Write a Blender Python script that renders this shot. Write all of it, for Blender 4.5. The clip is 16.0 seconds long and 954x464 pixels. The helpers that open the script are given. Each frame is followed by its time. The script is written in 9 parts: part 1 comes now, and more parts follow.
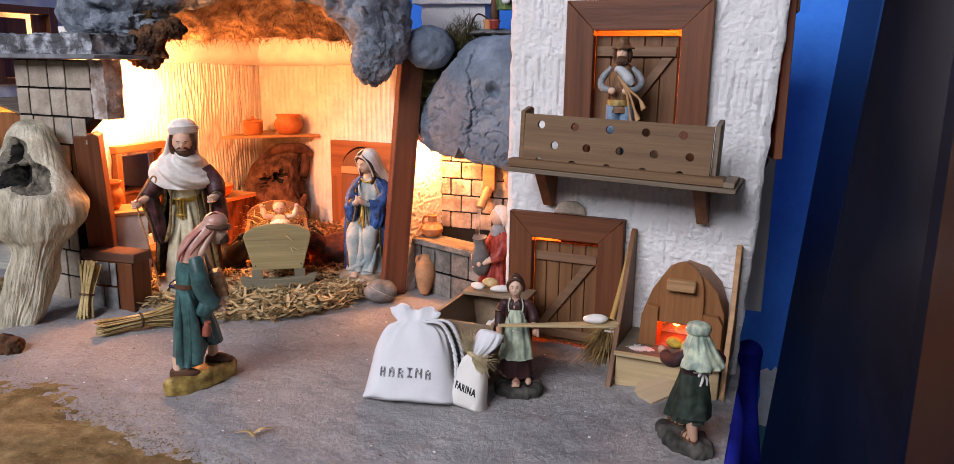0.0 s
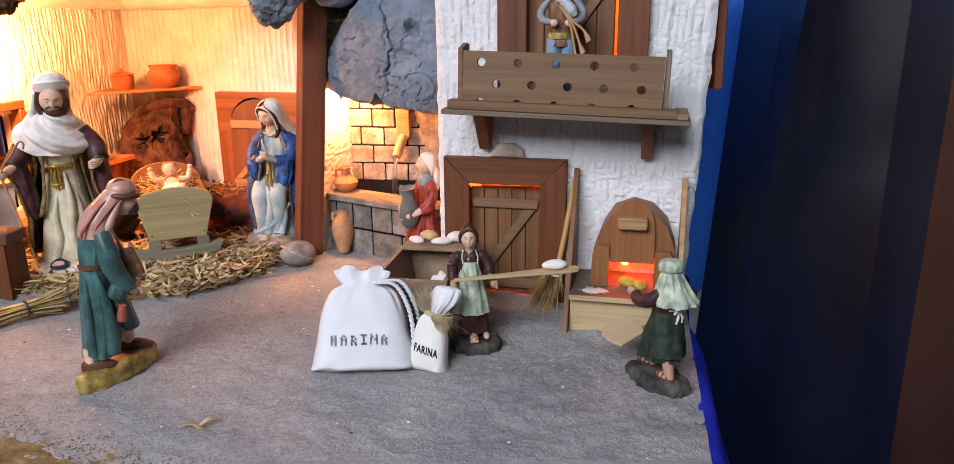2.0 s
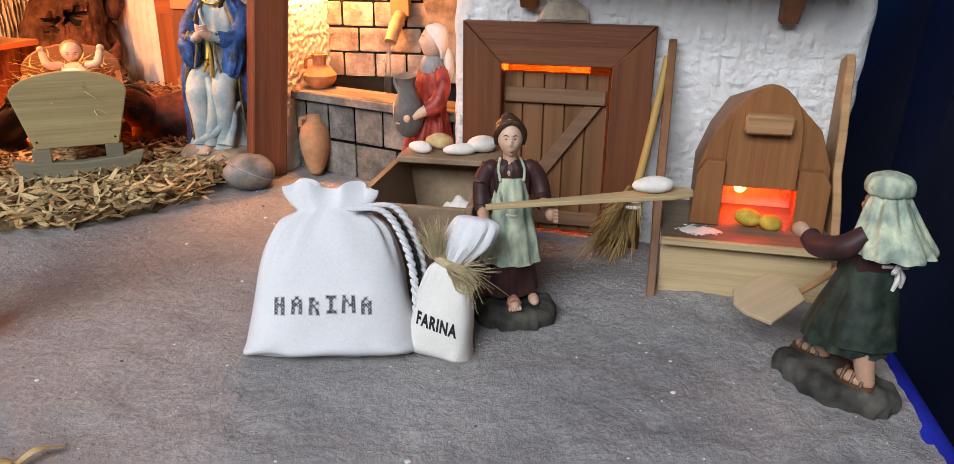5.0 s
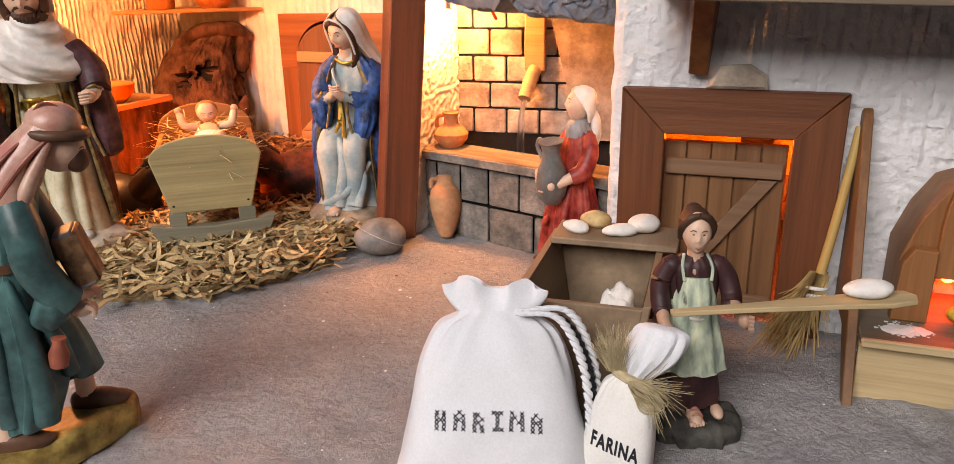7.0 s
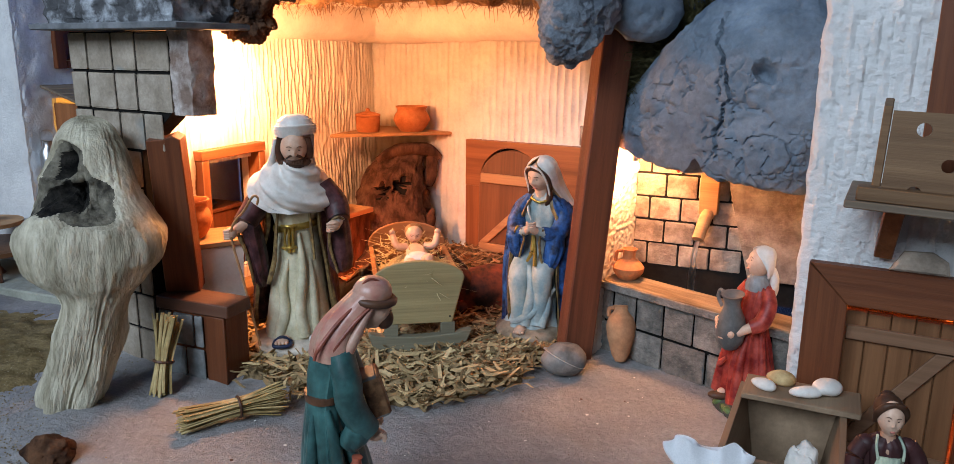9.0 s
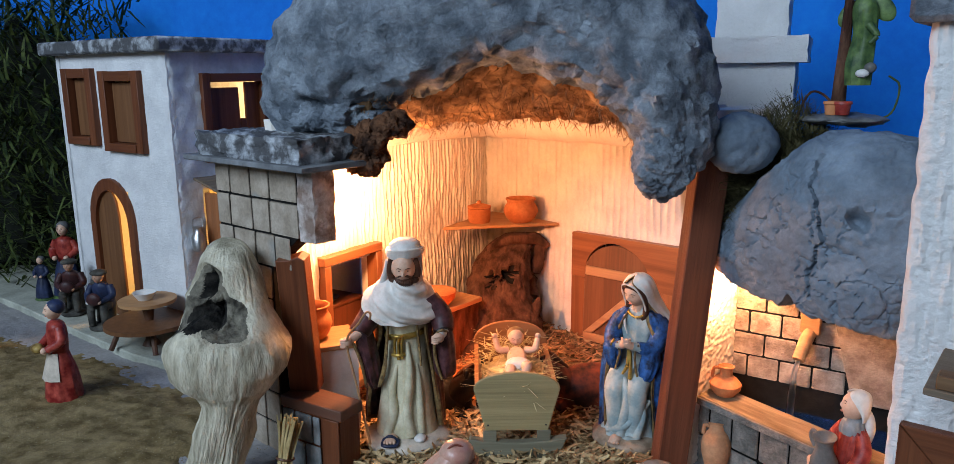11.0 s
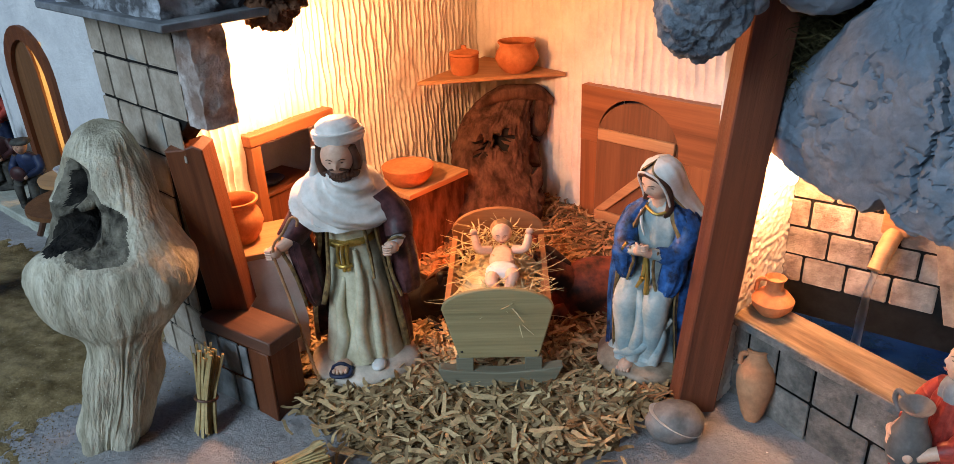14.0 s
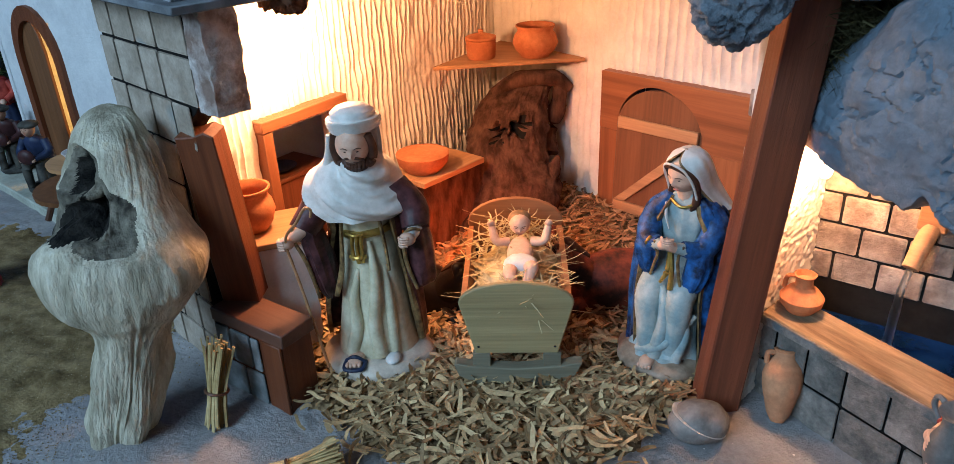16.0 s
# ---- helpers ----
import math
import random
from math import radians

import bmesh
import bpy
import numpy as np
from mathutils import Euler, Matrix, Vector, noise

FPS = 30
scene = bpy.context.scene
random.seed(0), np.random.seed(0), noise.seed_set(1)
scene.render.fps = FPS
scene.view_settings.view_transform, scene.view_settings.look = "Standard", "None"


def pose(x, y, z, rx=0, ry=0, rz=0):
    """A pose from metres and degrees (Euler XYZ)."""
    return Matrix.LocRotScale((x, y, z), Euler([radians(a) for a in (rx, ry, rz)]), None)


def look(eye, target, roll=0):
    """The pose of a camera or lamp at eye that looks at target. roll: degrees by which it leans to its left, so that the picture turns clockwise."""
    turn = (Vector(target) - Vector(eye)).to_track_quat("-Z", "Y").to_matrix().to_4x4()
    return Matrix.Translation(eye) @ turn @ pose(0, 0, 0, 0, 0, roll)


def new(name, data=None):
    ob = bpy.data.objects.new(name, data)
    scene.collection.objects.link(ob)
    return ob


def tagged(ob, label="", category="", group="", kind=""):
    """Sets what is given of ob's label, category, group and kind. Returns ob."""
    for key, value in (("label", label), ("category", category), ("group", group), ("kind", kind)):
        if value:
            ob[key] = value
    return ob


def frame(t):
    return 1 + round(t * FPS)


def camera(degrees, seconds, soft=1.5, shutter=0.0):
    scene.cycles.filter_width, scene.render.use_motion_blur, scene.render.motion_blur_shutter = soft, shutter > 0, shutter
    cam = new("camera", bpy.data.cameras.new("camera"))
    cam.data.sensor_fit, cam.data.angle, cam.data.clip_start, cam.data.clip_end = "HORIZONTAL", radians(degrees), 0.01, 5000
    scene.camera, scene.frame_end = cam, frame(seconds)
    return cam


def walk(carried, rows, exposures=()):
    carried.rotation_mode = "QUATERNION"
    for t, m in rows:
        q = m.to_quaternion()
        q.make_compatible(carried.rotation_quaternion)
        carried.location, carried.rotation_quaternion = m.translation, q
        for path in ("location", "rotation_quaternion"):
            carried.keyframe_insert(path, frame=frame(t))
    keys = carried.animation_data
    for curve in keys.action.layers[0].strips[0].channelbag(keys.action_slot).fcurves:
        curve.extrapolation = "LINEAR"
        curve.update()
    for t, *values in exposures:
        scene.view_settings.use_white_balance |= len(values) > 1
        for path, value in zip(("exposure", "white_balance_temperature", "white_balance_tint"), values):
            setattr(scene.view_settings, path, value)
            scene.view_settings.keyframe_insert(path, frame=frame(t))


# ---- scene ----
cam = camera(64.6, 16.0, 0.5)
PATH = [
    (0, (0.061, -0.007, 0.329), (-0.017, 1.945, -0.1), 0.8),
    (0.5, (0.048, -0.008, 0.33), (0.012, 1.939, -0.128), 0.8),
    (1, (0.017, 0.008, 0.319), (0.037, 1.944, -0.183), 0.4),
    (1.5, (-0.011, 0.029, 0.327), (0.183, 1.942, -0.225), 0.2),
    (2, (-0.019, 0.048, 0.318), (0.258, 1.947, -0.244), -0.6),
    (2.5, (-0.008, 0.116, 0.287), (0.257, 2.01, -0.301), -0.2),
    (3, (-0.005, 0.164, 0.264), (0.271, 2.048, -0.348), 1.0),
    (3.5, (-0.013, 0.209, 0.247), (0.261, 2.087, -0.384), 0.2),
    (3.7, (-0.01, 0.228, 0.248), (0.255, 2.093, -0.423), -0.3),
    (5.8, (-0.013, 0.35, 0.193), (0.282, 2.2, -0.508), 1.4),
    (6, (-0.016, 0.357, 0.198), (0.262, 2.212, -0.496), 1.5),
    (6.5, (-0.035, 0.365, 0.211), (0.127, 2.242, -0.46), 0.1),
    (7, (-0.048, 0.374, 0.233), (0.008, 2.269, -0.405), -0.9),
    (7.5, (-0.067, 0.377, 0.254), (-0.082, 2.29, -0.328), -0.8),
    (8, (-0.086, 0.376, 0.276), (-0.202, 2.302, -0.251), -0.8),
    (8.5, (-0.107, 0.349, 0.291), (-0.307, 2.277, -0.203), 0.3),
    (9, (-0.117, 0.302, 0.314), (-0.353, 2.233, -0.15), 0.5),
    (9.5, (-0.106, 0.245, 0.355), (-0.326, 2.187, -0.066), -0.1),
    (10, (-0.113, 0.209, 0.375), (-0.319, 2.157, -0.026), 0.5),
    (10.2, (-0.105, 0.219, 0.39), (-0.393, 2.159, 0.002), 0.4),
    (12.3, (-0.077, 0.407, 0.431), (-0.728, 2.208, -0.146), -1.8),
    (12.5, (-0.079, 0.423, 0.427), (-0.724, 2.213, -0.191), -2.0),
    (13, (-0.085, 0.456, 0.42), (-0.702, 2.21, -0.317), -1.6),
    (13.5, (-0.094, 0.491, 0.414), (-0.702, 2.214, -0.399), -2.2),
    (14, (-0.096, 0.515, 0.412), (-0.707, 2.219, -0.437), -2.6),
    (14.5, (-0.101, 0.531, 0.403), (-0.708, 2.226, -0.469), -2.0),
    (15, (-0.109, 0.533, 0.405), (-0.714, 2.224, -0.475), -2.1),
    (15.5, (-0.113, 0.534, 0.403), (-0.732, 2.217, -0.482), -2.4),
    (16, (-0.111, 0.532, 0.41), (-0.737, 2.211, -0.478), -2.4),
]
# seconds, stops, white balance: the film camera warms and brightens the wide opening shot
EXPOSURES = [(0.0, 0.17, 8300, 37), (2.5, 0.42, 7900, 31), (3.5, 0.47, 7900, 29), (6.0, 0.26, 9000, 28), (7.2, 0.34, 9700, 36), (8.6, -0.12, 7600, 26), (10.0, -0.26, 6300, 14), (12.5, -0.25, 7400, 30), (14.0, -0.22, 6500, 15), (16.0, -0.32, 5700, 8)]
walk(cam, [(t, look(eye, target, roll)) for t, eye, target, roll in PATH], EXPOSURES)

# ---- world and large lights ----
from mathutils.bvhtree import BVHTree

world = bpy.data.worlds.new("room_air")
world.use_nodes = True
world.node_tree.nodes["Background"].inputs[0].default_value = (0.55, 0.68, 0.9, 1)
world.node_tree.nodes["Background"].inputs[1].default_value = 0.03
scene.world = world


def lamp(name, kind, place, watts, colour, size=0.02, target=None, label=""):
    data = bpy.data.lights.new(name, kind)
    data.energy, data.color = watts, colour
    if kind == "AREA":
        data.shape, data.size, data.size_y = "RECTANGLE", size[0], size[1]
    else:
        data.shadow_soft_size = size
    ob = new(name, data)
    ob.matrix_world = look(place, target) if target else Matrix.Translation(place)
    return ob


WARM, ORANGE, RED, COOL = (1.0, 0.465, 0.19), (1.0, 0.14, 0.015), (1.0, 0.06, 0.008), (0.6, 0.82, 1.0)
# room_light stands in for the room's unseen lighting; its place is tuned
lamp("room_light", "AREA", (-1.15, -1.0, 1.46), 79.0, COOL, (1.6, 1.0), (-0.2, 0.85, 0.1))
lamp("cave_bulb_light", "POINT", (-0.455, 1.075, 0.285), 4.8, WARM, 0.016)
lamp("fountain_bulb_light", "POINT", (-0.05, 1.098, 0.204), 1.8, WARM, 0.012)
lamp("bakery_door_light", "POINT", (0.2, 0.99, 0.1), 1.6, ORANGE, 0.02)
lamp("balcony_door_light", "POINT", (0.26, 1.0, 0.36), 1.1, ORANGE, 0.02)
lamp("left_house_light", "POINT", (-0.93, 1.42, 0.14), 2.2, (1.0, 0.52, 0.12), 0.02)
lamp("left_window_light", "POINT", (-0.8, 1.56, 0.38), 2.2, (1.0, 0.6, 0.22), 0.02)

# ---- materials ----


def nodes_of(name):
    m = bpy.data.materials.new(name)
    m.use_nodes = True
    nt = m.node_tree
    return m, nt, nt.nodes["Principled BSDF"]


def shade(c, k):
    return (min(1, c[0] * k), min(1, c[1] * k), min(1, c[2] * k), 1)


def M(name, col, rough=0.6, var=0.3, scale=30, bump=0.25, bscale=150, col2=None, grainy=0.35, metal=0.0, stretch=(1, 1, 1), spots=None, depth=0.002, piece=0.0, mix=(0.38, 0.66)):
    """A procedural surface: two tones in a coarse noise, a fine grain on top, relief from both."""
    m, nt, bs = nodes_of(name)
    N, L = nt.nodes, nt.links
    tc, mp = N.new("ShaderNodeTexCoord"), N.new("ShaderNodeMapping")
    mp.inputs["Scale"].default_value = stretch
    L.new(tc.outputs["Object"], mp.inputs["Vector"])
    src = mp.outputs["Vector"]
    info = N.new("ShaderNodeObjectInfo")
    add = N.new("ShaderNodeVectorMath")
    add.operation = "ADD"
    L.new(src, add.inputs[0])
    L.new(info.outputs["Random"], add.inputs[1])
    src = add.outputs[0]
    n1, n2 = N.new("ShaderNodeTexNoise"), N.new("ShaderNodeTexNoise")
    n1.inputs["Scale"].default_value, n1.inputs["Detail"].default_value = scale, 6
    n2.inputs["Scale"].default_value, n2.inputs["Detail"].default_value = bscale, 6
    n1.inputs["Roughness"].default_value, n2.inputs["Roughness"].default_value = 0.58, 0.72
    L.new(src, n1.inputs["Vector"])
    L.new(src, n2.inputs["Vector"])
    ramp = N.new("ShaderNodeValToRGB")
    a, b = ramp.color_ramp.elements
    a.position, b.position = mix
    a.color = shade(col, 1 - var)
    b.color = (*col2, 1) if col2 else shade(col, 1 + var)
    L.new(n1.outputs["Fac"], ramp.inputs[0])
    out = ramp.outputs[0]
    grain = N.new("ShaderNodeMix")
    grain.data_type, grain.blend_type = "RGBA", "OVERLAY"
    grain.inputs["Factor"].default_value = grainy
    L.new(out, grain.inputs[6])
    L.new(n2.outputs["Fac"], grain.inputs[7])
    out = grain.outputs[2]
    if spots:
        sc, amount, scol = spots
        v = N.new("ShaderNodeTexNoise")
        v.inputs["Scale"].default_value, v.inputs["Detail"].default_value = sc, 3
        L.new(src, v.inputs["Vector"])
        r2 = N.new("ShaderNodeValToRGB")
        r2.color_ramp.elements[0].position, r2.color_ramp.elements[1].position = amount, amount + 0.07
        L.new(v.outputs["Fac"], r2.inputs[0])
        mx = N.new("ShaderNodeMix")
        mx.data_type = "RGBA"
        L.new(r2.outputs[0], mx.inputs["Factor"])
        L.new(out, mx.inputs[6])
        mx.inputs[7].default_value = (*scol, 1)
        out = mx.outputs[2]
    if piece:
        hs = N.new("ShaderNodeHueSaturation")
        mr = N.new("ShaderNodeMapRange")
        mr.inputs[3].default_value, mr.inputs[4].default_value = 1 - piece, 1 + piece
        L.new(info.outputs["Random"], mr.inputs[0])
        L.new(mr.outputs[0], hs.inputs["Value"])
        L.new(out, hs.inputs["Color"])
        out = hs.outputs[0]
    L.new(out, bs.inputs["Base Color"])
    bs.inputs["Roughness"].default_value, bs.inputs["Metallic"].default_value = rough, metal
    bs.inputs["Specular IOR Level"].default_value = 0.5 if rough < 0.36 else (0.3 if rough < 0.7 else 0.15)
    if bump:
        mixh = N.new("ShaderNodeMath")
        mixh.operation = "ADD"
        L.new(n1.outputs["Fac"], mixh.inputs[0])
        L.new(n2.outputs["Fac"], mixh.inputs[1])
        bp = N.new("ShaderNodeBump")
        bp.inputs["Strength"].default_value, bp.inputs["Distance"].default_value = bump, depth
        L.new(mixh.outputs[0], bp.inputs["Height"])
        L.new(bp.outputs[0], bs.inputs["Normal"])
    return m


def wood(name, col, col2, rough=0.55, axis=2, scale=60, bump=0.3):
    st = [1.0, 1.0, 1.0]
    st[axis] = 0.035
    return M(name, col, rough, 0.2, scale, bump, scale * 5, col2, 0.32, stretch=st, depth=0.0008, piece=0.1, mix=(0.3, 0.75))


def glow(name, colour, power):
    m, nt, bs = nodes_of(name)
    bs.inputs["Base Color"].default_value = (*colour, 1)
    bs.inputs["Emission Color"].default_value = (*colour, 1)
    bs.inputs["Emission Strength"].default_value = power
    return m


def glass(name, colour=(1, 1, 1), rough=0.05):
    m, nt, bs = nodes_of(name)
    bs.inputs["Base Color"].default_value = (*colour, 1)
    bs.inputs["Transmission Weight"].default_value = 1.0
    bs.inputs["Roughness"].default_value = rough
    bs.inputs["IOR"].default_value = 1.33
    return m


STUCCO = M("white_stucco", (0.79, 0.79, 0.775), 0.85, 0.05, 18, 0.9, 300, depth=0.003, spots=(60, 0.74, (0.55, 0.5, 0.42)))
PLASTER = M("cave_plaster", (0.78, 0.72, 0.64), 0.85, 0.1, 25, 0.35, 300, depth=0.001)
# White render made darker and bluer, painting the shade of the side wall
STUCCO_SHADE = M("bluish_shaded_stucco", (0.62, 0.66, 0.7), 0.9, 0.15, 25, 0.7, 220, depth=0.002)
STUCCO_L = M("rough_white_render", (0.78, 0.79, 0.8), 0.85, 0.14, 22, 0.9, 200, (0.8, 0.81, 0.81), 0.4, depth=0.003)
ROCK = M("grey_rock_paint", (0.18, 0.222, 0.27), 0.85, 0.35, 34, 1.0, 240, (0.33, 0.385, 0.44), 0.6, depth=0.005, spots=(150, 0.73, (0.38, 0.4, 0.41)))
ROCK_F = M("smooth_rock_paint", (0.14, 0.185, 0.235), 0.78, 0.22, 16, 0.8, 190, (0.215, 0.27, 0.325), 0.35, depth=0.0022, spots=(38, 0.72, (0.3, 0.27, 0.2)))
ROCK_P = M("pale_rock_paint", (0.15, 0.155, 0.165), 0.8, 0.35, 40, 0.9, 200, (0.52, 0.56, 0.6), 0.5, depth=0.004, mix=(0.48, 0.64))
BURNT = M("burnt_bark", (0.05, 0.022, 0.013), 0.75, 0.6, 45, 0.8, 140, (0.2, 0.09, 0.045), depth=0.003)
FIBRE = M("coconut_fibre", (0.26, 0.13, 0.06), 0.9, 0.45, 60, 0.6, 260, (0.5, 0.3, 0.15), depth=0.002)
BRICK = M("painted_stone_block", (0.34, 0.28, 0.215), 0.85, 0.18, 40, 0.6, 300, (0.43, 0.365, 0.295), 0.45, piece=0.08, depth=0.0012, spots=(9, 0.62, (0.23, 0.265, 0.265)))
BRICK_F = M("fountain_stone_block", (0.2, 0.19, 0.17), 0.88, 0.3, 45, 1.0, 260, (0.33, 0.29, 0.25), 0.6, piece=0.12, depth=0.003, spots=(30, 0.63, (0.13, 0.15, 0.155)))
BRICK_G = M("grey_block", (0.2, 0.215, 0.215), 0.85, 0.3, 45, 0.6, 200, (0.3, 0.32, 0.32), piece=0.1, depth=0.0015)
# Dark block joints; also paints the shade in the bark stump's holes
JOINT_OR_HOLE = M("dark_joint_and_hole_shade", (0.012, 0.011, 0.01), 0.95, 0.3, 60, 0.3, 200)
GROUND = M("grey_painted_ground", (0.31, 0.302, 0.306), 0.92, 0.17, 9, 0.95, 190, (0.39, 0.373, 0.358), 0.45, depth=0.003, spots=(260, 0.72, (0.6, 0.58, 0.55)), mix=(0.3, 0.72))
SAND = M("ochre_sand", (0.25, 0.17, 0.07), 0.95, 0.35, 40, 0.9, 420, (0.37, 0.265, 0.125), 0.6, depth=0.003, spots=(600, 0.66, (0.52, 0.44, 0.29)))
TERRACE = M("pale_green_terrace", (0.42, 0.43, 0.36), 0.9, 0.2, 20, 0.4, 200)
DOORWOOD = wood("dark_door_wood", (0.12, 0.034, 0.013), (0.19, 0.06, 0.023), 0.5, 2, 140)
DOORWOOD_X = wood("dark_door_wood_across", (0.12, 0.034, 0.013), (0.19, 0.06, 0.023), 0.5, 0, 140)
PLANKWOOD = wood("brown_plank_wood", (0.17, 0.07, 0.028), (0.235, 0.104, 0.045), 0.5, 2, 130)
PLANKWOOD_X = wood("brown_batten_wood", (0.19, 0.092, 0.048), (0.26, 0.14, 0.08), 0.5, 0, 130)
BALCONY = wood("weathered_balcony_wood", (0.16, 0.082, 0.038), (0.22, 0.122, 0.06), 0.6, 0, 150)
GREYWOOD = wood("grey_wood", (0.16, 0.112, 0.075), (0.23, 0.172, 0.12), 0.65, 0, 120)
POSTWOOD = wood("reddish_pine", (0.11, 0.034, 0.018), (0.2, 0.066, 0.032), 0.45, 2, 110, 0.5)
CAVEDOOR = wood("orange_brown_wood", (0.2, 0.066, 0.024), (0.36, 0.135, 0.052), 0.45, 2, 70, 0.5)
CAVEDOOR_X = wood("orange_brown_wood_across", (0.2, 0.066, 0.024), (0.36, 0.135, 0.052), 0.45, 0, 70, 0.5)
OVENWOOD = wood("brown_oven_wood", (0.26, 0.098, 0.035), (0.32, 0.132, 0.05), 0.48, 2, 130)
PLY = wood("pale_plywood", (0.46, 0.32, 0.16), (0.56, 0.41, 0.23), 0.6, 0, 110)
CRADLEWOOD = wood("cradle_wood", (0.28, 0.215, 0.098), (0.4, 0.315, 0.155), 0.55, 0, 90, 0.45)
ROCKERWOOD = wood("grey_green_rocker_wood", (0.17, 0.155, 0.105), (0.25, 0.225, 0.15), 0.6, 0, 90, 0.4)
CRADLERED = wood("cradle_inner_wood", (0.36, 0.16, 0.07), (0.46, 0.22, 0.1), 0.5, 0, 100)
SHELFWOOD = wood("shelf_wood", (0.4, 0.2, 0.09), (0.5, 0.28, 0.13), 0.55, 0, 110)
DRIFT = M("bleached_driftwood", (0.52, 0.46, 0.33), 0.75, 0.3, 50, 0.9, 330, (0.76, 0.7, 0.54), 0.55, stretch=(1, 1, 0.22), depth=0.004, spots=(70, 0.7, (0.24, 0.2, 0.14)))
# Darker tones for the hollow and its holes, shade painted over grey wood
DRIFT_M = M("weathered_shaded_driftwood", (0.085, 0.076, 0.06), 0.85, 0.5, 60, 1.0, 200, (0.3, 0.27, 0.205), 0.45, depth=0.004, mix=(0.36, 0.68))
DRIFT_SHADE = M("driftwood_hollow_shade", (0.01, 0.009, 0.008), 0.9, 0.4, 70, 1.0, 160, (0.04, 0.036, 0.03), depth=0.004)
BARK = M("dark_brown_bark", (0.09, 0.04, 0.026), 0.85, 0.45, 70, 1.0, 330, (0.17, 0.083, 0.052), 0.5, stretch=(1, 1, 0.3), depth=0.003)
TERRA = M("terracotta", (0.46, 0.15, 0.055), 0.75, 0.16, 30, 0.25, 220, (0.58, 0.23, 0.095), 0.4)
TERRA_P = M("pale_terracotta", (0.44, 0.2, 0.1), 0.8, 0.16, 30, 0.25, 220, (0.54, 0.27, 0.14), 0.4)
CLOTH = M("white_cotton", (0.64, 0.65, 0.66), 0.95, 0.04, 30, 0.35, 900, depth=0.0006)
CREAM = M("cream_cotton", (0.67, 0.655, 0.61), 0.95, 0.05, 30, 0.35, 800, depth=0.0006)
CORDDARK = M("black_cord", (0.02, 0.02, 0.022), 0.9, 0.3, 80, 0.3, 500)
INK = M("black_thread", (0.02, 0.02, 0.025), 0.9, 0.2, 80, 0.2, 500)
JUTE = M("jute_fibre", (0.4, 0.31, 0.17), 0.9, 0.3, 60, 0.3, 400, (0.55, 0.44, 0.27))
STRAW = M("dry_straw", (0.5, 0.36, 0.15), 0.8, 0.3, 60, 0.3, 300, (0.62, 0.48, 0.24), piece=0.2)
HAY = M("pale_hay", (0.6, 0.47, 0.22), 0.8, 0.3, 60, 0.3, 300, (0.7, 0.58, 0.34))
DOUGH = M("flour_dough", (0.74, 0.7, 0.64), 0.85, 0.1, 60, 0.35, 250)
BREADC = M("baked_loaf", (0.5, 0.3, 0.12), 0.75, 0.25, 60, 0.3, 250, (0.68, 0.5, 0.26))
STONE = M("river_pebble", (0.17, 0.165, 0.155), 0.6, 0.2, 60, 0.3, 260, (0.26, 0.25, 0.235), 0.45)
BLUEWALL = M("blue_wall_paint", (0.0, 0.2, 0.76), 0.75, 0.1, 3, 0.1, 60, (0.0, 0.25, 0.86))
VELVET = M("dark_blue_velvet", (0.004, 0.012, 0.26), 0.85, 0.3, 14, 0.3, 400, (0.01, 0.03, 0.42))
NIGHT = M("dark_lacquer", (0.008, 0.01, 0.02), 0.32, 0.3, 5, 0.05, 60)
JAMB = M("dark_brown_lacquer", (0.03, 0.012, 0.009), 0.42, 0.3, 9, 0.05, 60)
ROOMWALL = M("grey_room_paint", (0.3, 0.3, 0.3), 0.85, 0.05, 3, 0.1, 60)
FLOORTILE = M("grey_room_floor", (0.3, 0.295, 0.29), 0.5, 0.1, 4, 0.1, 60)
WATER = M("dark_water", (0.004, 0.02, 0.085), 0.06, 0.3, 20, 0.15, 60)
MOSS = M("dry_moss", (0.06, 0.056, 0.025), 0.9, 0.4, 60, 0.5, 250, (0.2, 0.175, 0.08))
LEAF = M("dark_leaf", (0.03, 0.06, 0.02), 0.6, 0.4, 60, 0.2, 250, (0.1, 0.13, 0.03))
STEEL = M("galvanised_tin", (0.55, 0.55, 0.55), 0.35, 0.15, 60, 0.1, 200, metal=1.0)
REDPAN = M("red_enamel", (0.5, 0.02, 0.015), 0.3, 0.15, 60, 0.05, 200)
WIRE = M("red_wire", (0.5, 0.05, 0.03), 0.4, 0.1, 60, 0.0, 200)
FLOUR = M("spilt_flour", (0.75, 0.74, 0.7), 0.95, 0.08, 80, 0.4, 400)


def P(name, col, rough=0.42, var=0.22, col2=None, scale=55, bump=0.25):
    """Hand-painted resin."""
    return M(name, col, rough, var, scale, bump, 260, col2, depth=0.0008)


SKIN = P("resin_skin", (0.66, 0.42, 0.3), 0.42, 0.06)
SKIN_D = P("resin_tanned_skin", (0.42, 0.24, 0.16), 0.45, 0.15)
HAIR = P("resin_brown_hair", (0.075, 0.032, 0.018), 0.5, 0.4)
ROBE = P("resin_cream_robe", (0.6, 0.54, 0.36), 0.36, 0.15, (0.7, 0.65, 0.48))
PURPLE = P("resin_wine_coat", (0.036, 0.011, 0.012), 0.45, 0.4, (0.115, 0.043, 0.046), 80, 0.5)
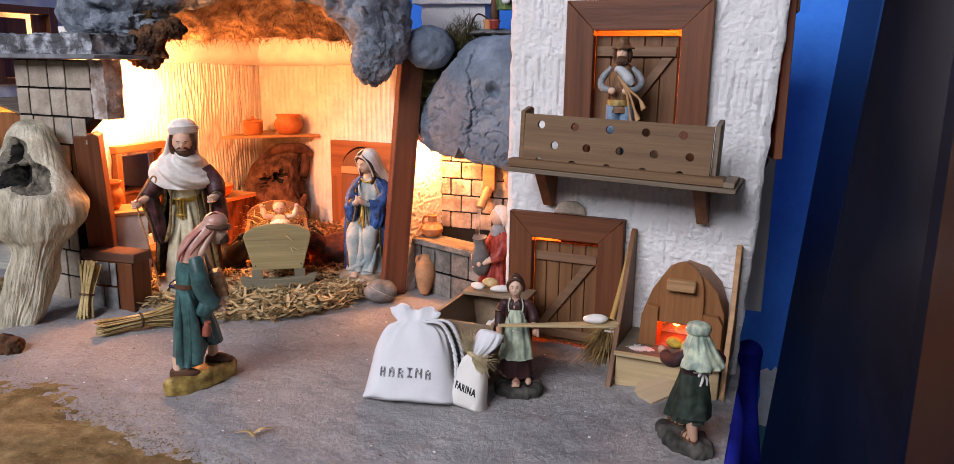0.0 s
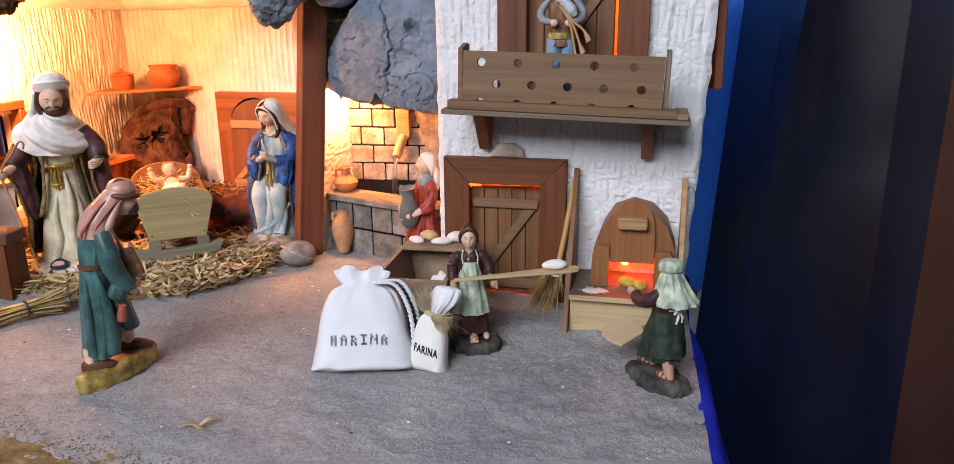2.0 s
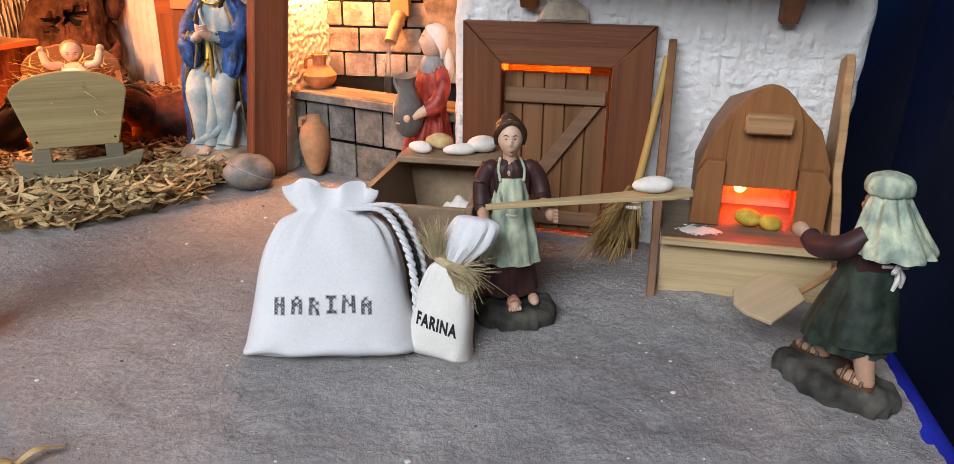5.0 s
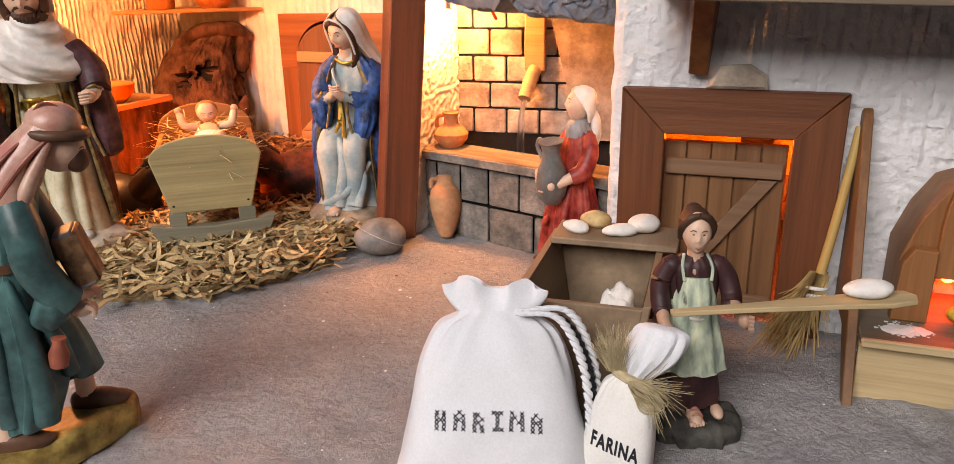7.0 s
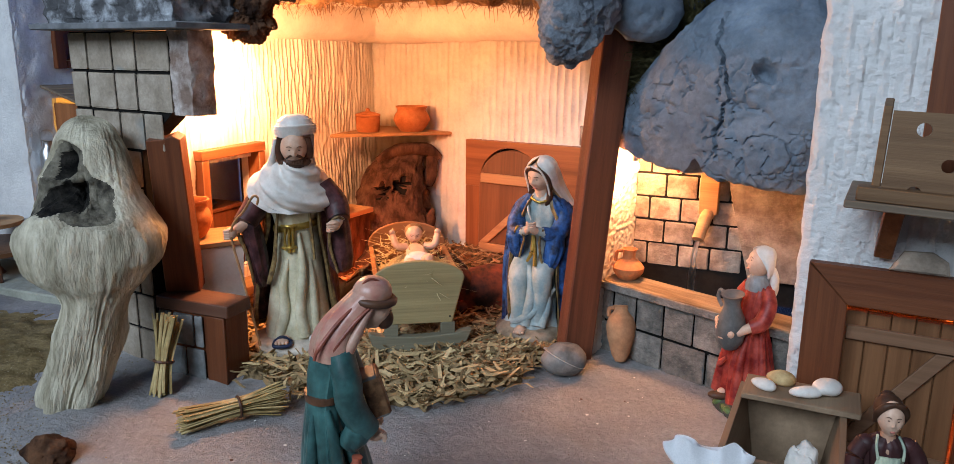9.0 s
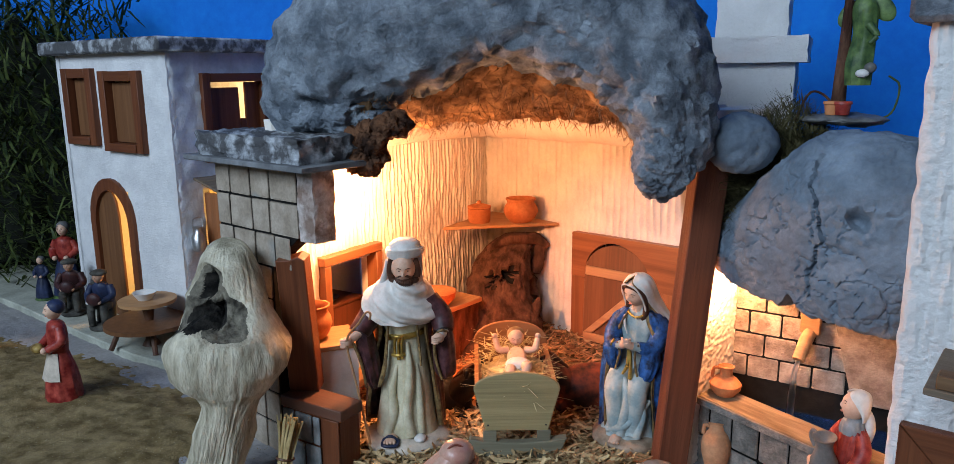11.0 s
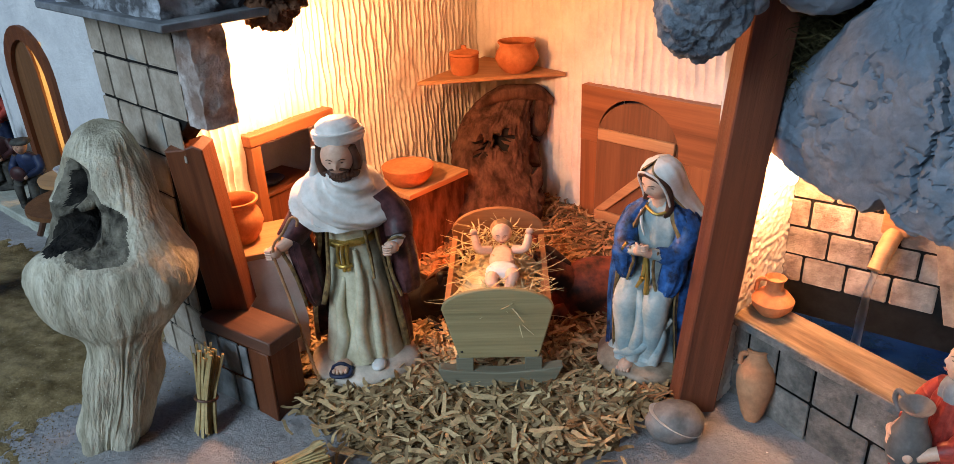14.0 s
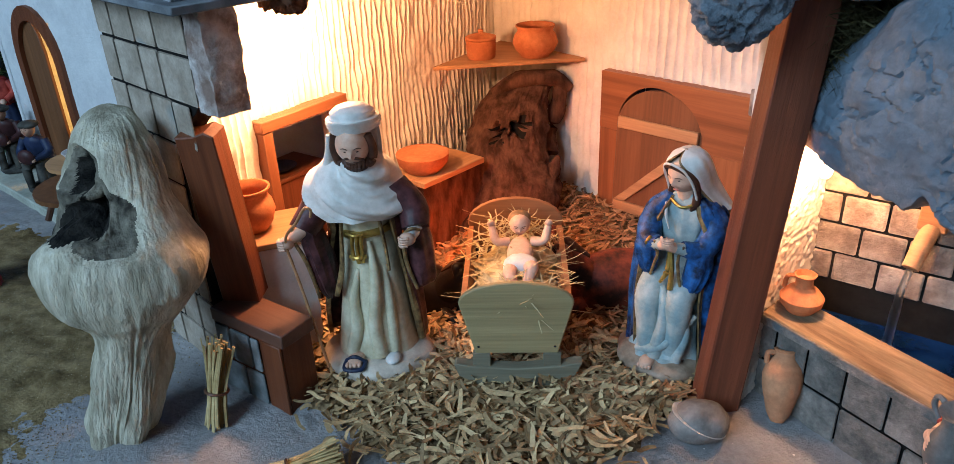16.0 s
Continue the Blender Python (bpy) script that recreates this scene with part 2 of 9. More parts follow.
SCARF = P("resin_white_scarf", (0.64, 0.62, 0.57), 0.5, 0.08, (0.74, 0.72, 0.67), 60, 0.3)
GOLD = M("gold_paint", (0.5, 0.33, 0.08), 0.38, 0.3, 90, 0.2, 260, metal=0.7)
BLUEROBE = P("resin_blue_mantle", (0.014, 0.028, 0.075), 0.45, 0.5, (0.03, 0.125, 0.37), 100, 0.6)
BASETAN = P("resin_tan_base", (0.3, 0.21, 0.14), 0.5, 0.25, (0.42, 0.32, 0.23))
PALEBLUE = P("resin_pale_blue_dress", (0.29, 0.4, 0.42), 0.45, 0.15, (0.52, 0.53, 0.48), 42)
BASECREAM = P("resin_cream_base", (0.55, 0.47, 0.38), 0.5, 0.15)
TEAL = P("resin_teal_robe", (0.028, 0.085, 0.083), 0.33, 0.3, (0.048, 0.16, 0.155))
PEACH = P("resin_peach_scarf", (0.58, 0.36, 0.26), 0.34, 0.15, (0.45, 0.17, 0.13), 70)
BROWNP = P("resin_brown", (0.1, 0.045, 0.025), 0.45, 0.3)
OCHRE = P("resin_ochre_base", (0.3, 0.17, 0.045), 0.45, 0.5, (0.5, 0.34, 0.1), 80)
DARKBASE = P("resin_dark_base", (0.05, 0.047, 0.042), 0.75, 0.4, (0.1, 0.095, 0.08), 60, 0.6)
MINT = M("resin_mint_apron", (0.27, 0.37, 0.3), 0.55, 0.25, 120, 0.6, 260, (0.56, 0.62, 0.44), depth=0.0008, stretch=(1, 1, 0.45), spots=(170, 0.66, (0.12, 0.13, 0.1)))
MAROON = P("resin_maroon", (0.05, 0.018, 0.018), 0.5, 0.35)
REDDRESS = P("resin_red_dress", (0.3, 0.02, 0.016), 0.42, 0.4, (0.48, 0.08, 0.055), 70, 0.4)
GREYP = P("resin_grey", (0.13, 0.13, 0.125), 0.5, 0.3)
GREENP = P("resin_green", (0.05, 0.11, 0.04), 0.5, 0.4, (0.12, 0.2, 0.06), 80)
DARKGREEN = P("resin_dark_green", (0.016, 0.03, 0.022), 0.5, 0.4, (0.032, 0.052, 0.038), 90)
JEANS = P("resin_faded_blue", (0.1, 0.2, 0.3), 0.5, 0.3, (0.2, 0.33, 0.44))
NAVY = P("resin_navy", (0.02, 0.03, 0.07), 0.5, 0.4)
OX = P("resin_dark_ox", (0.006, 0.0045, 0.004), 0.36, 0.4, (0.014, 0.009, 0.007))
DONKEY = P("resin_red_brown_donkey", (0.07, 0.03, 0.022), 0.5, 0.5, (0.34, 0.07, 0.032), 38, 0.5)
REDLINE = P("resin_brick_red", (0.3, 0.08, 0.05), 0.4, 0.3)
GOLDDIM = P("resin_dull_gold", (0.17, 0.1, 0.045), 0.4, 0.4, (0.32, 0.21, 0.085), 160)
VESTP = P("resin_brown_vest", (0.13, 0.055, 0.024), 0.5, 0.4, (0.26, 0.13, 0.06), 140, 0.6)
SLEEVEP = P("resin_grey_shirt", (0.2, 0.22, 0.23), 0.5, 0.25)
BAGP = P("resin_pale_blue_grey", (0.42, 0.46, 0.48), 0.5, 0.15)
LIPS = P("resin_lips", (0.45, 0.16, 0.12), 0.4, 0.1)
WHITEP = P("resin_white", (0.68, 0.66, 0.62), 0.45, 0.1)

# ---- shape helpers ----


def link(name, bm, material, smooth=True):
    mesh = bpy.data.meshes.new(name)
    bmesh.ops.recalc_face_normals(bm, faces=bm.faces)
    bm.to_mesh(mesh)
    bm.free()
    for m in material if isinstance(material, (list, tuple)) else [material]:
        mesh.materials.append(m)
    if smooth:
        mesh.shade_smooth()
        mesh.set_sharp_from_angle(angle=radians(42))
    return new(name, mesh)


def part(name, bm, material, parent, label=""):
    """One mesh under a thing, or under a part; bm is in the thing's own frame."""
    ob = link(name, bm, material)
    ob.parent = parent
    return tagged(ob, label)


def thing(name, label, category, m=None, group="", kind=""):
    ob = new(name)
    ob.empty_display_size = 0.02
    ob.matrix_world = m if m is not None else Matrix.Identity(4)
    return tagged(ob, label, category, group, kind)


def single(name, bm, material, label, category, m=None, group="", kind=""):
    ob = link(name, bm, material)
    if m is not None:
        ob.matrix_world = m
    return tagged(ob, label, category, group, kind)


def box(x0, x1, y0, y1, z0, z1, bevel=0.0008, m=None, bm=None):
    bm = bm or bmesh.new()
    made = bmesh.ops.create_cube(bm, size=1.0)["verts"]
    for v in made:
        v.co = Vector((x0 + (v.co.x + 0.5) * (x1 - x0), y0 + (v.co.y + 0.5) * (y1 - y0), z0 + (v.co.z + 0.5) * (z1 - z0)))
    if bevel:
        edges = {e for v in made for e in v.link_edges}
        got = bmesh.ops.bevel(bm, geom=list(edges), offset=bevel, segments=1, affect="EDGES", profile=0.6)
        made = list({v for f in got["faces"] for v in f.verts} | {v for v in made if v.is_valid})
    if m is not None:
        bmesh.ops.transform(bm, matrix=m, verts=made)
    return bm


def prism(outline, axis, a, b, bevel=0.0006, bm=None):
    """A flat outline of (p, q) pushed from a to b along an axis: 'x' (p, q = y, z), 'y' (x, z) or 'z' (x, y)."""
    bm = bm or bmesh.new()

    def at(p, q, d):
        return {"x": (d, p, q), "y": (p, d, q), "z": (p, q, d)}[axis]

    lo = [bm.verts.new(at(p, q, a)) for p, q in outline]
    hi = [bm.verts.new(at(p, q, b)) for p, q in outline]
    n = len(outline)
    faces = [bm.faces.new(lo), bm.faces.new(hi[::-1])]
    for i in range(n):
        faces.append(bm.faces.new((lo[i], lo[(i + 1) % n], hi[(i + 1) % n], hi[i])))
    bmesh.ops.recalc_face_normals(bm, faces=faces)
    if bevel:
        rim = [e for f in faces[:2] for e in f.edges]
        bmesh.ops.bevel(bm, geom=rim, offset=bevel, segments=1, affect="EDGES")
    return bm


def ring_loft(rows, bm=None, caps=True, mat=0, closed=True):
    """Skin over rows of points."""
    bm = bm or bmesh.new()
    vs = [[bm.verts.new(p) for p in row] for row in rows]
    n = len(rows[0])
    for a, b in zip(vs, vs[1:]):
        for i in range(n if closed else n - 1):
            j = (i + 1) % n
            bm.faces.new((a[i], a[j], b[j], b[i])).material_index = mat
    if caps and closed:
        bm.faces.new(vs[0][::-1]).material_index = mat
        bm.faces.new(vs[-1]).material_index = mat
    return bm


def lathe(profile, n=28, bm=None, mat=0, m=None):
    """profile of (radius, z) turned round z."""
    rows = []
    for r, z in profile:
        row = [Vector((max(r, 1e-5) * math.cos(2 * math.pi * i / n), max(r, 1e-5) * math.sin(2 * math.pi * i / n), z)) for i in range(n)]
        rows.append([m @ p for p in row] if m is not None else row)
    return ring_loft(rows, bm, True, mat)


def smooth_path(pts, steps=6):
    """Catmull-Rom through points."""
    pts = [Vector(p) for p in pts]
    ext = [pts[0] * 2 - pts[1], *pts, pts[-1] * 2 - pts[-2]]
    out = []
    for i in range(1, len(ext) - 2):
        a, b, c, d = ext[i - 1 : i + 3]
        for s in range(steps):
            t = s / steps
            out.append(0.5 * (2 * b + (c - a) * t + (2 * a - 5 * b + 4 * c - d) * t * t + (3 * b - a - 3 * c + d) * t**3))
    return [*out, pts[-1]]


def tube(pts, radii, n=10, bm=None, mat=0, flat=1.0, rough=0.0, steps=5):
    """A round or flattened tube along a smooth path; radii is one number or one for each point."""
    path = smooth_path(pts, steps)
    if not isinstance(radii, (list, tuple)):
        radii = [radii] * len(pts)
    rows, up = [], Vector((0.3, 0.2, 1)).normalized()
    for i, p in enumerate(path):
        t = (path[min(i + 1, len(path) - 1)] - path[max(i - 1, 0)]).normalized()
        side = t.cross(up)
        side = side.normalized() if side.length > 1e-4 else Vector((1, 0, 0))
        up2 = side.cross(t)
        s = i / (len(path) - 1) * (len(radii) - 1)
        k = min(int(s), len(radii) - 2) if len(radii) > 1 else 0
        r = radii[k] + (radii[min(k + 1, len(radii) - 1)] - radii[k]) * (s - k)
        row = []
        for j in range(n):
            a = 2 * math.pi * j / n
            q = side * math.cos(a) + up2 * math.sin(a) * flat
            rr = r * (1 + rough * noise.noise((p + q * r) * 90)) if rough else r
            row.append(p + q * rr)
        rows.append(row)
    return ring_loft(rows, bm, True, mat)


def ball(c, r, bm=None, mat=0, sub=3, m=None, rough=0.0, freq=60):
    bm = bm or bmesh.new()
    made = bmesh.ops.create_icosphere(bm, subdivisions=sub, radius=1.0)["verts"]
    rx, ry, rz = r if isinstance(r, (tuple, list)) else (r, r, r)
    for v in made:
        q = Vector((v.co.x * rx, v.co.y * ry, v.co.z * rz))
        if rough:
            q *= 1 + rough * noise.noise(q * freq + Vector(c) * 31)
        v.co = (m @ q if m is not None else q) + Vector(c)
    for f in {f for v in made for f in v.link_faces}:
        f.material_index = mat
    return bm


def fbm(p, octaves=4):
    return noise.fractal(p, 0.9, 2.1, octaves)


def blob(c, r, rough=0.25, freq=14, sub=5, m=None, bm=None, fine=0.05, cut=None, mat=0):
    """A lumpy rock."""
    bm = bm or bmesh.new()
    made = bmesh.ops.create_icosphere(bm, subdivisions=sub, radius=1.0)["verts"]
    rad = sum(r) / 3
    for v in made:
        n = v.co.normalized()
        q = Vector((n.x * r[0], n.y * r[1], n.z * r[2]))
        w = (m @ q if m is not None else q) + Vector(c)
        d = rough * fbm(w * freq, 3) + fine * fbm(w * freq * 5, 4) - fine * 1.2 * max(0, noise.noise(w * freq * 2.3) - 0.25)
        w = w + (w - Vector(c)).normalized() * d * rad
        if cut is not None and w.z < cut:
            w.z = cut + (w.z - cut) * 0.08
        v.co = w
    for f in {f for v in made for f in v.link_faces}:
        f.material_index = mat
    return bm


def sheet(u0, u1, w0, w1, step, height, holes=(), thick=0.012, edge=None):
    """A wall skin in its own frame (x along, z up, facing -y) with real relief and openings cut through it. edge: (lower, upper) shift of the right end."""
    nu, nw = max(2, int((u1 - u0) / step)), max(2, int((w1 - w0) / step))
    us = sorted({u0 + (u1 - u0) * i / nu for i in range(nu + 1)} | {h[k] for h in holes for k in (0, 1) if u0 < h[k] < u1})
    ws = sorted({w0 + (w1 - w0) * i / nw for i in range(nw + 1)} | {h[k] for h in holes for k in (2, 3) if w0 < h[k] < w1})
    bm, grid = bmesh.new(), {}

    def inside(u, w):
        return any(h[0] < u < h[1] and h[2] < w < h[3] for h in holes)

    def vert(i, k):
        if (i, k) not in grid:
            u, w = us[i], ws[k]
            fall = min(1.0, (u - u0) / 0.006, (u1 - u) / 0.006, 1.0)
            y = -height(u, w) * (0.3 + 0.7 * fall) + 0.004 * (1 - fall) ** 2
            s = (edge[0] + (edge[1] - edge[0]) * (w - w0) / (w1 - w0)) * (u - u0) / (u1 - u0) if edge else 0
            grid[i, k] = bm.verts.new((u + s + (0.002 * noise.noise(Vector((u * 60, w * 60, 3))) if fall < 1 else 0), y, w))
        return grid[i, k]

    for i in range(len(us) - 1):
        for k in range(len(ws) - 1):
            if not inside((us[i] + us[i + 1]) / 2, (ws[k] + ws[k + 1]) / 2):
                bm.faces.new((vert(i, k), vert(i + 1, k), vert(i + 1, k + 1), vert(i, k + 1)))
    rim = [e for e in bm.edges if len(e.link_faces) == 1]
    out = bmesh.ops.extrude_edge_only(bm, edges=rim)
    for v in out["geom"]:
        if isinstance(v, bmesh.types.BMVert):
            v.co.y = thick
    return bm




def text_mesh(word, size, depth=0.0003):
    """Letters of the built-in font as a mesh, centred, upright in x and z, facing -y."""
    cu = bpy.data.curves.new("letters", "FONT")
    cu.body, cu.size, cu.extrude, cu.align_x, cu.offset, cu.space_character = word, size, depth, "CENTER", size * 0.03, 1.15
    ob = new("letters", cu)
    bpy.context.view_layer.update()
    me = bpy.data.meshes.new_from_object(ob.evaluated_get(bpy.context.evaluated_depsgraph_get()))
    bpy.data.objects.remove(ob)
    bm = bmesh.new()
    bm.from_mesh(me)
    bpy.data.meshes.remove(me)
    bmesh.ops.transform(bm, matrix=pose(0, 0, 0, 90, 0, 0), verts=bm.verts)
    return bm


class Figure:
    """A painted resin figurine in one mesh; it faces -y, its base stands at z = 0."""

    def __init__(self):
        self.bm, self.mats = bmesh.new(), []

    def k(self, m):
        if m not in self.mats:
            self.mats.append(m)
        return self.mats.index(m)

    def loft(self, rings, m, folds=0, amp=0.0, n=40, a0=0.0, a1=360.0, thick=0.0025, phase=0.0, steps=4, deform=None, trim=None):
        """rings of (x, y, z, rx, ry). Angles from -y, counted to +x. Less than a full turn gives an open coat with thickness; trim paints its hem."""
        path = smooth_path([Vector(r[:3]) for r in rings], steps)
        size = smooth_path([Vector((r[3], r[4], 0)) for r in rings], steps)
        span = smooth_path([Vector((r[5], r[6], 0)) if len(r) > 5 else Vector((a0, a1, 0)) for r in rings], steps)
        full = a1 - a0 >= 359.9
        rows = []
        for s, (p, q, sp) in enumerate(zip(path, size, span)):
            t = s / (len(path) - 1)
            low = 1 - t
            row, back = [], []
            for i in range(n + (0 if full else 1)):
                a = radians(sp.x + (sp.y - sp.x) * i / n)
                u = folds * a * 0.5 + phase + 0.8 * math.sin(3 * t + a)
                wob = 1.5 * abs(math.sin(u)) - 0.95 + 0.45 * math.sin(folds * 1.7 * a + 2 * phase + 2.2 * t)
                f = amp * (0.35 + 0.65 * low) * wob
                ux, uy = math.sin(a), -math.cos(a)
                off = Vector(deform(a, t)) if deform else Vector()
                row.append(p + Vector((ux * (q.x + f), uy * (q.y + f), 0)) + off)
                if not full:
                    back.append(p + Vector((ux * (q.x + f - thick), uy * (q.y + f - thick), 0)) + off)
            rows.append(row + back[::-1])
        k0 = len(self.bm.faces)
        ring_loft(rows, self.bm, True, self.k(m))
        if trim is not None:
            self.bm.faces.ensure_lookup_table()
            w, kt = len(rows[0]), self.k(trim)
            for s in range(len(rows) - 1):
                for i in range(w):
                    c = i if i <= n else 2 * n + 1 - i
                    if s == 0 or (not full and (c <= 1 or c >= n - 2)):
                        self.bm.faces[k0 + s * w + i].material_index = kt

    def tube(self, pts, radii, m, n=10, flat=1.0):
        tube(pts, radii, n, self.bm, self.k(m), flat)

    def ball(self, c, r, m, turn=None, sub=3, rough=0.0):
        ball(c, r, self.bm, self.k(m), sub, turn, rough)

    def lathe(self, profile, m, at=None, n=20):
        lathe(profile, n, self.bm, self.k(m), at)

    def head(self, x, y, z, r, skin, turn=0.0, nod=0.0, lips=None):
        """A simple modelled head, looking along -y, turned and bowed by degrees."""
        m = Matrix.Translation((x, y, z)) @ pose(0, 0, 0, nod, 0, turn)
        made = bmesh.ops.create_icosphere(self.bm, subdivisions=4, radius=1.0)["verts"]

        def bump(n, cx, cz, wx, wz):
            return math.exp(-(((abs(n.x) - cx) / wx) ** 2) - ((n.z - cz) / wz) ** 2) if n.y < 0 else 0

        for v in made:
            n = v.co.copy()
            jaw = max(0, -n.z - 0.15)
            d = 1 - 0.11 * bump(n, 0.33, 0.1, 0.16, 0.12) + 0.05 * bump(n, 0.33, 0.36, 0.25, 0.1) + 0.05 * bump(n, 0.42, -0.22, 0.18, 0.16)
            d += 0.22 * bump(n, 0, -0.12, 0.1, 0.1) + 0.12 * bump(n, 0, 0.06, 0.07, 0.16) + 0.05 * bump(n, 0, -0.5, 0.2, 0.05) - 0.05 * bump(n, 0, -0.62, 0.2, 0.05) + 0.1 * bump(n, 0, -0.82, 0.25, 0.12)
            v.co = m @ Vector((n.x * r * 0.8 * (1 - 0.3 * jaw) * d, n.y * r * 0.92 * d, n.z * r * 1.02 * (1 + 0.06 * jaw)))
        for f in {f for v in made for f in v.link_faces}:
            f.material_index = self.k(skin)
        for s in (-1, 1):
            self.tube([m @ Vector(c) * 1.0 for c in ((s * 0.13 * r, -0.865 * r, 0.29 * r), (s * 0.29 * r, -0.825 * r, 0.345 * r), (s * 0.44 * r, -0.71 * r, 0.26 * r))], r * 0.026, BROWNP, 6)
            self.tube([m @ Vector(c) for c in ((s * 0.16 * r, -0.775 * r, 0.09 * r), (s * 0.28 * r, -0.765 * r, 0.115 * r), (s * 0.4 * r, -0.68 * r, 0.075 * r))], r * 0.036, HAIR, 6)
        self.ball(m @ Vector((0, -0.83 * r, -0.52 * r)), (0.17 * r, 0.07 * r, 0.06 * r), lips or LIPS)

    def lean(self, z0, kx, ky):
        """Bends what stands above z0 to the side and forwards."""
        for v in self.bm.verts:
            h = max(0, v.co.z - z0)
            v.co.x += kx * h
            v.co.y += ky * h

    def done(self, name, label, m, category="figurine", group="", kind=""):
        return single(name, self.bm, self.mats, label, category, m, group, kind)

# ---- the room round the model ----


def structure(name, bm, material, label, category, m=None):
    return single(name, bm, material, label, category, m, "", "structure")


structure("floor", box(-3, 2, -2.6, 2.0, -0.92, -0.9, 0), FLOORTILE, "grey tiled floor of the exhibition room", "floor")
structure("ceiling", box(-3, 2, -2.6, 2.0, 2.3, 2.34, 0), ROOMWALL, "plain white ceiling of the room", "ceiling")
structure("wall_south", box(-3, 2, -2.64, -2.6, -0.9, 2.3, 0), ROOMWALL, "plain pale wall behind the visitor", "wall")
structure("wall_west", box(-3.04, -3, -2.6, 2.0, -0.9, 2.3, 0), ROOMWALL, "plain pale side wall", "wall")
structure("wall_east", box(2.0, 2.04, -2.6, 2.0, -0.9, 2.3, 0), ROOMWALL, "plain pale side wall", "wall")
structure("wall_north", box(-3, 0.9, 1.72, 1.76, -0.9, 2.3, 0), BLUEWALL, "bright blue painted backdrop wall", "backdrop")
# Housing and rods added out of view to carry the stand-in room light
fixture = thing("pendant_light", "added housing on thin rods, out of view, behind the room light", "ceiling light", look((-1.15, -1.0, 1.46), (-0.2, 0.85, 0.1)))
part("housing", box(-0.82, 0.82, -0.52, 0.52, 0.012, 0.05, 0.006), STEEL, fixture)
for x in (-0.7, 0.7):
    foot = fixture.matrix_world @ Vector((x, 0, 0.05))
    rod = part("rod", tube([(foot.x, foot.y, foot.z), (foot.x, foot.y, 2.3)], 0.006, 8, steps=1), STEEL, fixture)
    rod.matrix_local = fixture.matrix_world.inverted()
def leaning_panel():
    """A panel whose far edge leans back and outwards."""
    rows = []
    for z in (-0.5, 1.6):
        x, y = 0.489 + (z - 0.22) * 0.135, 1.051 + (z - 0.22) * 0.13
        rows.append([Vector(p) for p in ((x, y, z), (x + 0.04, y - 0.006, z), (0.375, 0.455, z), (0.335, 0.46, z))])
    return ring_loft(rows)


structure("wall_side", prism([(0.8, 1.16), (0.26, 1.5), (0.28, 1.53), (0.82, 1.2)], "z", -0.9, 2.3, 0), BLUEWALL, "bright blue painted side of the backdrop", "backdrop")
MWS = pose(0.26, 1.5, 0, 0, 0, -32.2)
structure("bare_patch", prism([(0.325, -0.32), (0.332, -0.26), (0.328, -0.214), (0.339, -0.206), (0.346, -0.211), (0.353, -0.2), (0.361, -0.206), (0.369, -0.19), (0.376, -0.196), (0.39, -0.178), (0.43, -0.18), (0.43, -0.32)], "y", -0.003, -0.0005, 0), M("bare_pale_plaster", (0.5, 0.55, 0.6), 0.9, 0.15, 20, 0.4, 120), "pale bare plaster where the blue paint ends", "wall", MWS)
structure("teal_skirting", box(0.28, 0.47, -0.004, -0.0005, -0.89, -0.3205, 0), M("teal_wall_paint", (0.02, 0.16, 0.22), 0.85, 0.15, 9, 0.2, 90), "dull teal painted foot of the backdrop wall", "wall", MWS)
structure("panel_dark", leaning_panel(), NIGHT, "glossy black-blue panel beside the model", "panel")
structure("jamb_dark", prism([(0.325, 0.455), (0.37, 0.45), (0.30, 0.02), (0.26, 0.03)], "z", -0.9, 2.3, 0.003), JAMB, "dark brown lacquered door jamb", "door jamb")

# ---- the ground of the model ----


def right_edge(y):
    return 0.262 + 0.36 * (y - 0.62) if y < 0.8 else 0.327 + 0.2 * (y - 0.8)


def ground_height(x, y):
    p = Vector((x, y, 0))
    return 0.0022 * fbm(p * 14, 3) + 0.0014 * fbm(p * 42, 3) - 0.004 * max(0, noise.noise(p * 64) - 0.28) + 0.0014 * fbm(p * 120, 2)


def ground_sheet():
    bm, rows = bmesh.new(), []
    ny, nx = 250, 400
    for k in range(ny + 1):
        y = 0.42 + (1.71 - 0.42) * (k / ny) ** 1.25
        xr = right_edge(y)
        row = []
        for i in range(nx + 1):
            s = i / nx
            x = xr - (xr + 1.9) * s**1.25
            row.append(bm.verts.new((x, y, ground_height(x, y))))
        rows.append(row)
    for a, b in zip(rows, rows[1:]):
        for i in range(nx):
            bm.faces.new((a[i], b[i], b[i + 1], a[i + 1]))
    rim = [e for e in bm.edges if len(e.link_faces) == 1]
    got = bmesh.ops.extrude_edge_only(bm, edges=rim)
    for v in got["geom"]:
        if isinstance(v, bmesh.types.BMVert):
            v.co.z = -0.05
    return bm


structure("ground", ground_sheet(), GROUND, "rough grey painted ground of the nativity model", "ground")


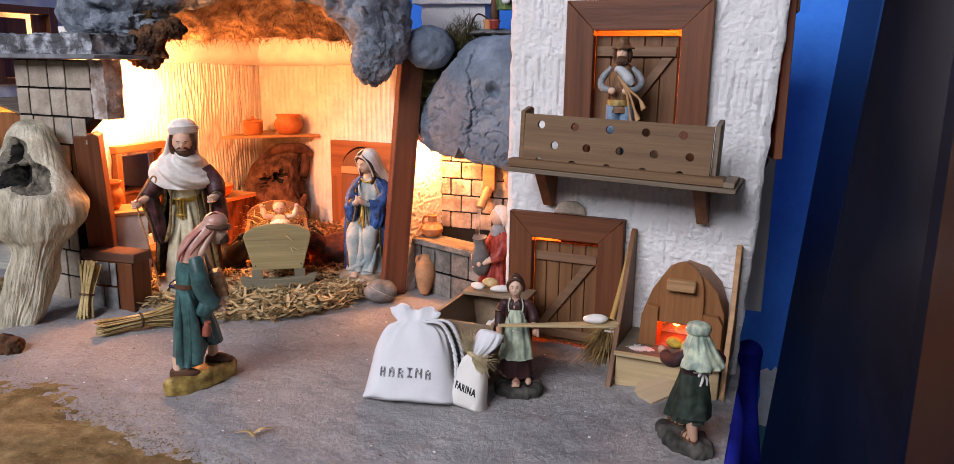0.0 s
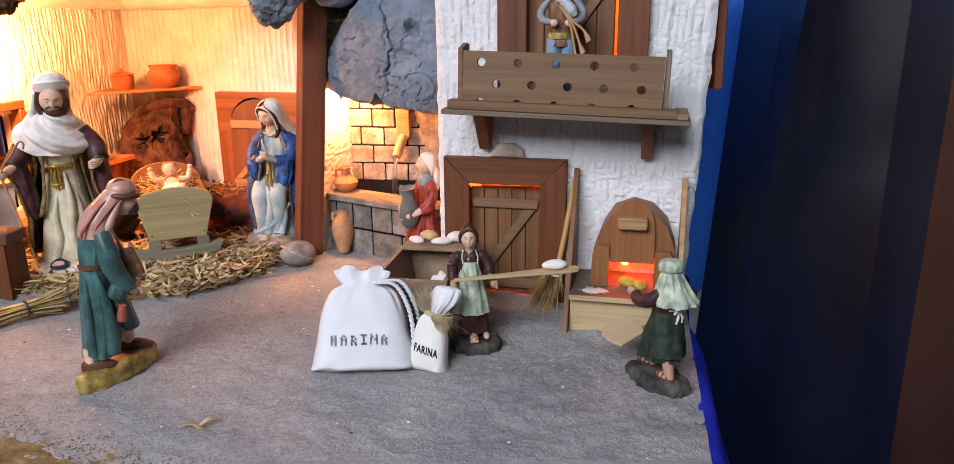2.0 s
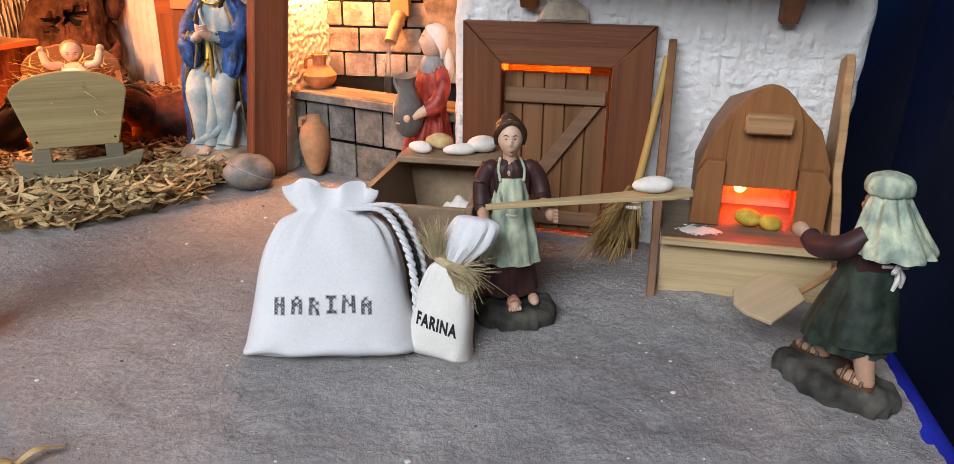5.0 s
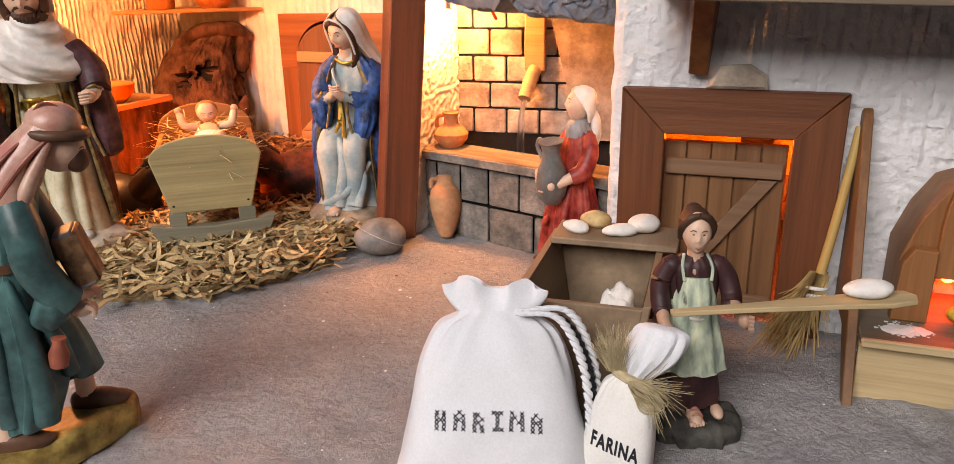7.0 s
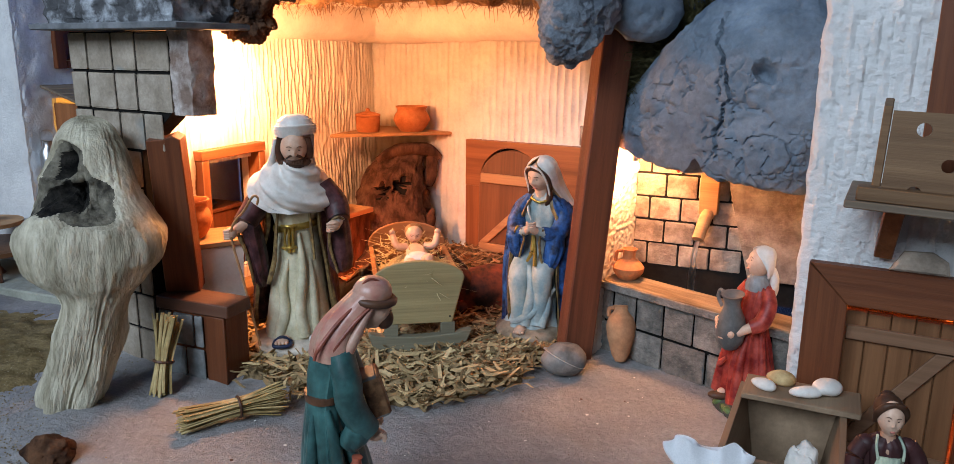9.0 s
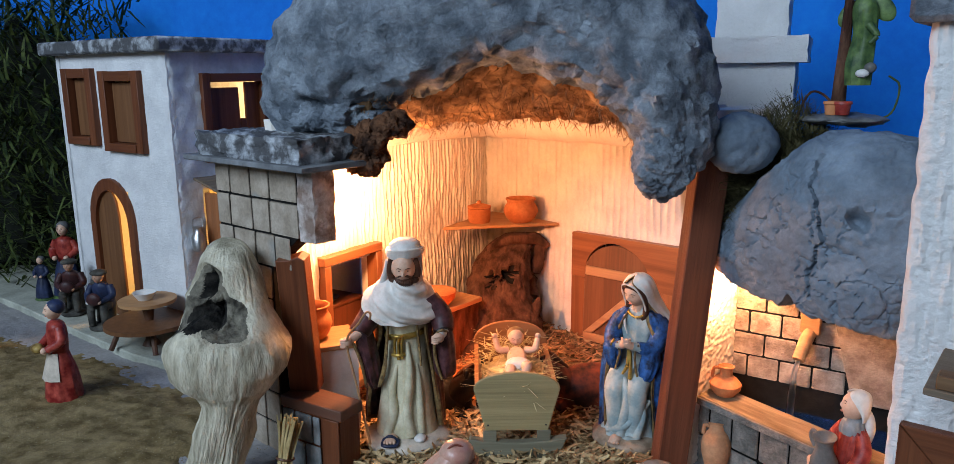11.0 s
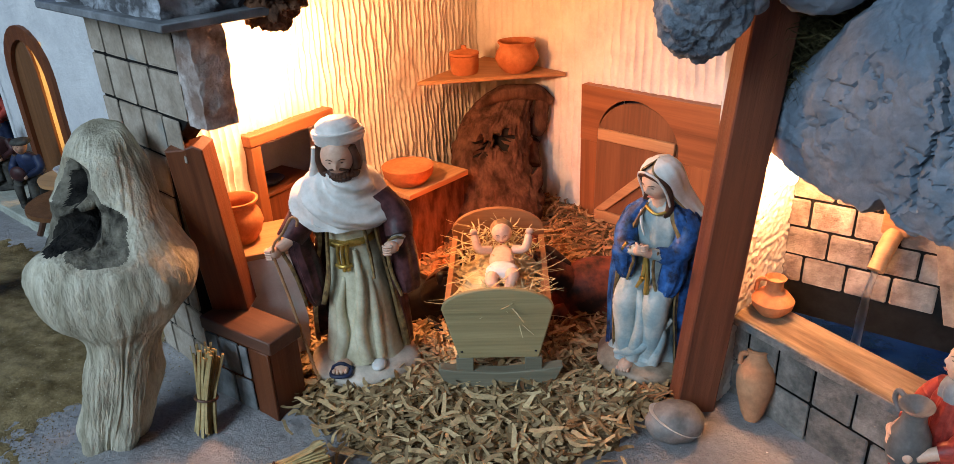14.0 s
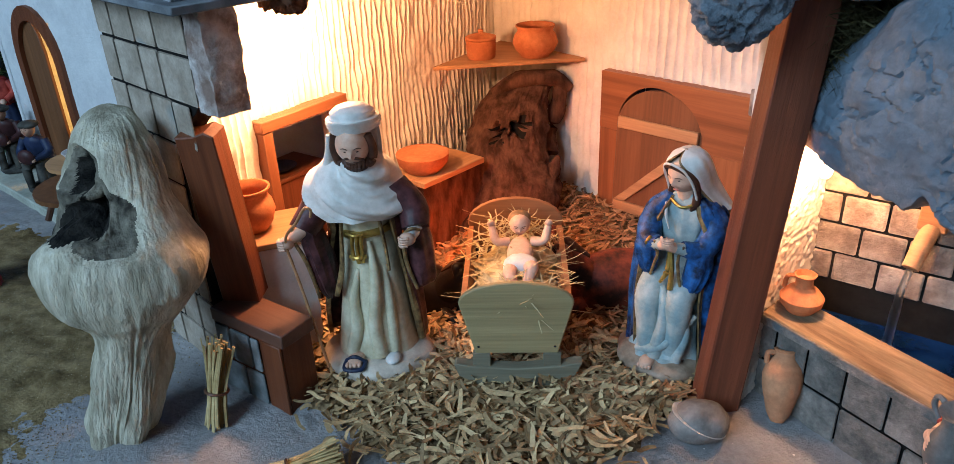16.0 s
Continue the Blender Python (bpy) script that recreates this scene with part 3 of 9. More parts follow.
def sand_line(x, y):
    """Positive inside the sand: low on the table's front left, and all the left side."""
    pts = [(-2.2, 1.45), (-0.635, 1.06), (-0.628, 0.985), (-0.632, 0.915), (-0.65, 0.865), (-0.56, 0.765), (-0.45, 0.685), (-0.325, 0.628), (-0.214, 0.565), (-0.12, 0.5), (0.0, 0.42)]
    best = None
    for (ax, ay), (bx, by) in zip(pts, pts[1:]):
        a, b, p = Vector((ax, ay)), Vector((bx, by)), Vector((x, y))
        d = b - a
        t = max(0, min(1, (p - a).dot(d) / d.dot(d)))
        q = a + d * t
        side = d.x * (p.y - a.y) - d.y * (p.x - a.x)
        e = (p - q).length
        if best is None or e < best[0]:
            best = (e, -1 if side > 0 else 1)
    return best[0] * best[1]


def sand_sheet():
    bm, rows = bmesh.new(), []
    nx, ny = 380, 240
    for k in range(ny + 1):
        row = []
        for i in range(nx + 1):
            x, y = -1.85 + 1.9 * (i / nx) ** 0.7, 0.425 + 1.1 * k / ny
            p = Vector((x, y, 0))
            inner = sand_line(x, y) + 0.006 + 0.026 * fbm(p * 14, 3) + 0.012 * fbm(p * 70, 3)
            z = max(-0.009, min(0.0115, inner * 0.13)) + 0.0022 * fbm(p * 110, 3) + 0.003 * max(-0.4, fbm(p * 9, 2))
            row.append(bm.verts.new((x, y, z)))
        rows.append(row)
    for a, b in zip(rows, rows[1:]):
        for i in range(nx):
            bm.faces.new((a[i], a[i + 1], b[i + 1], b[i]))
    return bm


structure("sand", sand_sheet(), SAND, "ochre sand strewn over the ground", "ground")



def sand_grains(n, seed):
    """Loose grains strewn past the rim of the sand."""
    rng, verts, faces = random.Random(seed), [], []
    while n:
        x, y = rng.uniform(-0.75, 0.02), rng.uniform(0.43, 1.05)
        d = sand_line(x, y)
        if not -0.09 < d < 0.01 or rng.random() > math.exp(d / 0.022):
            continue
        n -= 1
        r, b = rng.uniform(0.0004, 0.0011), len(verts)
        z = ground_height(x, y) + r * 0.3
        a = rng.uniform(0, 6.283)
        verts += [(x + r * math.cos(a + q), y + r * math.sin(a + q), z) for q in (0, 2.1, 4.2)] + [(x, y, z + r)]
        faces += [(b, b + 1, b + 3), (b + 1, b + 2, b + 3), (b + 2, b, b + 3)]
    me = bpy.data.meshes.new("sand_grains")
    me.from_pydata(verts, [], faces)
    me.materials.append(SAND)
    return me


tagged(new("sand_grains", sand_grains(5200, 19)), "loose ochre sand grains strewn on the grey ground", "sand", "", "stuff")

# blue cloth roll along the table's right edge
edge_cloth = thing("table_edge_cloth", "dark blue velvet roll along the table edge", "cloth trim")
part("roll", tube([(0.31, 0.78, -0.008), (0.29, 0.69, -0.01), (0.25, 0.58, -0.012), (0.20, 0.44, -0.016)], [0.006, 0.009, 0.011, 0.012], 14), VELVET, edge_cloth)
part("skirt", prism([(0.312, 0.785), (0.322, 0.785), (0.216, 0.43), (0.203, 0.43)], "z", -0.6, -0.012, 0.002), VELVET, edge_cloth)
bolster = thing("velvet_bolster", "dark blue velvet bolster with a round end", "bolster", pose(0.396, 0.98, -0.05))
part("cushion", tube([(0, 0, 0), (-0.012, -0.05, -0.05), (-0.03, -0.16, -0.16)], [0.017, 0.012, 0.014], 16), VELVET, bolster)
part("end_knob", ball((0, 0, 0.002), 0.018, sub=3), VELVET, bolster)

def rough_box(x0, x1, y0, y1, z0, z1, amt=0.004, freq=60):
    bm = bmesh.new()
    bmesh.ops.create_cube(bm, size=1.0)
    bmesh.ops.subdivide_edges(bm, edges=bm.edges, cuts=22, use_grid_fill=True)
    for v in bm.verts:
        v.co = Vector((x0 + (v.co.x + 0.5) * (x1 - x0), y0 + (v.co.y + 0.5) * (y1 - y0), z0 + (v.co.z + 0.5) * (z1 - z0)))
        v.co += Vector((fbm(v.co * freq, 3), fbm(v.co * freq + Vector((9, 0, 0)), 3), 0.8 * fbm(v.co * freq + Vector((0, 9, 0)), 3) if v.co.z > z0 + 0.001 else 0)) * amt
    return bm


# ---- brick courses ----
PIECES = []  # (name, parent, mesh, matrix), linked last


def brick_mesh(name, w, h, d, material):
    bm = box(0, w, 0, d, 0, h, 0.0012)
    me = bpy.data.meshes.new(name)
    bm.to_mesh(me)
    bm.free()
    me.materials.append(material)
    me.shade_smooth()
    me.set_sharp_from_angle(angle=radians(30))
    return me


def courses(parent, rows, material, depth=0.006, gap=0.0022, keep=None, seed=1):
    """Rows of (z0, z1, [x edges]) in the parent's frame; the faces stand depth in front of y = 0."""
    rnd = random.Random(seed)
    for z0, z1, xs in rows:
        for a, b in zip(xs, xs[1:]):
            if keep and not keep((a + b) / 2, (z0 + z1) / 2):
                continue
            d = depth + rnd.uniform(-0.0006, 0.0008)
            PIECES.append(("brick", parent, brick_mesh("brick", b - a - gap, z1 - z0 - gap, d, material), Matrix.Translation((a + gap / 2, -d, z0 + gap / 2)) @ pose(0, 0, 0, 0, rnd.uniform(-0.6, 0.6), 0)))


# ---- the white house on the right: front wall frame (x along the wall, y into it) ----
MH = pose(0.06, 0.888, 0, 0, 0, -21.85)


def stucco(u, w):
    p = Vector((u, w, 0))
    comb = 2 * abs(math.sin((u + 0.004 * fbm(Vector((u * 18, w * 8, 0)), 2)) * math.pi / 0.0074)) ** 0.45 - 1.4
    patch = max(0, min(1, 0.5 + 2.2 * noise.noise(p * 12)))
    smear = fbm(Vector((u * 90, w * 22, 0)), 3)
    streak = fbm(Vector((u * 210, w * 34, 4)), 3)
    chip = max(0, noise.noise(Vector((u * 170, w * 48, 9))) - 0.12)
    low = max(0, min(1, (0.2 - w) / 0.05))
    ripple = fbm(Vector((u * 70, w * 330, 6)), 2)
    return (1 - 0.8 * low) * 0.0012 * comb * patch + 0.0012 * streak + 0.0006 * smear + 0.001 * fbm(p * 30, 2) + 0.0034 * chip + 0.0012 * fbm(p * 260, 2) + low * 0.0009 * ripple - 0.012 * max(0, noise.noise(p * 120) - 0.52)


LOW, UP = (0.034, 0.1205, -0.01, 0.135), (0.09, 0.19, 0.226, 0.372)
house = thing("wall_house_front", "white rough-combed stucco house front with two doorways", "wall", MH, kind="structure")
part("front", sheet(0, 0.276, -0.004, 0.452, 0.0017, stucco, (LOW, UP), 0.014, (0.0, 0.022)), STUCCO, house)
side = part("side_wall", sheet(0, 0.26, -0.004, 0.452, 0.006, stucco, (), 0.012), STUCCO, house)
side.matrix_local = pose(0.277, 0.004, 0, 0, 2.6, 99)
far = part("far_side_wall", sheet(0, 0.26, -0.004, 0.452, 0.0024, stucco, (), 0.012), STUCCO, house)
far.matrix_local = pose(0.001, 0.266, 0, 0, 0, -90)
part("rear_wall", box(0.0, 0.285, 0.262, 0.274, -0.004, 0.452), STUCCO, house)
part("inner_floor", box(0.012, 0.276, 0.016, 0.262, 0.206, 0.214), PLANKWOOD, house)
part("roof_slab", box(-0.012, 0.312, -0.014, 0.286, 0.452, 0.482, 0.004), ROCK, house)


def mitred_frame(parent, u0, u1, w0, w1, bw, y0=-0.012, y1=-0.001, sill=False, mats=(DOORWOOD, DOORWOOD_X)):
    """Side boards and a lintel with mitred corners round an opening."""
    part("frame_board", prism([(u0, w0), (u0 + bw, w0), (u0 + bw, w1 - bw), (u0, w1)], "y", y0, y1), mats[0], parent)
    part("frame_board", prism([(u1, w0), (u1 - bw, w0), (u1 - bw, w1 - bw), (u1, w1)], "y", y0 - 0.0006, y1), mats[0], parent)
    part("lintel", prism([(u0 + 0.0008, w1), (u0 + bw, w1 - bw - 0.0004), (u1 - bw, w1 - bw - 0.0004), (u1 - 0.0008, w1)], "y", y0 + 0.0006, y1), mats[1], parent)


def ledged_door(parent, u0, u1, w0, w1, y=0.004, planks=5, flip=False):
    """Upright planks, a top and a bottom ledge and a slanting brace."""
    leaf = part("door_leaf", box(u0, u1, y + 0.004, y + 0.006, w0, w1, 0.0003), PLANKWOOD, parent, "ledged and braced plank door, ajar with light behind")
    step = (u1 - u0) / planks
    for i in range(planks):
        PIECES.append(("plank", leaf, box_mesh("plank", step - 0.0009, 0.004, w1 - w0 - 0.001 * (i % 2), PLANKWOOD), Matrix.Translation((u0 + i * step, y, w0))))
    wd = u1 - u0
    part("ledge_board", box(u0 + 0.002, u1 - 0.002, y - 0.0045, y - 0.0002, w1 - 0.022, w1 - 0.011), PLANKWOOD_X, leaf)
    part("ledge_board", box(u0 + 0.002, u1 - 0.002, y - 0.0045, y - 0.0002, w0 + 0.006, w0 + 0.017), PLANKWOOD_X, leaf)
    a, b, t = (u0 + 0.012, w0 + 0.018), (u1 - 0.006, w1 - 0.023), 0.0085
    part("brace", prism([(a[0] - t, a[1]), (a[0] + t * 0.5, a[1]), (b[0] + 0.001, b[1]), (b[0] - t * 1.3, b[1])], "y", y - 0.0042, y - 0.0004), PLANKWOOD_X, leaf)
    return leaf


def box_mesh(name, w, d, h, material):
    bm = box(0, w, 0, d, 0, h, 0.0005)
    me = bpy.data.meshes.new(name)
    bm.to_mesh(me)
    bm.free()
    me.materials.append(material)
    return me


door_1 = thing("door_1", "dark brown framed bakery door leaking orange light", "door", MH, kind="structure")
mitred_frame(door_1, 0.0095, 0.147, -0.003, 0.163, 0.029)
ledged_door(door_1, 0.0372, 0.1165, 0.004, 0.1265, 0.003)
door_2 = thing("door_2", "dark brown framed balcony door leaking orange light", "door", MH, kind="structure")
mitred_frame(door_2, 0.071, 0.226, 0.222, 0.4, 0.031)
ledged_door(door_2, 0.1005, 0.191, 0.2265, 0.3635, 0.005)
# a patch of bare render over the bakery door
patch = single("render_patch", prism([(0.062, 0.1635), (0.1, 0.1635), (0.098, 0.173), (0.088, 0.179), (0.07, 0.178)], "y", -0.0085, -0.0005, 0.002), M("bare_render", (0.46, 0.37, 0.29), 0.9, 0.3, 60, 0.5, 200), "brown patch of bare render above the door", "wall patch", MH, kind="structure")
# shutter on the house's side
shutter = thing("window_shutter", "dark brown wooden shutter on the house side", "shutter", MH @ pose(0.2905, 0.014, 0.238, 0, 2.6, 99))
part("board", box(0.0, 0.085, -0.012, -0.003, 0.0, 0.2), DOORWOOD, shutter)
part("ledge_board", box(0.006, 0.08, -0.016, -0.0122, 0.15, 0.165), DOORWOOD_X, shutter)

# balcony: shelf, bored parapet, ends and brackets
MB = MH @ pose(0.031, 0, 0.2245, 0, 1.7, 0)
balcony = thing("balcony", "weathered brown wooden balcony with a bored parapet", "balcony", MB)
part("shelf", box(0.0, 0.238, -0.092, -0.004, -0.0035, 0.0015), GREYWOOD, balcony)
part("tread", box(0.006, 0.226, -0.0905, -0.0755, 0.0018, 0.0105), BALCONY, balcony)


def bored_board(w, h, y0, y1, holes, r=0.0042):
    """A board with round holes bored through it."""
    bm = bmesh.new()
    n = 16
    cells_x = sorted({0.0, w, *[c[0] - 0.0062 for c in holes], *[c[0] + 0.0062 for c in holes]})
    cells_z = sorted({0.0, h, *[c[1] - 0.0062 for c in holes], *[c[1] + 0.0062 for c in holes]})

    def quad(a, b, c, d, y, turn):
        vs = [bm.verts.new((p[0], y, p[1])) for p in (a, b, c, d)]
        bm.faces.new(vs if turn else vs[::-1])

    for y, turn in ((y0, True), (y1, False)):
        for xa, xb in zip(cells_x, cells_x[1:]):
            for za, zb in zip(cells_z, cells_z[1:]):
                mid = ((xa + xb) / 2, (za + zb) / 2)
                hole = [c for c in holes if abs(c[0] - mid[0]) < 0.0061 and abs(c[1] - mid[1]) < 0.0061]
                if not hole:
                    quad((xa, za), (xb, za), (xb, zb), (xa, zb), y, turn)
        for cx, cz in holes:
            for i in range(n):
                pts = []
                for j in (i, i + 1):
                    a = 2 * math.pi * j / n
                    ca, sa = math.cos(a), math.sin(a)
                    k = 0.0062 / max(abs(ca), abs(sa))
                    pts.append(((cx + ca * r, cz + sa * r), (cx + ca * k, cz + sa * k)))
                quad(pts[0][0], pts[0][1], pts[1][1], pts[1][0], y, turn)
    for cx, cz in holes:
        ring = [(cx + r * math.cos(2 * math.pi * i / n), cz + r * math.sin(2 * math.pi * i / n)) for i in range(n)]
        for i in range(n):
            a, b = ring[i], ring[(i + 1) % n]
            bm.faces.new([bm.verts.new(q) for q in ((a[0], y0, a[1]), (b[0], y0, b[1]), (b[0], y1, b[1]), (a[0], y1, a[1]))])
    for a, b in (((0, 0), (w, 0)), ((w, 0), (w, h)), ((w, h), (0, h)), ((0, h), (0, 0))):
        bm.faces.new([bm.verts.new(q) for q in ((a[0], y0, a[1]), (b[0], y0, b[1]), (b[0], y1, b[1]), (a[0], y1, a[1]))])
    bmesh.ops.remove_doubles(bm, verts=bm.verts, dist=1e-6)
    return bm


HOLES = [(0.018 + i * 0.0365, 0.0455) for i in range(5)] + [(0.034 + i * 0.0345, 0.025) for i in range(5)] + [(0.018 + i * 0.0365, 0.0068) for i in range(5)]
parapet = part("parapet", bored_board(0.192, 0.056, -0.0045, 0.0, HOLES), BALCONY, balcony, "brown board with rows of round holes")
parapet.matrix_local = pose(0.019, -0.078, 0.0015, -4, 0, 0)
part("end_board", prism([(-0.079, 0.0015), (-0.052, 0.0015), (-0.052, 0.062), (-0.06, 0.064), (-0.079, 0.06)], "x", 0.0135, 0.0185), BALCONY, balcony)
part("end_board", prism([(-0.076, 0.0015), (-0.045, 0.0015), (-0.045, 0.06), (-0.05, 0.063), (-0.076, 0.058)], "x", 0.2115, 0.2165), GREYWOOD, balcony)
part("shelf_end", box(0.224, 0.236, -0.09, -0.04, 0.0016, 0.0075), GREYWOOD, balcony)
for u, r in ((0.03, 3), (0.199, -2)):
    b = part("bracket", prism([(-0.06, -0.0036), (-0.004, -0.0036), (-0.003, -0.05), (-0.012, -0.051)], "x", -0.006, 0.006), CAVEDOOR, balcony)
    b.matrix_local = pose(u, 0, 0, 0, r, 0)

# ---- the oven ----
oven = thing("bread_oven", "small brown wooden bread oven with a red glow", "oven", MH)
part("side_board", prism([(-0.096, -0.002), (-0.086, -0.002), (-0.05, 0.03), (-0.002, 0.03), (-0.001, 0.152), (-0.008, 0.155), (-0.014, 0.15)], "x", 0.155, 0.1605), PLANKWOOD, oven)
part("side_board", prism([(-0.078, -0.002), (-0.068, -0.002), (-0.05, 0.03), (-0.002, 0.03), (-0.001, 0.145), (-0.014, 0.15), (-0.02, 0.146), (-0.024, 0.125), (-0.032, 0.1), (-0.036, 0.075), (-0.052, 0.055)], "x", 0.268, 0.2735), SHELFWOOD, oven)
part("hearth_board", box(0.161, 0.2675, -0.086, -0.002, 0.0345, 0.039), GREYWOOD, oven)
part("hearth_edge", box(0.161, 0.2675, -0.0895, -0.0862, 0.0345, 0.0397), PLY, oven)
part("base_front", box(0.1615, 0.267, -0.08, -0.075, -0.003, 0.034), PLY, oven)
part("oven_body", prism([(0.181, 0.0395), (0.181, 0.076), (0.189, 0.099), (0.2, 0.117), (0.22, 0.125), (0.24, 0.12), (0.255, 0.105), (0.264, 0.081), (0.265, 0.0395), (0.25, 0.0395), (0.25, 0.071), (0.195, 0.071), (0.195, 0.0395)], "y", -0.046, -0.003), OVENWOOD, oven)
oven_cover = part("arched_cover", prism([(0.1985, 0.066), (0.1985, 0.096)] + [(0.199 + 0.044 * (0.5 - 0.5 * math.cos(math.pi * i / 14)), 0.102 + 0.0315 * math.sin(math.pi * i / 14)) for i in range(15)] + [(0.2435, 0.096), (0.2435, 0.066)], "y", -0.052, -0.0462), OVENWOOD, oven)
part("jamb_block", prism([(0.179, 0.0393), (0.198, 0.0393), (0.1982, 0.083), (0.186, 0.0835), (0.181, 0.074)], "y", -0.056, -0.0464), OVENWOOD, oven)
part("jamb_block", prism([(0.244, 0.0393), (0.264, 0.0393), (0.264, 0.072), (0.259, 0.08), (0.244, 0.08)], "y", -0.056, -0.0464), OVENWOOD, oven)
part("cover_grip", box(0.206, 0.2355, -0.062, -0.0522, 0.1035, 0.116, 0.0015), SHELFWOOD, oven_cover)
part("bulb", ball((0.213, -0.02, 0.057), 0.004), glow("red_bulb_glow", (1.0, 0.25, 0.04), 25.0), oven, "small glowing red bulb")
loaves = thing("baked_loaves", "two small golden loaves in the oven mouth", "bread", MH @ pose(0.222, -0.052, 0.0393))
part("loaf", ball((-0.006, 0, 0.006), (0.009, 0.007, 0.0065), rough=0.3), M("golden_crust", (0.55, 0.32, 0.03), 0.6, 0.3, 80, 0.4, 250, (0.75, 0.5, 0.08)), loaves)
part("loaf", ball((0.008, -0.003, 0.005), (0.0075, 0.006, 0.0055), rough=0.3), loaves.children[0].data.materials[0], loaves)


def crumbs(n, cx, cy, sx, sy, r, z, seed):
    rng, bm = random.Random(seed), bmesh.new()
    for _ in range(n):
        x, y = rng.gauss(cx, sx), rng.gauss(cy, sy)
        bmesh.ops.create_icosphere(bm, subdivisions=1, radius=r * rng.uniform(0.4, 1), matrix=Matrix.Translation((x, y, z)) @ Matrix.Diagonal((1.6, 1.2, 0.5, 1)))
    return bm


single("flour_smear", blob((0.187, -0.069, 0.0393), (0.0105, 0.0065, 0.0007), 0.7, 90, 5), FLOUR, "white smear of flour on the hearth board", "flour", MH, kind="stuff")
single("flour_spill", crumbs(150, 0.186, -0.07, 0.0055, 0.0042, 0.0009, 0.0396, 2), FLOUR, "spilt white flour on the hearth board", "flour", MH, kind="stuff")
lamp("oven_glow_light", "POINT", tuple(MH @ Vector((0.222, -0.03, 0.065))), 0.11, RED, 0.004)

# ---- the fountain niche ----
MF = pose(-0.076, 1.088, 0, 0, 0, -40.5)
fount = thing("fountain_basin", "stone-block fountain basin with a wooden ledge", "fountain", MF, kind="structure")
part("core", box(0.0, 0.225, 0.004, 0.034, -0.003, 0.0705), JOINT_OR_HOLE, fount)
part("ledge_plank", box(-0.004, 0.228, -0.006, 0.036, 0.071, 0.0795, 0.0015), M("pale_ledge_wood", (0.22, 0.145, 0.085), 0.75, 0.35, 60, 0.7, 260, (0.36, 0.26, 0.165), 0.45, stretch=(0.15, 1, 1), depth=0.0015, spots=(45, 0.64, (0.16, 0.1, 0.06))), fount, "pale worn wooden ledge")
courses(fount, [(-0.002, 0.034, [0.0, 0.03, 0.078, 0.128, 0.175, 0.224]), (0.035, 0.0705, [0.0, 0.016, 0.045, 0.078, 0.112, 0.15, 0.19, 0.224])], BRICK_F, 0.0013, 0.002, seed=3)
part("ledge_edge", box(-0.004, 0.228, -0.0085, -0.0062, 0.0712, 0.079, 0.0006), BRICK_F, fount, "grey painted front edge of the ledge")
structure("water", box(-0.01, 0.3, 0.036, 0.2, 0.045, 0.052, 0), WATER, "dark still water in the basin", "water", MF)
MR = pose(-0.064, 1.158, 0, 0, 0, -17.5)
niche = thing("wall_fountain_back", "pale stone-block wall behind the fountain", "wall", MR, kind="structure")
part("backing", box(-0.03, 0.33, 0.0, 0.02, 0.0, 0.3), JOINT_OR_HOLE, niche)
NICHE_STONE = M("niche_stone_block", (0.33, 0.245, 0.195), 0.85, 0.3, 50, 1.0, 240, (0.46, 0.38, 0.31), piece=0.1, depth=0.003)
zs, xs_rows = [0.082, 0.108, 0.134, 0.16, 0.186, 0.21, 0.235], []
for i in range(6):
    off = 0.0 if i % 2 == 0 else 0.017
    xs_rows.append((zs[i], zs[i + 1], [-0.028 - off + 0.034 * k for k in range(6)] + [0.2]))
courses(niche, xs_rows, NICHE_STONE, 0.0016, 0.0021, keep=lambda x, z: x < 0.17, seed=4)
part("slate", prism([(0.118, 0.2), (0.15, 0.08), (0.3, 0.08), (0.3, 0.2)], "y", -0.009, -0.006), NICHE_STONE, niche, "worn slanting stone slab")
spout = thing("water_spout", "small wooden water spout with a frozen trickle", "spout", pose(0.036, 1.13, 0.0, 0, 0, -17.5))
part("mount_board", box(-0.01, 0.01, -0.012, -0.001, 0.146, 0.215, 0.0012), SHELFWOOD, spout)
part("pipe", tube([(0, -0.008, 0.148), (-0.003, -0.018, 0.137), (-0.006, -0.03, 0.122)], [0.0068, 0.0068, 0.0062], 14), SHELFWOOD, spout)
part("trickle", tube([(-0.006, -0.031, 0.121), (-0.008, -0.034, 0.1), (-0.009, -0.036, 0.055)], [0.0024, 0.003, 0.0036], 10, rough=0.25), glass("frozen_water", (0.92, 0.95, 1.0), 0.3), spout)
# dividing wall beside the post
MD = pose(-0.087, 1.066, 0, 0, 0, 62)


def pebbledash(u, w):
    return 0.0017 * fbm(Vector((u * 260, w * 260, 5)), 3) + 0.001


divider = thing("wall_divider", "rough white plastered pier between cave and fountain", "wall", MD, kind="structure")
part("right_face", sheet(0, 0.2, -0.003, 0.345, 0.0018, pebbledash, (), 0.02, None), PLASTER, divider)

# ---- the cave ----
CORNER = Vector((-0.42, 1.452, 0))
ML = Matrix.Translation(CORNER) @ pose(0, 0, 0, 0, 0, 67.5 - 180 + 180)


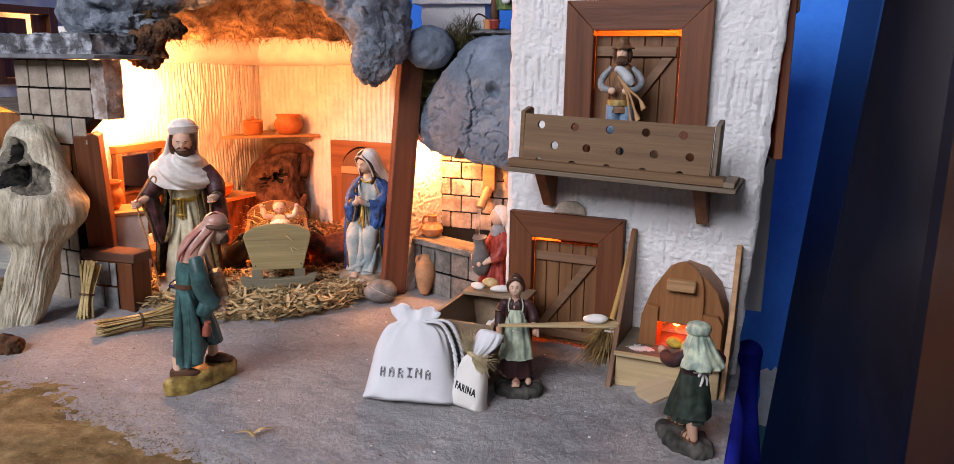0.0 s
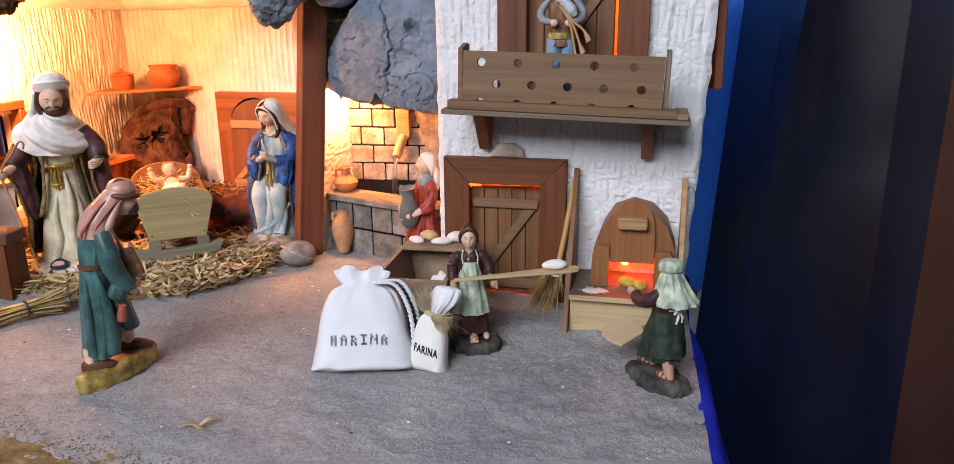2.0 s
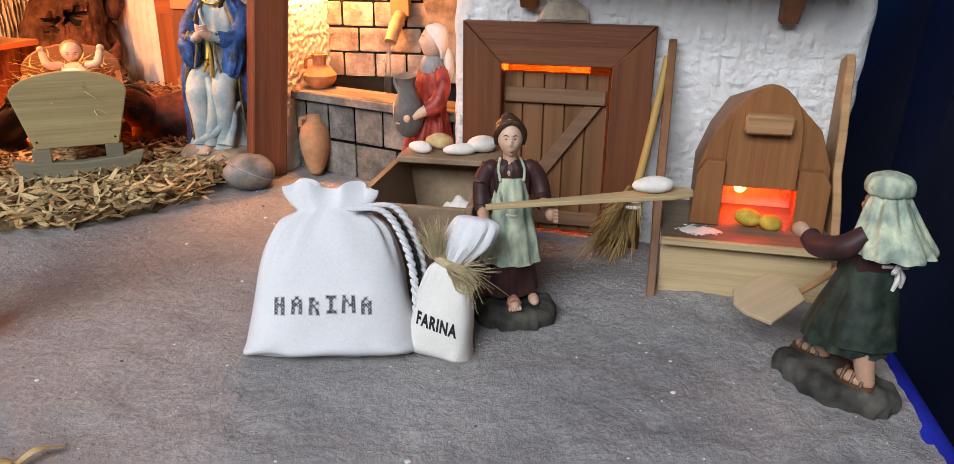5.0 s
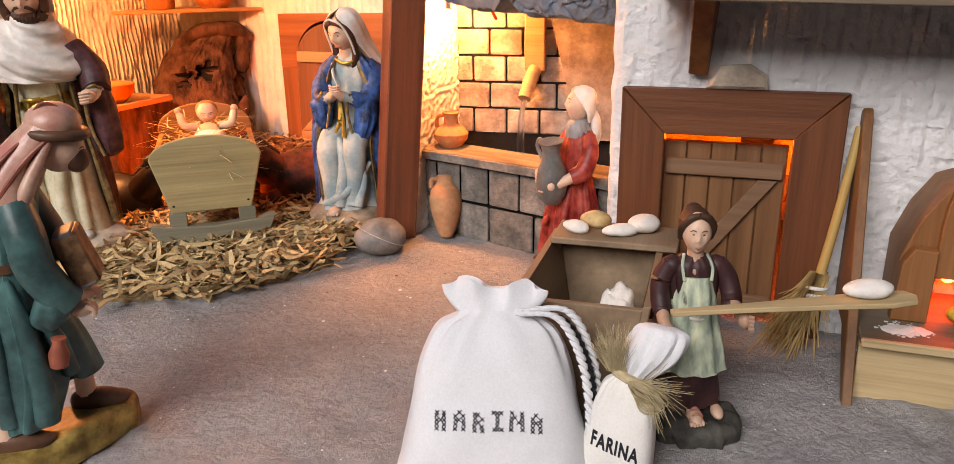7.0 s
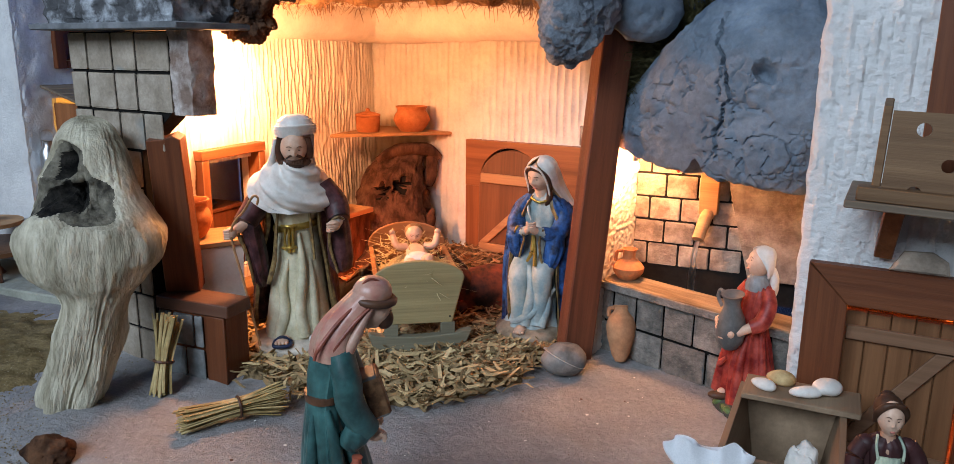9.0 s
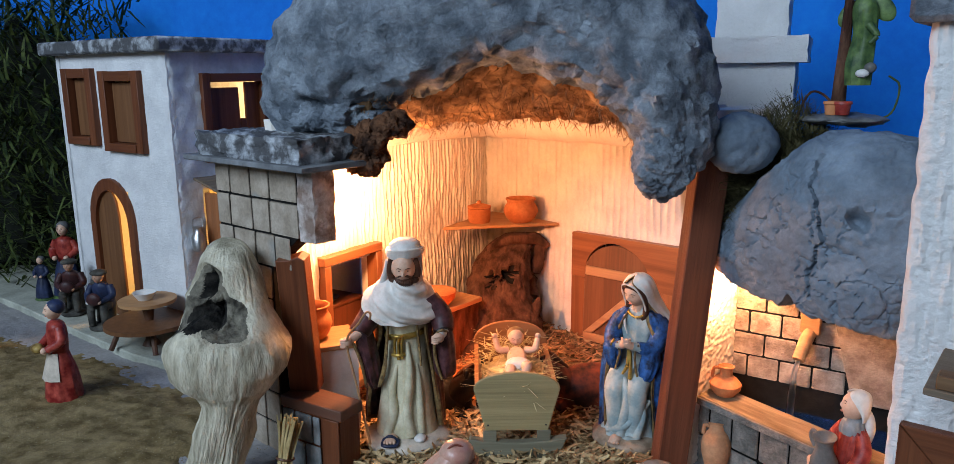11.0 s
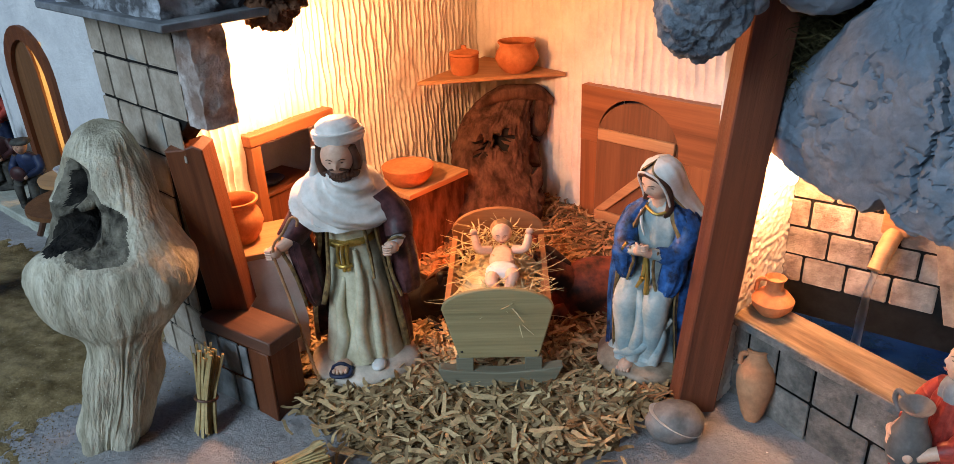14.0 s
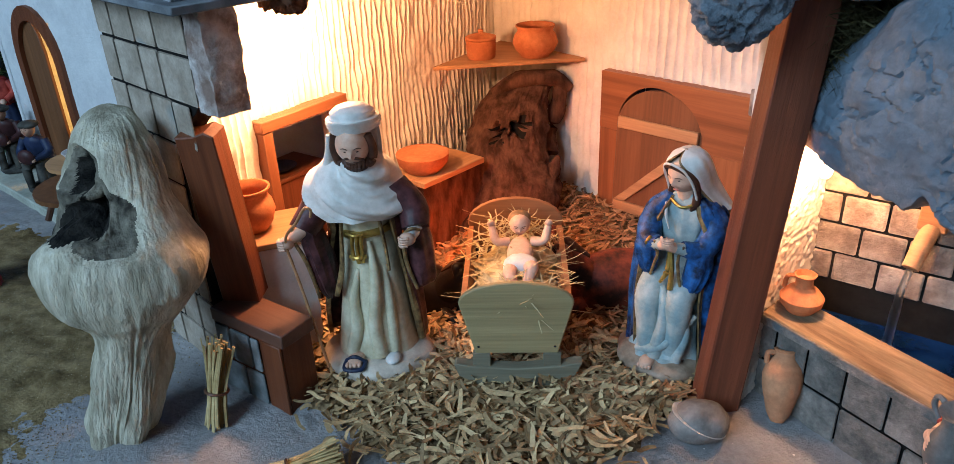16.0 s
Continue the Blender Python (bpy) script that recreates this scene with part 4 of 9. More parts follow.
def combed(u, w):
    p = Vector((u, w, 0))
    wave = u + 0.0026 * fbm(Vector((u * 14, w * 7, 1)), 2)
    ridge = abs(math.sin(wave * math.pi / 0.0076))
    patchy = max(0.15, min(1, 0.75 + 1.6 * noise.noise(p * 9)))
    return 0.0042 * (1 - ridge**0.7) * patchy + 0.0018 * fbm(p * 40, 3)


# the wall runs from the corner to the left front; its frame's x goes from the front to the corner
MLW = pose(-0.53, 1.05, 0, 0, 0, math.degrees(math.atan2(1.452 - 1.05, -0.42 + 0.53)))
WIN = (0.034, 0.121, 0.058, 0.19)
left_wall = thing("wall_cave_left", "cream combed-plaster cave wall with a window", "wall", MLW, kind="structure")
part("face", sheet(-0.03, 0.422, -0.003, 0.374, 0.0017, combed, (WIN,), 0.014), PLASTER, left_wall)
MRW = pose(-0.42, 1.452, 0, 0, 0, -27.5)


def scraped(u, w):
    """Plaster with sparser, shallower comb lines and rough smears."""
    p = Vector((u, w, 3))
    rough = max(0, noise.noise(Vector((u * 40, w * 15, 8))))
    return 0.75 * combed(u * 0.72 + 0.3, w) + 0.0016 * rough * fbm(Vector((u * 160, w * 60, 2)), 3) + 0.0008 * fbm(p * 140, 2)


right_wall = thing("wall_cave_right", "white combed-plaster cave wall", "wall", MRW, kind="structure")
part("face", sheet(-0.016, 0.46, -0.003, 0.374, 0.0018, scraped, (), 0.014), PLASTER, right_wall)
structure("ceiling_cave", prism([(-0.54, 1.06), (-0.52, 1.05), (-0.46, 1.16), (-0.2, 1.19), (-0.1, 1.12), (0.0, 1.2), (-0.41, 1.46), (-0.565, 1.11)], "z", 0.372, 0.38, 0), PLASTER, "white plastered cave ceiling", "ceiling")


def cove():
    """The rounded white band between walls and ceiling."""
    bm = bmesh.new()
    tube([(-0.545, 1.07, 0.356), (-0.5, 1.2, 0.356), (-0.44, 1.36, 0.355), (-0.39, 1.41, 0.354), (-0.28, 1.345, 0.355), (-0.16, 1.26, 0.356), (-0.07, 1.2, 0.354)], [0.032, 0.03, 0.028, 0.03, 0.028, 0.028, 0.03], 16, bm, rough=0.12)
    return bm


structure("trim_cove", cove(), PLASTER, "smooth white plaster cove round the cave", "trim")
# arched cave door set against the wall
cdoor = thing("cave_door", "orange-brown arched wooden door in a square frame", "door", MRW, kind="structure")


def arch(u0, u1, w0, spring, n=14, rise=None):
    r = (u1 - u0) / 2
    rise = rise or r
    return [(u0, w0), (u0, spring)] + [(u0 + r - r * math.cos(math.pi * i / n), spring + rise * math.sin(math.pi * i / n)) for i in range(1, n)] + [(u1, spring), (u1, w0)]


inner = arch(0.209, 0.307, 0.13, 0.14, 18, 0.047)
part("frame_head", prism([(0.209, 0.1302), (0.184, 0.1302), (0.1845, 0.1945), (0.385, 0.1965), (0.385, 0.1302), (0.307, 0.1302)] + inner[::-1][1:-1], "y", -0.013, -0.0005, 0), CAVEDOOR_X, cdoor)
part("frame_post", box(0.1842, 0.209, -0.0134, -0.0005, -0.002, 0.13, 0.0006), CAVEDOOR, cdoor)
part("frame_post", box(0.307, 0.384, -0.0134, -0.0005, -0.002, 0.13, 0.0006), CAVEDOOR, cdoor)
# The wall is uncut here: a dark sheet paints the opening's shade
part("recess", prism(arch(0.2092, 0.3068, 0.0, 0.14, 18, 0.0468), "y", -0.003, -0.001, 0), M("dark_blue_opening_shade", (0.012, 0.014, 0.03), 0.8, 0.4, 60), cdoor)
leafc = part("door_leaf", prism(arch(-0.052, 0.052, 0.0, 0.139, 20, 0.045), "y", 0.0, 0.006, 0.0012), wood("arched_leaf_wood", (0.16, 0.062, 0.026), (0.25, 0.105, 0.045), 0.5, 2, 80, 0.5), cdoor, "plain brown arched door leaf standing ajar")
leafc.matrix_local = pose(0.264, -0.021, 0.001, -2, 0, 3)
part("ledge_board", box(-0.048, 0.049, -0.0045, -0.0003, 0.137, 0.15), SHELFWOOD, leafc)
part("ledge_board", box(-0.048, 0.049, -0.0045, -0.0003, 0.04, 0.052), SHELFWOOD, leafc)
part("brace", prism([(-0.047, 0.0525), (-0.034, 0.0525), (0.047, 0.128), (0.047, 0.1365), (0.04, 0.1365)], "y", -0.0042, -0.0005), SHELFWOOD, leafc)
# window in the left wall
win = thing("window_1", "orange wooden window frame open to a dark store", "window", MLW, kind="structure")
for a in ((0.024, 0.035, 0.045, 0.196), (0.12, 0.131, 0.045, 0.196)):
    part("frame_post", box(a[0], a[1], -0.014, 0.004, a[2], a[3]), CAVEDOOR, win)
part("frame_head", box(0.023, 0.132, -0.0145, 0.0035, 0.1965, 0.207), CAVEDOOR_X, win)
part("window_sill", box(0.019, 0.134, -0.03, 0.003, 0.034, 0.0445), SHELFWOOD, win)
store = thing("store_behind_window", "dim plastered store seen through the window", "niche", MLW, kind="structure")
part("back_board", box(0.0, 0.2, 0.085, 0.09, 0.0, 0.24), PLASTER, store)
part("side_board", box(-0.004, 0.0, 0.016, 0.084, 0.0, 0.24), BROWNP, store)
part("side_board", box(0.2, 0.204, 0.016, 0.084, 0.0, 0.24), BROWNP, store)
part("top_board", box(-0.004, 0.204, 0.016, 0.09, 0.241, 0.245), BROWNP, store)
chest = thing("store_chest", "dark wooden chest in the store", "chest", MLW @ pose(0.095, 0.05, 0.0))
part("body", box(-0.035, 0.035, -0.025, 0.025, 0.0, 0.125), DOORWOOD, chest)
part("lid", box(-0.037, 0.037, -0.027, 0.027, 0.1255, 0.13), DOORWOOD_X, chest)
saucer = single("black_dish", lathe([(0.0, 0), (0.01, 0), (0.017, 0.005), (0.016, 0.0055), (0.009, 0.002), (0, 0.002)]), NAVY, "small black dish on the chest", "dish", MLW @ pose(0.085, 0.045, 0.1302))

# the brick wall at the cave's left, with slab, jamb and sill block
MBW = pose(-0.615, 1.008, 0, 0, 0, -18.0)
MBR = MBW @ pose(0.095, 0, 0, 0, 0, -6.5) @ pose(-0.095, 0, 0)
brick_wall = thing("wall_brick", "grey painted stone-block wall with dark joints", "wall", MBR, kind="structure")
part("backing", prism([(-0.005, -0.004), (0.095, -0.004), (0.095, 0.22), (0.118, 0.238), (0.136, 0.25), (0.15, 0.262), (0.152, 0.33), (-0.005, 0.33)], "y", 0.001, 0.02), JOINT_OR_HOLE, brick_wall)


def in_wall(x, z):
    return x < 0.094 or z > 0.235


rows_b, z = [], -0.002
hs = [0.0369] * 9
seed = random.Random(8)
for i, h in enumerate(hs):
    xs, x = [-0.005], seed.uniform(0.016, 0.04)
    end = 0.095 if z + h / 2 < 0.226 else (0.134 if z + h / 2 < 0.262 else 0.15)
    while x < end - 0.014:
        xs.append(x)
        x += seed.uniform(0.032, 0.044)
    xs.append(end)
    rows_b.append((z, z + h, xs))
    z += h
courses(brick_wall, rows_b, BRICK, 0.0012, 0.0027, seed=9)
part("broken_edge", rough_box(0.151, 0.178, -0.002, 0.024, 0.256, 0.3305, 0.0022, 70), M("plaster_edge", (0.36, 0.25, 0.2), 0.9, 0.3, 40, 0.9, 160, (0.62, 0.56, 0.52), depth=0.003), brick_wall, "rough broken plaster edge")
slab = thing("wall_slab", "thin grey slab carrying a rough plaster block", "slab", MBR, kind="structure")
part("slab_board", box(-0.02, 0.2, -0.03, 0.05, 0.331, 0.337, 0.001), M("blue_grey_slab", (0.16, 0.17, 0.18), 0.8, 0.3, 40, 0.4, 200), slab)


part("plaster_block", rough_box(-0.003, 0.184, -0.022, 0.05, 0.3372, 0.362, 0.004, 85), ROCK_P, slab, "rough grey and white plaster block")
jamb = thing("window_jamb", "dark reddish wooden jamb standing on the sill block", "post", pose(-0.5135, 0.986, 0, 7, 0, 12))
part("board", prism([(0.0, 0.079), (0.033, 0.079), (0.031, 0.234), (0.024, 0.2375), (0.014, 0.234), (0.0, 0.233)], "y", 0.0, 0.022, 0.001), DOORWOOD, jamb)
sill = thing("sill_block", "brown wooden box sill faced with grey blocks", "block", pose(-0.505, 0.963, 0, 0, 0, -15), kind="structure")
part("box_body", box(-0.012, 0.07, 0.002, 0.034, -0.004, 0.0655), DOORWOOD, sill)
part("top_board", box(-0.012, 0.0755, -0.001, 0.034, 0.066, 0.0785, 0.001), wood("warm_sill_wood", (0.11, 0.047, 0.03), (0.17, 0.078, 0.048), 0.5, 0), sill)
courses(sill, [(-0.003, 0.031, [-0.01, 0.022, 0.046]), (0.0315, 0.0655, [-0.01, 0.008, 0.034, 0.046])], BRICK_G, 0.0012, 0.0024, seed=12)
part("corner_board", box(0.0465, 0.0705, -0.001, 0.0018, -0.004, 0.0655), DOORWOOD, sill)

# post at the cave's right
post = single("post", prism([(-0.0165, -0.004), (0.0165, -0.004), (0.0165, 0.345), (-0.0165, 0.345)], "y", -0.011, 0.011, 0.0012), POSTWOOD, "reddish-brown square wooden post with knots", "post", pose(-0.1055, 1.057, 0, 0, 5.2, 24), kind="structure")

# ---- rocks over the cave and fountain ----


def rock_arch():
    """A lumpy arch of modelled rock over the cave mouth."""
    path = smooth_path([(-0.475, 1.045, 0.372), (-0.49, 1.035, 0.405), (-0.452, 1.03, 0.443), (-0.375, 1.03, 0.48), (-0.275, 1.03, 0.5), (-0.185, 1.03, 0.478), (-0.135, 1.03, 0.425), (-0.115, 1.03, 0.37), (-0.11, 1.025, 0.328)], 12)
    rad = smooth_path([Vector((a, b, 0)) for a, b in ((0.05, 0.045), (0.06, 0.055), (0.074, 0.066), (0.08, 0.07), (0.075, 0.07), (0.07, 0.066), (0.052, 0.055), (0.042, 0.044), (0.024, 0.026))], 12)
    rows, n = [], 88
    for i, p in enumerate(path):
        t = (path[min(i + 1, len(path) - 1)] - path[max(i - 1, 0)]).normalized()
        out = Vector((0, -1, 0))
        inw = t.cross(out).normalized()
        row = []
        for j in range(n):
            a = 2 * math.pi * j / n
            q = inw * math.cos(a) * rad[i].x + out * math.sin(a) * rad[i].y
            w = p + q
            d = 0.009 * fbm(w * 13, 2) + 0.006 * fbm(w * 75, 4) + 0.003 * fbm(w * 200, 2) - 0.007 * max(0, noise.noise(w * 38) - 0.2)
            row.append(w + q.normalized() * d)
        rows.append(row)
    return ring_loft(rows)


single("rock_arch", rock_arch(), ROCK, "dark grey modelled rock arching over the cave", "rock")
drip = blob((-0.12, 1.015, 0.338), (0.032, 0.034, 0.036), 0.25, 26, 6, fine=0.1)
single("hanging_rock", drip, ROCK, "grey lump of rock hanging beside the post", "rock")
single("round_rock", blob((-0.052, 1.055, 0.353), (0.033, 0.03, 0.03), 0.12, 22, 5), ROCK_F, "small smooth grey rock on the post", "rock")
single("burnt_cork", blob((-0.418, 0.995, 0.346), (0.03, 0.022, 0.026), 0.55, 30, 6, fine=0.18), BURNT, "charred brown cork bark under the arch", "bark")
single("burnt_cork", blob((-0.392, 1.002, 0.368), (0.022, 0.018, 0.013), 0.6, 30, 6, fine=0.18), BURNT, "charred brown cork bark on the slab", "bark")


single("slab_rock", blob((-0.462, 1.03, 0.378), (0.06, 0.045, 0.022), 0.3, 24, 6, fine=0.12), ROCK, "low grey rock foot resting on the slab", "rock")


def rock_face():
    bm = bmesh.new()
    made = bmesh.ops.create_icosphere(bm, subdivisions=7, radius=1.0)["verts"]
    m = pose(0.026, 1.036, 0.274, 0, 0, -44)
    turn = m.to_3x3()
    for v in made:
        n = v.co.normalized()
        flat = (abs(n.x) ** 3.6 + abs(n.z) ** 3.6) ** (2.3 / 3.6)
        k = 1 / (flat + abs(n.y) ** 2.3) ** (1 / 2.3)
        q = Vector((n.x * 0.104 * k, n.y * 0.054 * k, n.z * 0.096 * k))
        # the shoulder beside the post is cut away aslant
        if q.x < 0:
            q.x *= (0.12 if q.z < -0.012 else max(0.012, 0.114 - 0.98 * (q.z + 0.006))) / 0.104
        q.x += 0.012 * (1 - abs(n.x)) * max(0, n.z)
        w = m @ q
        rough = 0.3 + 0.7 * min(1, max(0, 0.55 + 1.6 * noise.noise(w * 22 + Vector((4, 0, 2))) - 6 * q.z))
        d = 0.006 * fbm(w * 13, 2) + 0.0016 * fbm(w * 60, 3) + rough * (0.0022 * fbm(w * 85, 3) + 0.001 * fbm(w * 230, 2))
        front = q.y < 0.01
        if front:
            # one long winding crack that forks, a ragged hole, and a web of fine cracks low down
            z = q.z
            mid = 0.03 - 0.014 * max(0, (z - 0.03) / 0.045) + 0.005 * math.sin(z * 70 + 1) + 0.004 * fbm(Vector((z * 90, 0, 0)), 3)
            wide = 0.0009 + 0.0026 * max(0, noise.noise(Vector((z * 60, 3, 0))) + 0.25)
            if -0.05 < z < 0.078:
                d -= 0.008 * max(0, 1 - abs(q.x - mid) / wide) ** 0.6
            if 0.005 < z < 0.036:
                side = mid - 0.35 * (0.036 - z) + 0.003 * fbm(Vector((z * 90, 5, 0)), 2)
                d -= 0.005 * max(0, 1 - abs(q.x - side) / 0.0014)
            hole = math.hypot(q.x - 0.064, (z - 0.026) * 1.15 + 0.25 * (q.x - 0.064)) + 0.003 * noise.noise(w * 120)
            d -= 0.016 * min(1, max(0, 1.5 * (1 - hole / 0.0115)))
            p = w * 42 + Vector((noise.noise(w * 60), noise.noise(w * 60 + Vector((7, 0, 0))), 0)) * 0.5
            dist = noise.voronoi(p)[0]
            web = max(0, 1 - (dist[1] - dist[0]) / 0.07)
            d -= 0.0035 * web * min(1, max(0, 1.9 * noise.noise(w * 17 + Vector((1, 5, 3))) + 0.25 - 7 * z))
        w = w + (turn @ n) * d
        low = 0.207 - 0.09 * q.x + 0.008 * fbm(Vector((q.x * 44, 7, 0)), 3) + 0.017 * max(0, 1 - abs(q.x - 0.002) / 0.012) ** 0.8 + 0.014 * max(0, 1 - abs(q.x + 0.1) / 0.016)
        if w.z < low:
            w.z = low + (w.z - low) * 0.1
        v.co = w
    return bm


single("fountain_rock", rock_face(), ROCK_F, "bulging cracked grey rock over the fountain", "rock")
single("lamp_wire", tube([(-0.024, 1.07, 0.228), (-0.018, 1.068, 0.217), (-0.011, 1.072, 0.205), (-0.007, 1.078, 0.198)], 0.0016, 8), WIRE, "short red lamp wire under the rock", "wire")


def fibres(n, where, length, width, seed, curl=0.4):
    """Many thin strands; where(rng) gives a place, a heading and a normal."""
    rng, bm = random.Random(seed), bmesh.new()
    for _ in range(n):
        p, d, up = where(rng)
        d = (d + Vector((rng.uniform(-1, 1), rng.uniform(-1, 1), rng.uniform(-1, 1))) * curl).normalized()
        side = d.cross(up)
        if side.length < 1e-3:
            continue
        side = side.normalized() * width * rng.uniform(0.5, 1)
        bend = Vector((rng.uniform(-1, 1), rng.uniform(-1, 1), rng.uniform(-1, 1))) * length * 0.25
        ln = length * rng.uniform(0.5, 1.2)
        last = None
        for k in range(4):
            s = k / 3
            c = p + d * ln * s + bend * s * s
            now = (bm.verts.new(c - side * (1 - 0.6 * s)), bm.verts.new(c + side * (1 - 0.6 * s)))
            if last:
                bm.faces.new((last[0], last[1], now[1], now[0]))
            last = now
    return bm


ARCH_IN = [(-0.43, 0.338), (-0.38, 0.362), (-0.33, 0.398), (-0.265, 0.42), (-0.205, 0.402), (-0.165, 0.372), (-0.145, 0.335)]


def fibre_hood():
    """The brown fibre vault between the rock arch and the ceiling."""
    edge_pts = smooth_path([Vector((x, 0, z)) for x, z in ARCH_IN], 8)
    rows = []
    for k in range(15):
        s = k / 14
        row = []
        for p in edge_pts:
            x = p.x * (1 - 0.12 * s) - 0.03 * s
            y = 1.0 + 0.17 * s
            zz = p.z + 0.05 * (1 - s) ** 4 + 0.006 * (1 - s) - (p.z - 0.366) * s**0.8
            w = Vector((x, y, zz))
            row.append(w + Vector((0, 0, 0.008 * fbm(w * 30, 3) + 0.004 * fbm(w * 90, 2))))
        rows.append(row)
    return ring_loft(rows, None, False, 0, False)


hood_bm = fibre_hood()
hood_pts = [(f.calc_center_median(), f.normal.copy()) for f in hood_bm.faces]
single("fibre_vault", hood_bm, FIBRE, "brown coconut fibre lining the cave mouth", "fibre lining", kind="stuff")


def on_hood(rng):
    p, n = rng.choice(hood_pts)
    return p + Vector((rng.uniform(-0.008, 0.008), rng.uniform(-0.008, 0.008), rng.uniform(-0.005, 0.001))), Vector((rng.uniform(-1, 1), -0.3, rng.uniform(-0.5, 0.2))), Vector((0, 0, 1))


single("fibre_strands", fibres(3600, on_hood, 0.015, 0.0006, 4, 0.8), FIBRE, "loose brown coconut fibres under the arch", "fibre", kind="stuff")

# moss, angel and chimney above the fountain
angel_shelf = single("bark_shelf", blob((0, 0, 0), (0.04, 0.03, 0.006), 0.25, 40, 4), GREYP, "small dark bark shelf on the rock", "shelf", pose(0.044, 1.088, 0.3745))


def moss_at(rng):
    a = rng.uniform(0, 6.28)
    r = 0.05 * math.sqrt(rng.random())
    return Vector((-0.006 + r * math.cos(a), 1.098 + 0.6 * r * math.sin(a), 0.338 + rng.uniform(0, 0.07) * (1 - r / 0.06))), Vector((math.cos(a), math.sin(a), rng.uniform(-0.6, 0.8))), Vector((0, 0, 1))


single("moss_tuft", fibres(6500, moss_at, 0.016, 0.0007, 6, 1.5), MOSS, "dry olive moss tuft beside the angel", "moss", kind="stuff")


def moss_low(rng):
    return Vector((-0.066 + rng.uniform(-0.004, 0.042), 1.072 + rng.uniform(-0.008, 0.022), rng.uniform(0.268, 0.35))), Vector((rng.uniform(-0.5, 0.5), -0.4, -1)), Vector((1, 0, 0))


single("moss_strip", fibres(2600, moss_low, 0.016, 0.0007, 7, 1.1), MOSS, "dry moss hanging between post and rock", "moss", kind="stuff")
single("moss_cushion", blob((-0.04, 1.11, 0.31), (0.034, 0.02, 0.055), 0.4, 40, 5, fine=0.15), MOSS, "dry moss cushion between post and rock", "moss", kind="stuff")
twig = single("bare_twig", tube([(0.0, 1.1, 0.372), (0.012, 1.095, 0.4), (0.03, 1.1, 0.392), (0.03, 1.1, 0.375)], 0.0012, 6), BARK, "thin bare curved twig", "twig")
sprig = single("leafy_sprig", tube([(0.066, 1.1, 0.372), (0.085, 1.1, 0.38), (0.09, 1.1, 0.405), (0.08, 1.1, 0.415)], 0.001, 6), LEAF, "thin green curved sprig", "twig")
a = Figure()
a.loft([(0, 0, 0, 0.011, 0.01), (0, 0, 0.02, 0.012, 0.011), (0.002, 0, 0.045, 0.01, 0.008), (0.001, 0, 0.07, 0.0105, 0.008), (0, 0, 0.08, 0.006, 0.005)], GREENP, 7, 0.0012, 28)
a.tube([(-0.016, 0.004, -0.026), (-0.0155, 0.004, 0.01), (-0.014, 0.003, 0.05), (-0.013, 0.003, 0.1)], [0.007, 0.006, 0.005, 0.0035], BARK)
a.head(0, -0.001, 0.088, 0.0075, SKIN)
a.ball((0, 0.001, 0.0905), (0.0068, 0.0075, 0.0068), HAIR)
a.ball((-0.012, 0.006, 0.066), (0.009, 0.002, 0.014), GREENP, pose(0, 0, 0, 0, 35, 0))
a.ball((0.015, 0.006, 0.07), (0.009, 0.002, 0.014), GREENP, pose(0, 0, 0, 0, -40, 0))
a.tube([(0.006, -0.008, 0.055), (0.013, -0.012, 0.045), (0.008, -0.014, 0.038)], [0.004, 0.003, 0.002], GREENP)
a.ball((0.01, -0.009, 0.016), (0.0055, 0.004, 0.005), GREYP)
a.ball((0.004, -0.011, 0.011), (0.006, 0.004, 0.004), WHITEP)
a.done("angel_figurine", "small green-robed winged angel figurine on bark", pose(0.052, 1.09, 0.4065, 0, 0, -15))
for i, (x, y) in enumerate(((0.03, 1.078), (0.038, 1.072))):
    single("flower_pot", lathe([(0, 0), (0.006, 0), (0.0075, 0.01), (0.0085, 0.01), (0.008, 0.0125), (0.0065, 0.0115), (0, 0.0105)], 18), (TERRA if i == 0 else REDDRESS), "tiny terracotta flower pot on the bark shelf", "flower pot", pose(x, y, 0.3795))
chim = thing("chimney", "white stuccoed chimney with a projecting cap", "chimney", pose(-0.03, 1.36, 0, 0, 0, -8))
part("shaft", rough_box(-0.055, 0.055, -0.05, 0.05, 0.2, 0.43, 0.002, 60), STUCCO, chim)
part("cap", rough_box(-0.068, 0.068, -0.062, 0.062, 0.4305, 0.462, 0.002, 60), STUCCO, chim)
part("flue", rough_box(-0.042, 0.042, -0.04, 0.04, 0.4625, 0.56, 0.002, 60), STUCCO, chim)

# ---- the house at the far left ----
MLH = pose(-0.868, 1.262, 0, 0, 0, math.degrees(math.atan2(-0.31, 0.95)))  # x runs back along the front towards the corner
lh = thing("wall_left_house", "white two-storey house with brown windows and arched door", "wall", MLH, kind="structure")
ARCHH = (-0.237, -0.132, -0.01, 0.235)
W1, W2 = (-0.28, -0.2, 0.315, 0.43), (-0.165, -0.065, 0.308, 0.425)


def plain(u, w):
    return 0.0008 * fbm(Vector((u * 60, w * 60, 2)), 3)


